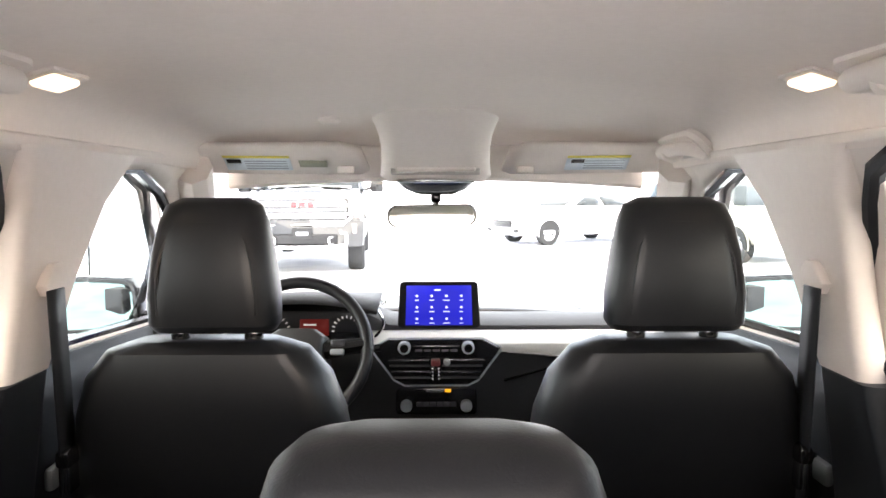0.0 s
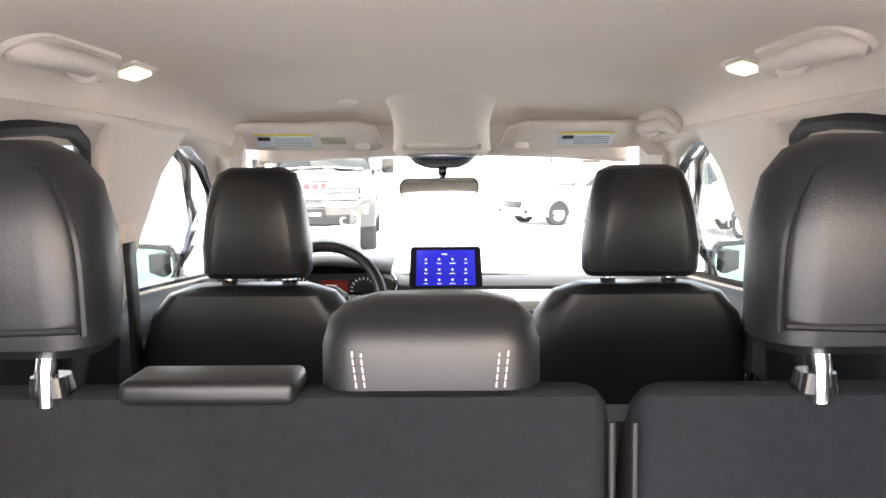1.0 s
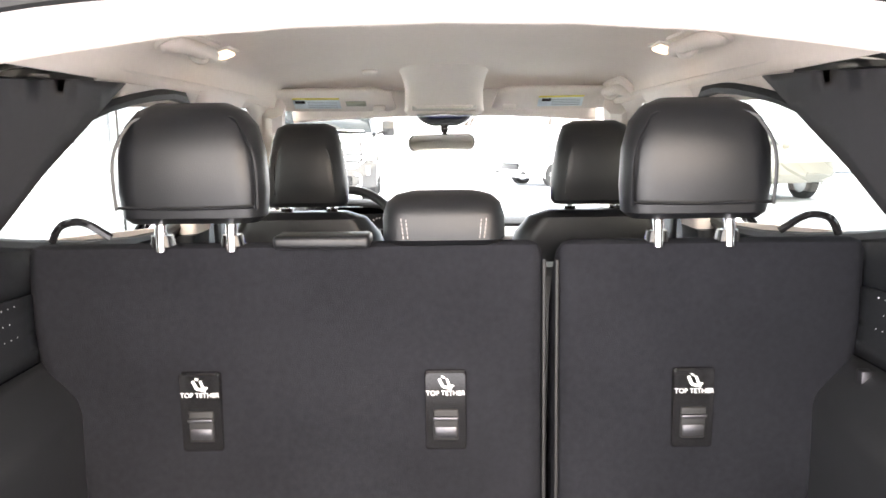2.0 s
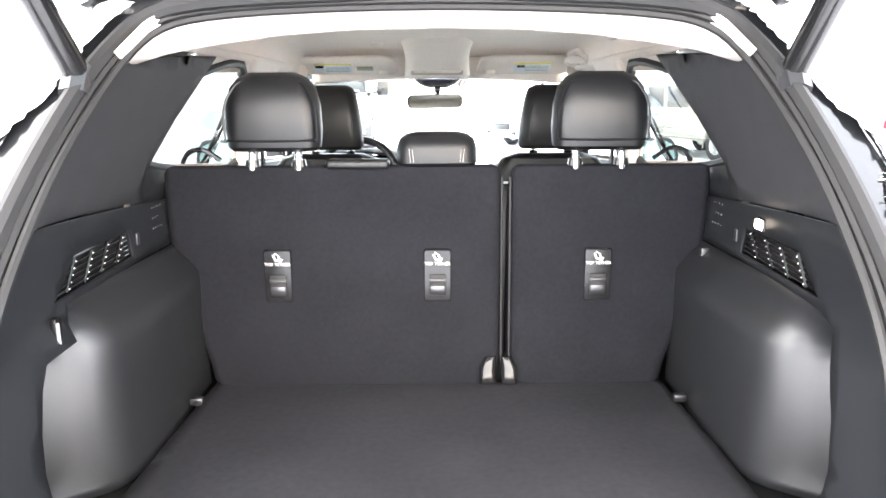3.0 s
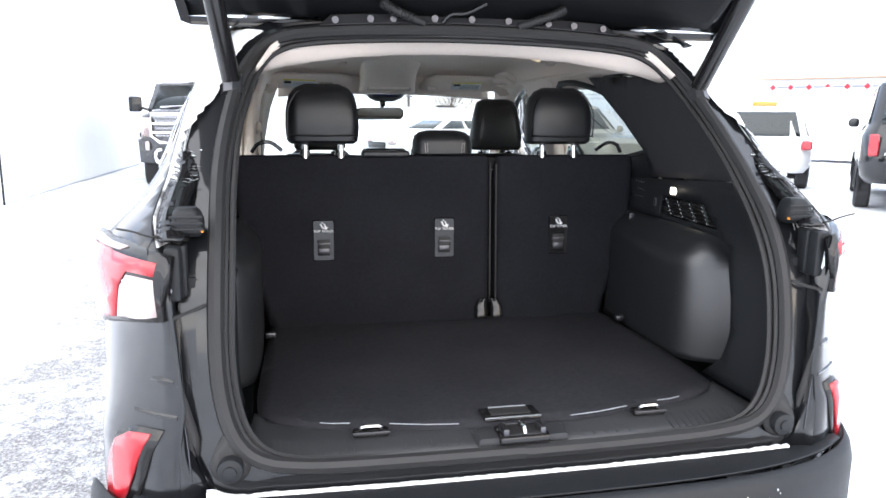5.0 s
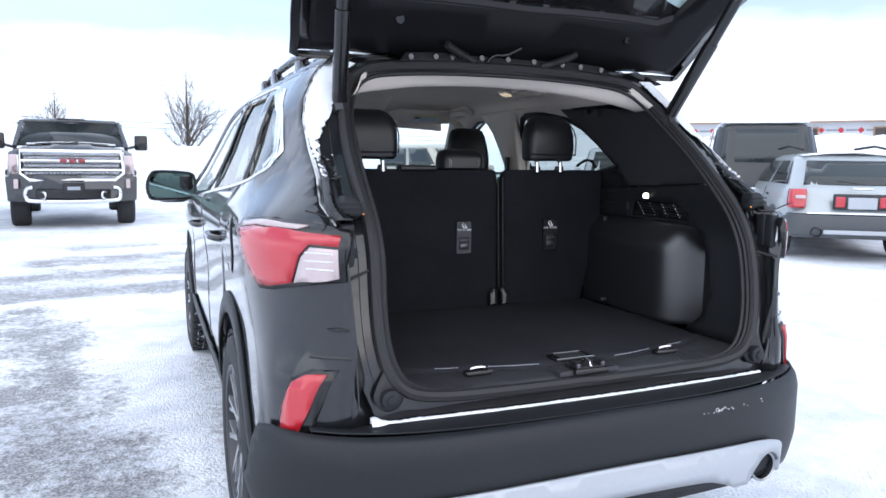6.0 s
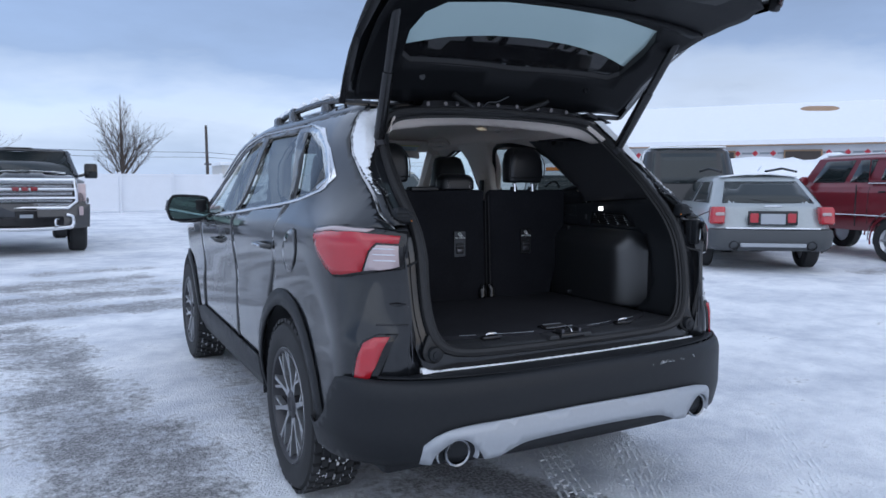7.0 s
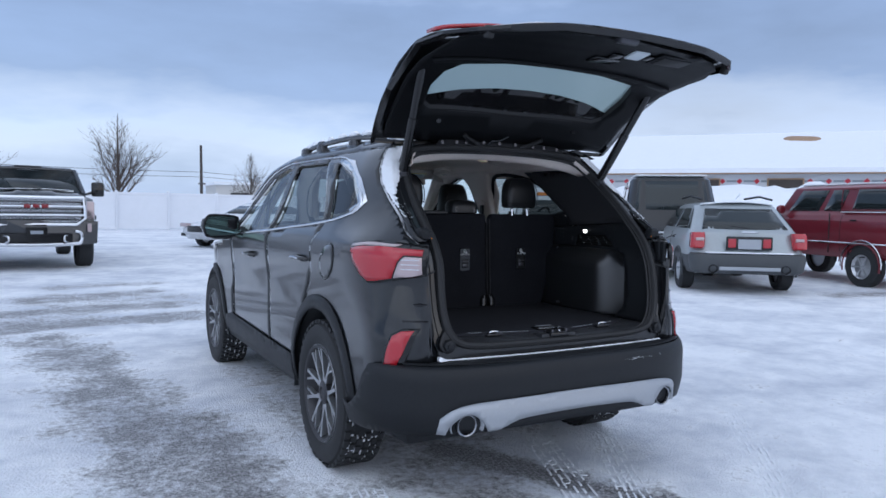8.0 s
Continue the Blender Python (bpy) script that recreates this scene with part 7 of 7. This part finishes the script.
# red older extended-cab pickup with a canopy over its bed
S = 1.0
red, yy = vehicle("red_pickup", "dark red old pickup truck with bed canopy and snowy roof", "pickup truck", gz_pose(12.25, 6.28, -14), 5.4 * S, 2.0 * S, 1.93 * S, .52, [(0, .95), (.01, 1.33), (.3, 1.36), (.66, 1.36), (.70, 1.33), (.97, 1.22), (.99, 1.05), (1, .80)], (.012, .03, .60, .68), RED_PAINT, r=.375, axles=(.25, .80), taper=.92, panes=((.04, .45), (.53, .66), (.70, .95)), round_=.12)
for s in (-1, 1):
    part("trim_strip", tube([(s * 1.005 * S, yy(.03), .80), (s * 1.005 * S, yy(.97), .80)], .016, 6), CHROME, red)
    part("arch_flare", tube([(s * 1.012 * S, yy(.25) + .46 * math.cos(a), .40 + .46 * math.sin(a)) for a in (radians(-5 + 190 * i / 16) for i in range(17))], .014, 6), CHROME, red)
    part("badge_block", box(.02, .24, .09, .004, 1, at=(s * 1.0 * S, yy(.10), 1.10)), CHROME, red)
    part("cab_gap", tube([(s * .995, yy(.395), z) for z in (.60, 1.0, 1.36)], .012, 5), GLOSS_BLACK, red)
    part("canopy_frame", tube([(s * .93, yy(.05), 1.42), (s * .93, yy(.355), 1.42), (s * .905, yy(.355), 1.83), (s * .905, yy(.06), 1.83)], .012, 5), RED_PAINT, red)
part("canopy_ledge_snow", box(.05, 1.6, .016, .006, 2, at=(-.965, yy(.20), 1.385)), SNOW, red)
part("roof_snow", sheet([(-.74, yy(.05)), (.74, yy(.05)), (.74, yy(.58)), (-.74, yy(.58))], lambda x, y: (x, y, 1.925 * S + .008 * noise.noise((x * 6, y * 6, 2))), step=.14), SNOW, red, thick=.03)

# dark suv behind them, white sedan, pale suv and white suv across the lot
suv, yy = vehicle("dark_suv", "black SUV with snow on its roof", "car", gz_pose(10.35, 9.6, -40), 4.9, 1.95, 2.08, .45, [(0, .90), (.01, 1.30), (.3, 1.34), (.66, 1.34), (.72, 1.28), (.95, 1.1), (.99, 1.0), (1, .8)], (.025, .08, .54, .70), PAINT, r=.38, taper=.86)
part("roof_snow", sheet([(-.7, yy(.09)), (.7, yy(.09)), (.7, yy(.53)), (-.7, yy(.53))], lambda x, y: (x, y, 2.08 + .006 * noise.noise((x * 6, y * 6, 2))), step=.14), SNOW, suv, thick=.03)
for s in (-1, 1):
    part("tail_lamp", box(.14, .08, .34, .02, 1, at=(s * .80, yy(0) + .03, 1.05)), RED_LENS, suv)
part("tail_snow", box(1.3, .07, .03, .01, 2, at=(0, yy(0) - .02, .92)), SNOW, suv, "snow on the step bumper")
part("tail_wiper", tube([(.1, yy(.03) - .03, 1.42), (.45, yy(.03) - .02, 1.45)], .012, 6), GLOSS_BLACK, suv)
part("tail_badge", box(.18, .02, .04, .01, 1, at=(.10, yy(0) - .01, 1.15)), CHROME, suv)
sed, yy = vehicle("white_sedan", "white sedan with dark glass and alloy wheels", "car", gz_pose(3.95, 21.6, 118), 4.8, 1.85, 1.46, .28, [(0, .62), (.01, .98), (.12, 1.02), (.3, .98), (.66, .95), (.74, .90), (.95, .74), (.99, .62), (1, .45)], (.10, .30, .52, .74), WHITE_PAINT, r=.34, taper=.76)
part("grille", box(.9, .06, .20, .04, 2, at=(0, yy(1) - .02, .60)), GLOSS_BLACK, sed)
for s in (-1, 1):
    part("headlamp", box(.36, .18, .12, .03, 2, at=(s * .66, yy(1) - .10, .72)), CLEAR_LENS, sed)
    part("fog_lamp", box(.20, .06, .10, .02, 1, at=(s * .66, yy(1) - .02, .42)), GLOSS_BLACK, sed)
vehicle("pale_suv", "pale gold SUV parked across the lot", "car", gz_pose(6.7, 16.9, -164), 4.8, 1.95, 1.80, .42, [(0, .8), (.01, 1.10), (.3, 1.12), (.66, 1.12), (.72, 1.06), (.95, .98), (.99, .85), (1, .6)], (.03, .10, .54, .70), PALE_PAINT, r=.37, taper=.86)
wsuv, yy = vehicle("white_suv", "white SUV with snow and red tail lamps", "car", gz_pose(10.0, 13.6, -34), 4.6, 1.85, 1.70, .36, [(0, .75), (.01, 1.02), (.3, 1.06), (.66, 1.06), (.72, 1.0), (.95, .9), (.99, .78), (1, .55)], (.03, .12, .52, .70), WHITE_PAINT, r=.35, taper=.82)
for s in (-1, 1):
    part("tail_lamp", box(.20, .10, .18, .03, 1, at=(s * .80, yy(0) + .05, .92)), RED_LENS, wsuv)
part("roof_light_bar", box(.5, .16, .10, .02, 1, at=(0, yy(.35), 1.76)), AMBER, wsuv)


# ---- fence, trees, pole, buildings ----
fence = thing("vinyl_fence", "white vinyl privacy fence along the lot", "fence")
for i in range(16):
    x = -14 + 2.45 * i
    y = 36.0 + .10 * x
    z = ground_z(x, y)
    part("fence_post", box(.14, .14, 2.0, .015, 1, at=(x, y, z + .98)), VINYL, fence)
    if i < 15:
        pn = part("fence_panel", box(2.30, .05, 1.74, .008, 1, at=(x + 1.225, y + .122, z + .98)), VINYL, fence)
        for zz in (.14, 1.84):
            part("fence_rail", box(2.32, .08, .13, .01, 1, at=(x + 1.225, y + .122, z + zz)), VINYL, fence)


def bare_tree(name, label, x, y, h, seed, spread=.46):
    t = thing(name, label, "tree", "bare trees")
    rnd = random.Random(seed)
    z = ground_z(x, y) - .05
    trunk = [Vector((x + .03 * h * .3 * noise.noise((k * 2, seed, 0)), y, z + h * k)) for k in np.linspace(0, 1, 9)]
    part("trunk", tube(trunk, [h * .022 * (1 - k * .93) for k in np.linspace(0, 1, 9)], 8), BARK, t)
    limbs, twigs = bmesh.new(), bmesh.new()

    def grow(p, d, length, r, depth):
        pts, q = [p], p
        for i in range(4):
            d = (d + Vector((rnd.gauss(0, .10), rnd.gauss(0, .10), rnd.gauss(.03, .06)))).normalized()
            q = q + d * length / 4
            pts.append(q)
        tube(pts, [r * (1 - .2 * i) for i in range(5)], 4 if depth else 5, bm=limbs if depth == 0 else twigs, caps=False)
        if depth < 3:
            for k in range(5 if depth < 2 else 3):
                b = pts[rnd.choice((1, 2, 3, 4))]
                e = (d + Vector((rnd.gauss(0, .5), rnd.gauss(0, .5), rnd.uniform(-.15, .35)))).normalized()
                grow(b, e, length * rnd.uniform(.38, .6), r * .5, depth + 1)

    for i in range(44):
        k = .12 + .84 * rnd.random() ** 1.15
        a = rnd.uniform(0, 2 * math.pi)
        up = rnd.uniform(.25, .6) + 2.2 * k
        d = Vector((math.cos(a), math.sin(a), up)).normalized()
        grow(Vector((x, y, z + h * k)), d, h * spread * (1.02 - k) ** 1.2 * rnd.uniform(.6, 1.05) + .03 * h, h * .007 * (1.1 - k), 0)
    part("crown", limbs, BARK, t)
    tagged(part("fine_branching", twigs, BARK, t), kind="stuff")


bare_tree("bare_tree", "tall leafless tree behind the white fence", 1.25, 42.0, 6.5, 4)
bare_tree("bare_tree", "smaller leafless tree behind the white fence", 8.4, 40.5, 4.5, 9)
bare_tree("bare_tree", "distant leafless tree behind the truck", -6.4, 52.0, 6.0, 12)
pole = thing("utility_pole", "dark wooden utility pole beyond the fence", "pole")
part("pole_shaft", tube([(7.6, 52, 0), (7.55, 52, 5.7)], [.13, .09], 8), WOOD_DARK, pole)
part("pole_bracket", box(.5, .1, .12, .02, 1, at=(7.6, 51.9, 2.9)), STEEL, pole)
for dz in (0, .35):
    part("wire", tube([(7.6 + 8 * k, 52 + 4 * k, 3.4 + dz - .25 * math.sin(math.pi * abs(k) / 3)) for k in np.linspace(-3, 3, 13)], .02, 4), STEEL, pole)
shed = thing("distant_shed", "low pale building beyond the fence", "building")
part("wall", box(6, 4, 2.6, .02, 1, at=(11.8, 55, 1.6)), DULL_WALL, shed)
part("roof", box(6.4, 4.4, .25, .03, 1, at=(11.8, 55, 3.0)), SNOW, shed)
part("door", box(1.4, .1, 1.8, .02, 1, at=(10.6, 52.97, 1.4)), TRIM, shed)

# long building under construction, wrapped in white sheeting with red printed marks
bld = thing("long_building", "long low building in white sheeting under a snowy roof", "building")
BA = Vector((-2.09, -2.5, 0)) + 40 * Vector((math.sin(radians(36)), math.cos(radians(36)), 0))
BB = Vector((-2.09, -2.5, 0)) + 40 * Vector((math.sin(radians(68)), math.cos(radians(68)), 0))
bd = (BB - BA).normalized()
bn_ = Vector((bd.y, -bd.x, 0))
if bn_.dot(BA - Vector((-2, -2.5, 0))) < 0:
    bn_ = -bn_
blen = (BB - BA).length
bmat = Matrix(((bd.x, bn_.x, 0, BA.x), (bd.y, bn_.y, 0, BA.y), (0, 0, 1, 0), (0, 0, 0, 1)))


def on_bld(name, bm, m, label="", owner=None, **kw):
    bmesh.ops.transform(bm, matrix=bmat, verts=bm.verts)
    return part(name, bm, m, owner or bld, label, **kw)


on_bld("wall", box(blen, .3, 3.6, 0, 1, at=(blen / 2, .15, 1.55)), SIDING)
on_bld("eave_board", box(blen + .6, .12, .30, .02, 1, at=(blen / 2, -.42, 3.40)), LUMBER, "raw lumber eave board")
on_bld("roof", loft([[(x, -.5, 3.55), (x, 7.0, 6.0), (x, 7.0, 5.8), (x, -.5, 3.32)] for x in (-.4, blen + .4)]), SNOW, "snow-covered roof slope", smooth=False)
patch = pad([(-.02, 0, 0, 1.9, 1.1, .54), (.03, 0, 0, 1.7, .9, .44)], 6)
bmesh.ops.transform(patch, matrix=Matrix.Translation((blen * .62, 5.4, 5.49)) @ Matrix.Rotation(radians(18), 4, "X") @ Matrix.Rotation(radians(-12), 4, "Z"), verts=patch.verts)
on_bld("bare_roof_patch", patch, LUMBER, "bare patch of roof deck")
for x, w in ((9.28, .8), (12.7, 1.5), (19.0, 1.2)):
    wd = part("window_opening", box(w + .14, .2, .68, .02, 1), LUMBER, bld, "open timber window hole")
    wd.matrix_basis = bmat @ Matrix.Translation((x, -.02, 2.72))
    # solid dark block: its colour stands in for the unlit room behind
    op = part("opening_shade", box(w, .2, .54, .02, 1), WOOD_DARK, wd)
    op.matrix_basis = Matrix.Translation((0, -.03, 0))
for i in range(28):
    x = blen * (i + .5) / 28
    mk = box(.20, .02, .20, .01, 1, at=(x, -.012, 2.92), turn=Matrix.Rotation(radians(45), 4, "Y"))
    on_bld("printed_mark", mk, RED_PRINT, "plain red printed mark")
    on_bld("printed_bar", box(.46, .02, .09, 0, 1, at=(x + .42, -.012, 2.92)), GREY_PRINT)
bank = thing("snow_bank", "ploughed snow bank before the long building", "snow bank")
rows = []
for i in range(60):
    x = -2 + (blen + 4) * i / 59
    h = 2.55 + .45 * noise.noise((i * .35, 2, 0)) + .2 * noise.noise((i * 1.3, 5, 0))
    rows.append([bmat @ Vector((x, yv, zv)) for yv, zv in ((-9.5, .1), (-8.2, h * .30), (-6.6, h * .62), (-5.0, h * .9), (-3.8, h), (-2.6, h * .9), (-1.0, h * .7))])
part("bank_mass", loft(rows, closed=False, caps=False), SNOW, bank)

# white building at the other side of the lot
PALE_PANE = mat("pale_sky_pane", (.34, .37, .38), .12, 0, .2, .5)
wb = thing("white_building", "white lot building with grey window panes", "building")
WX, WY = -4.96, 10.85
part("wall", box(14, 10, 5, .05, 1, at=(WX - 7.0, WY + 5.1, 2.5)), VINYL, wb)
part("roof", box(14.4, 10.4, .35, .05, 1, at=(WX - 7.0, WY + 5.1, 5.17)), SNOW, wb)
for i in range(6):
    w = part("window", box(.50, .10, .92, .02, 1, at=(WX - .42 - .56 * i, WY + .08, 1.86)), SKID, wb)
    for z, h in ((1.60, .26), (2.04, .42)):
        part("pane", box(.40, .06, h, .005, 1, at=(WX - .42 - .56 * i, WY + .045, z)), PALE_PANE, w)
part("downpipe", tube([(WX - .02, WY + .02, 0), (WX - .02, WY + .02, 4.9)], .018, 8), TRIM, wb, "thin dark downpipe at the corner")
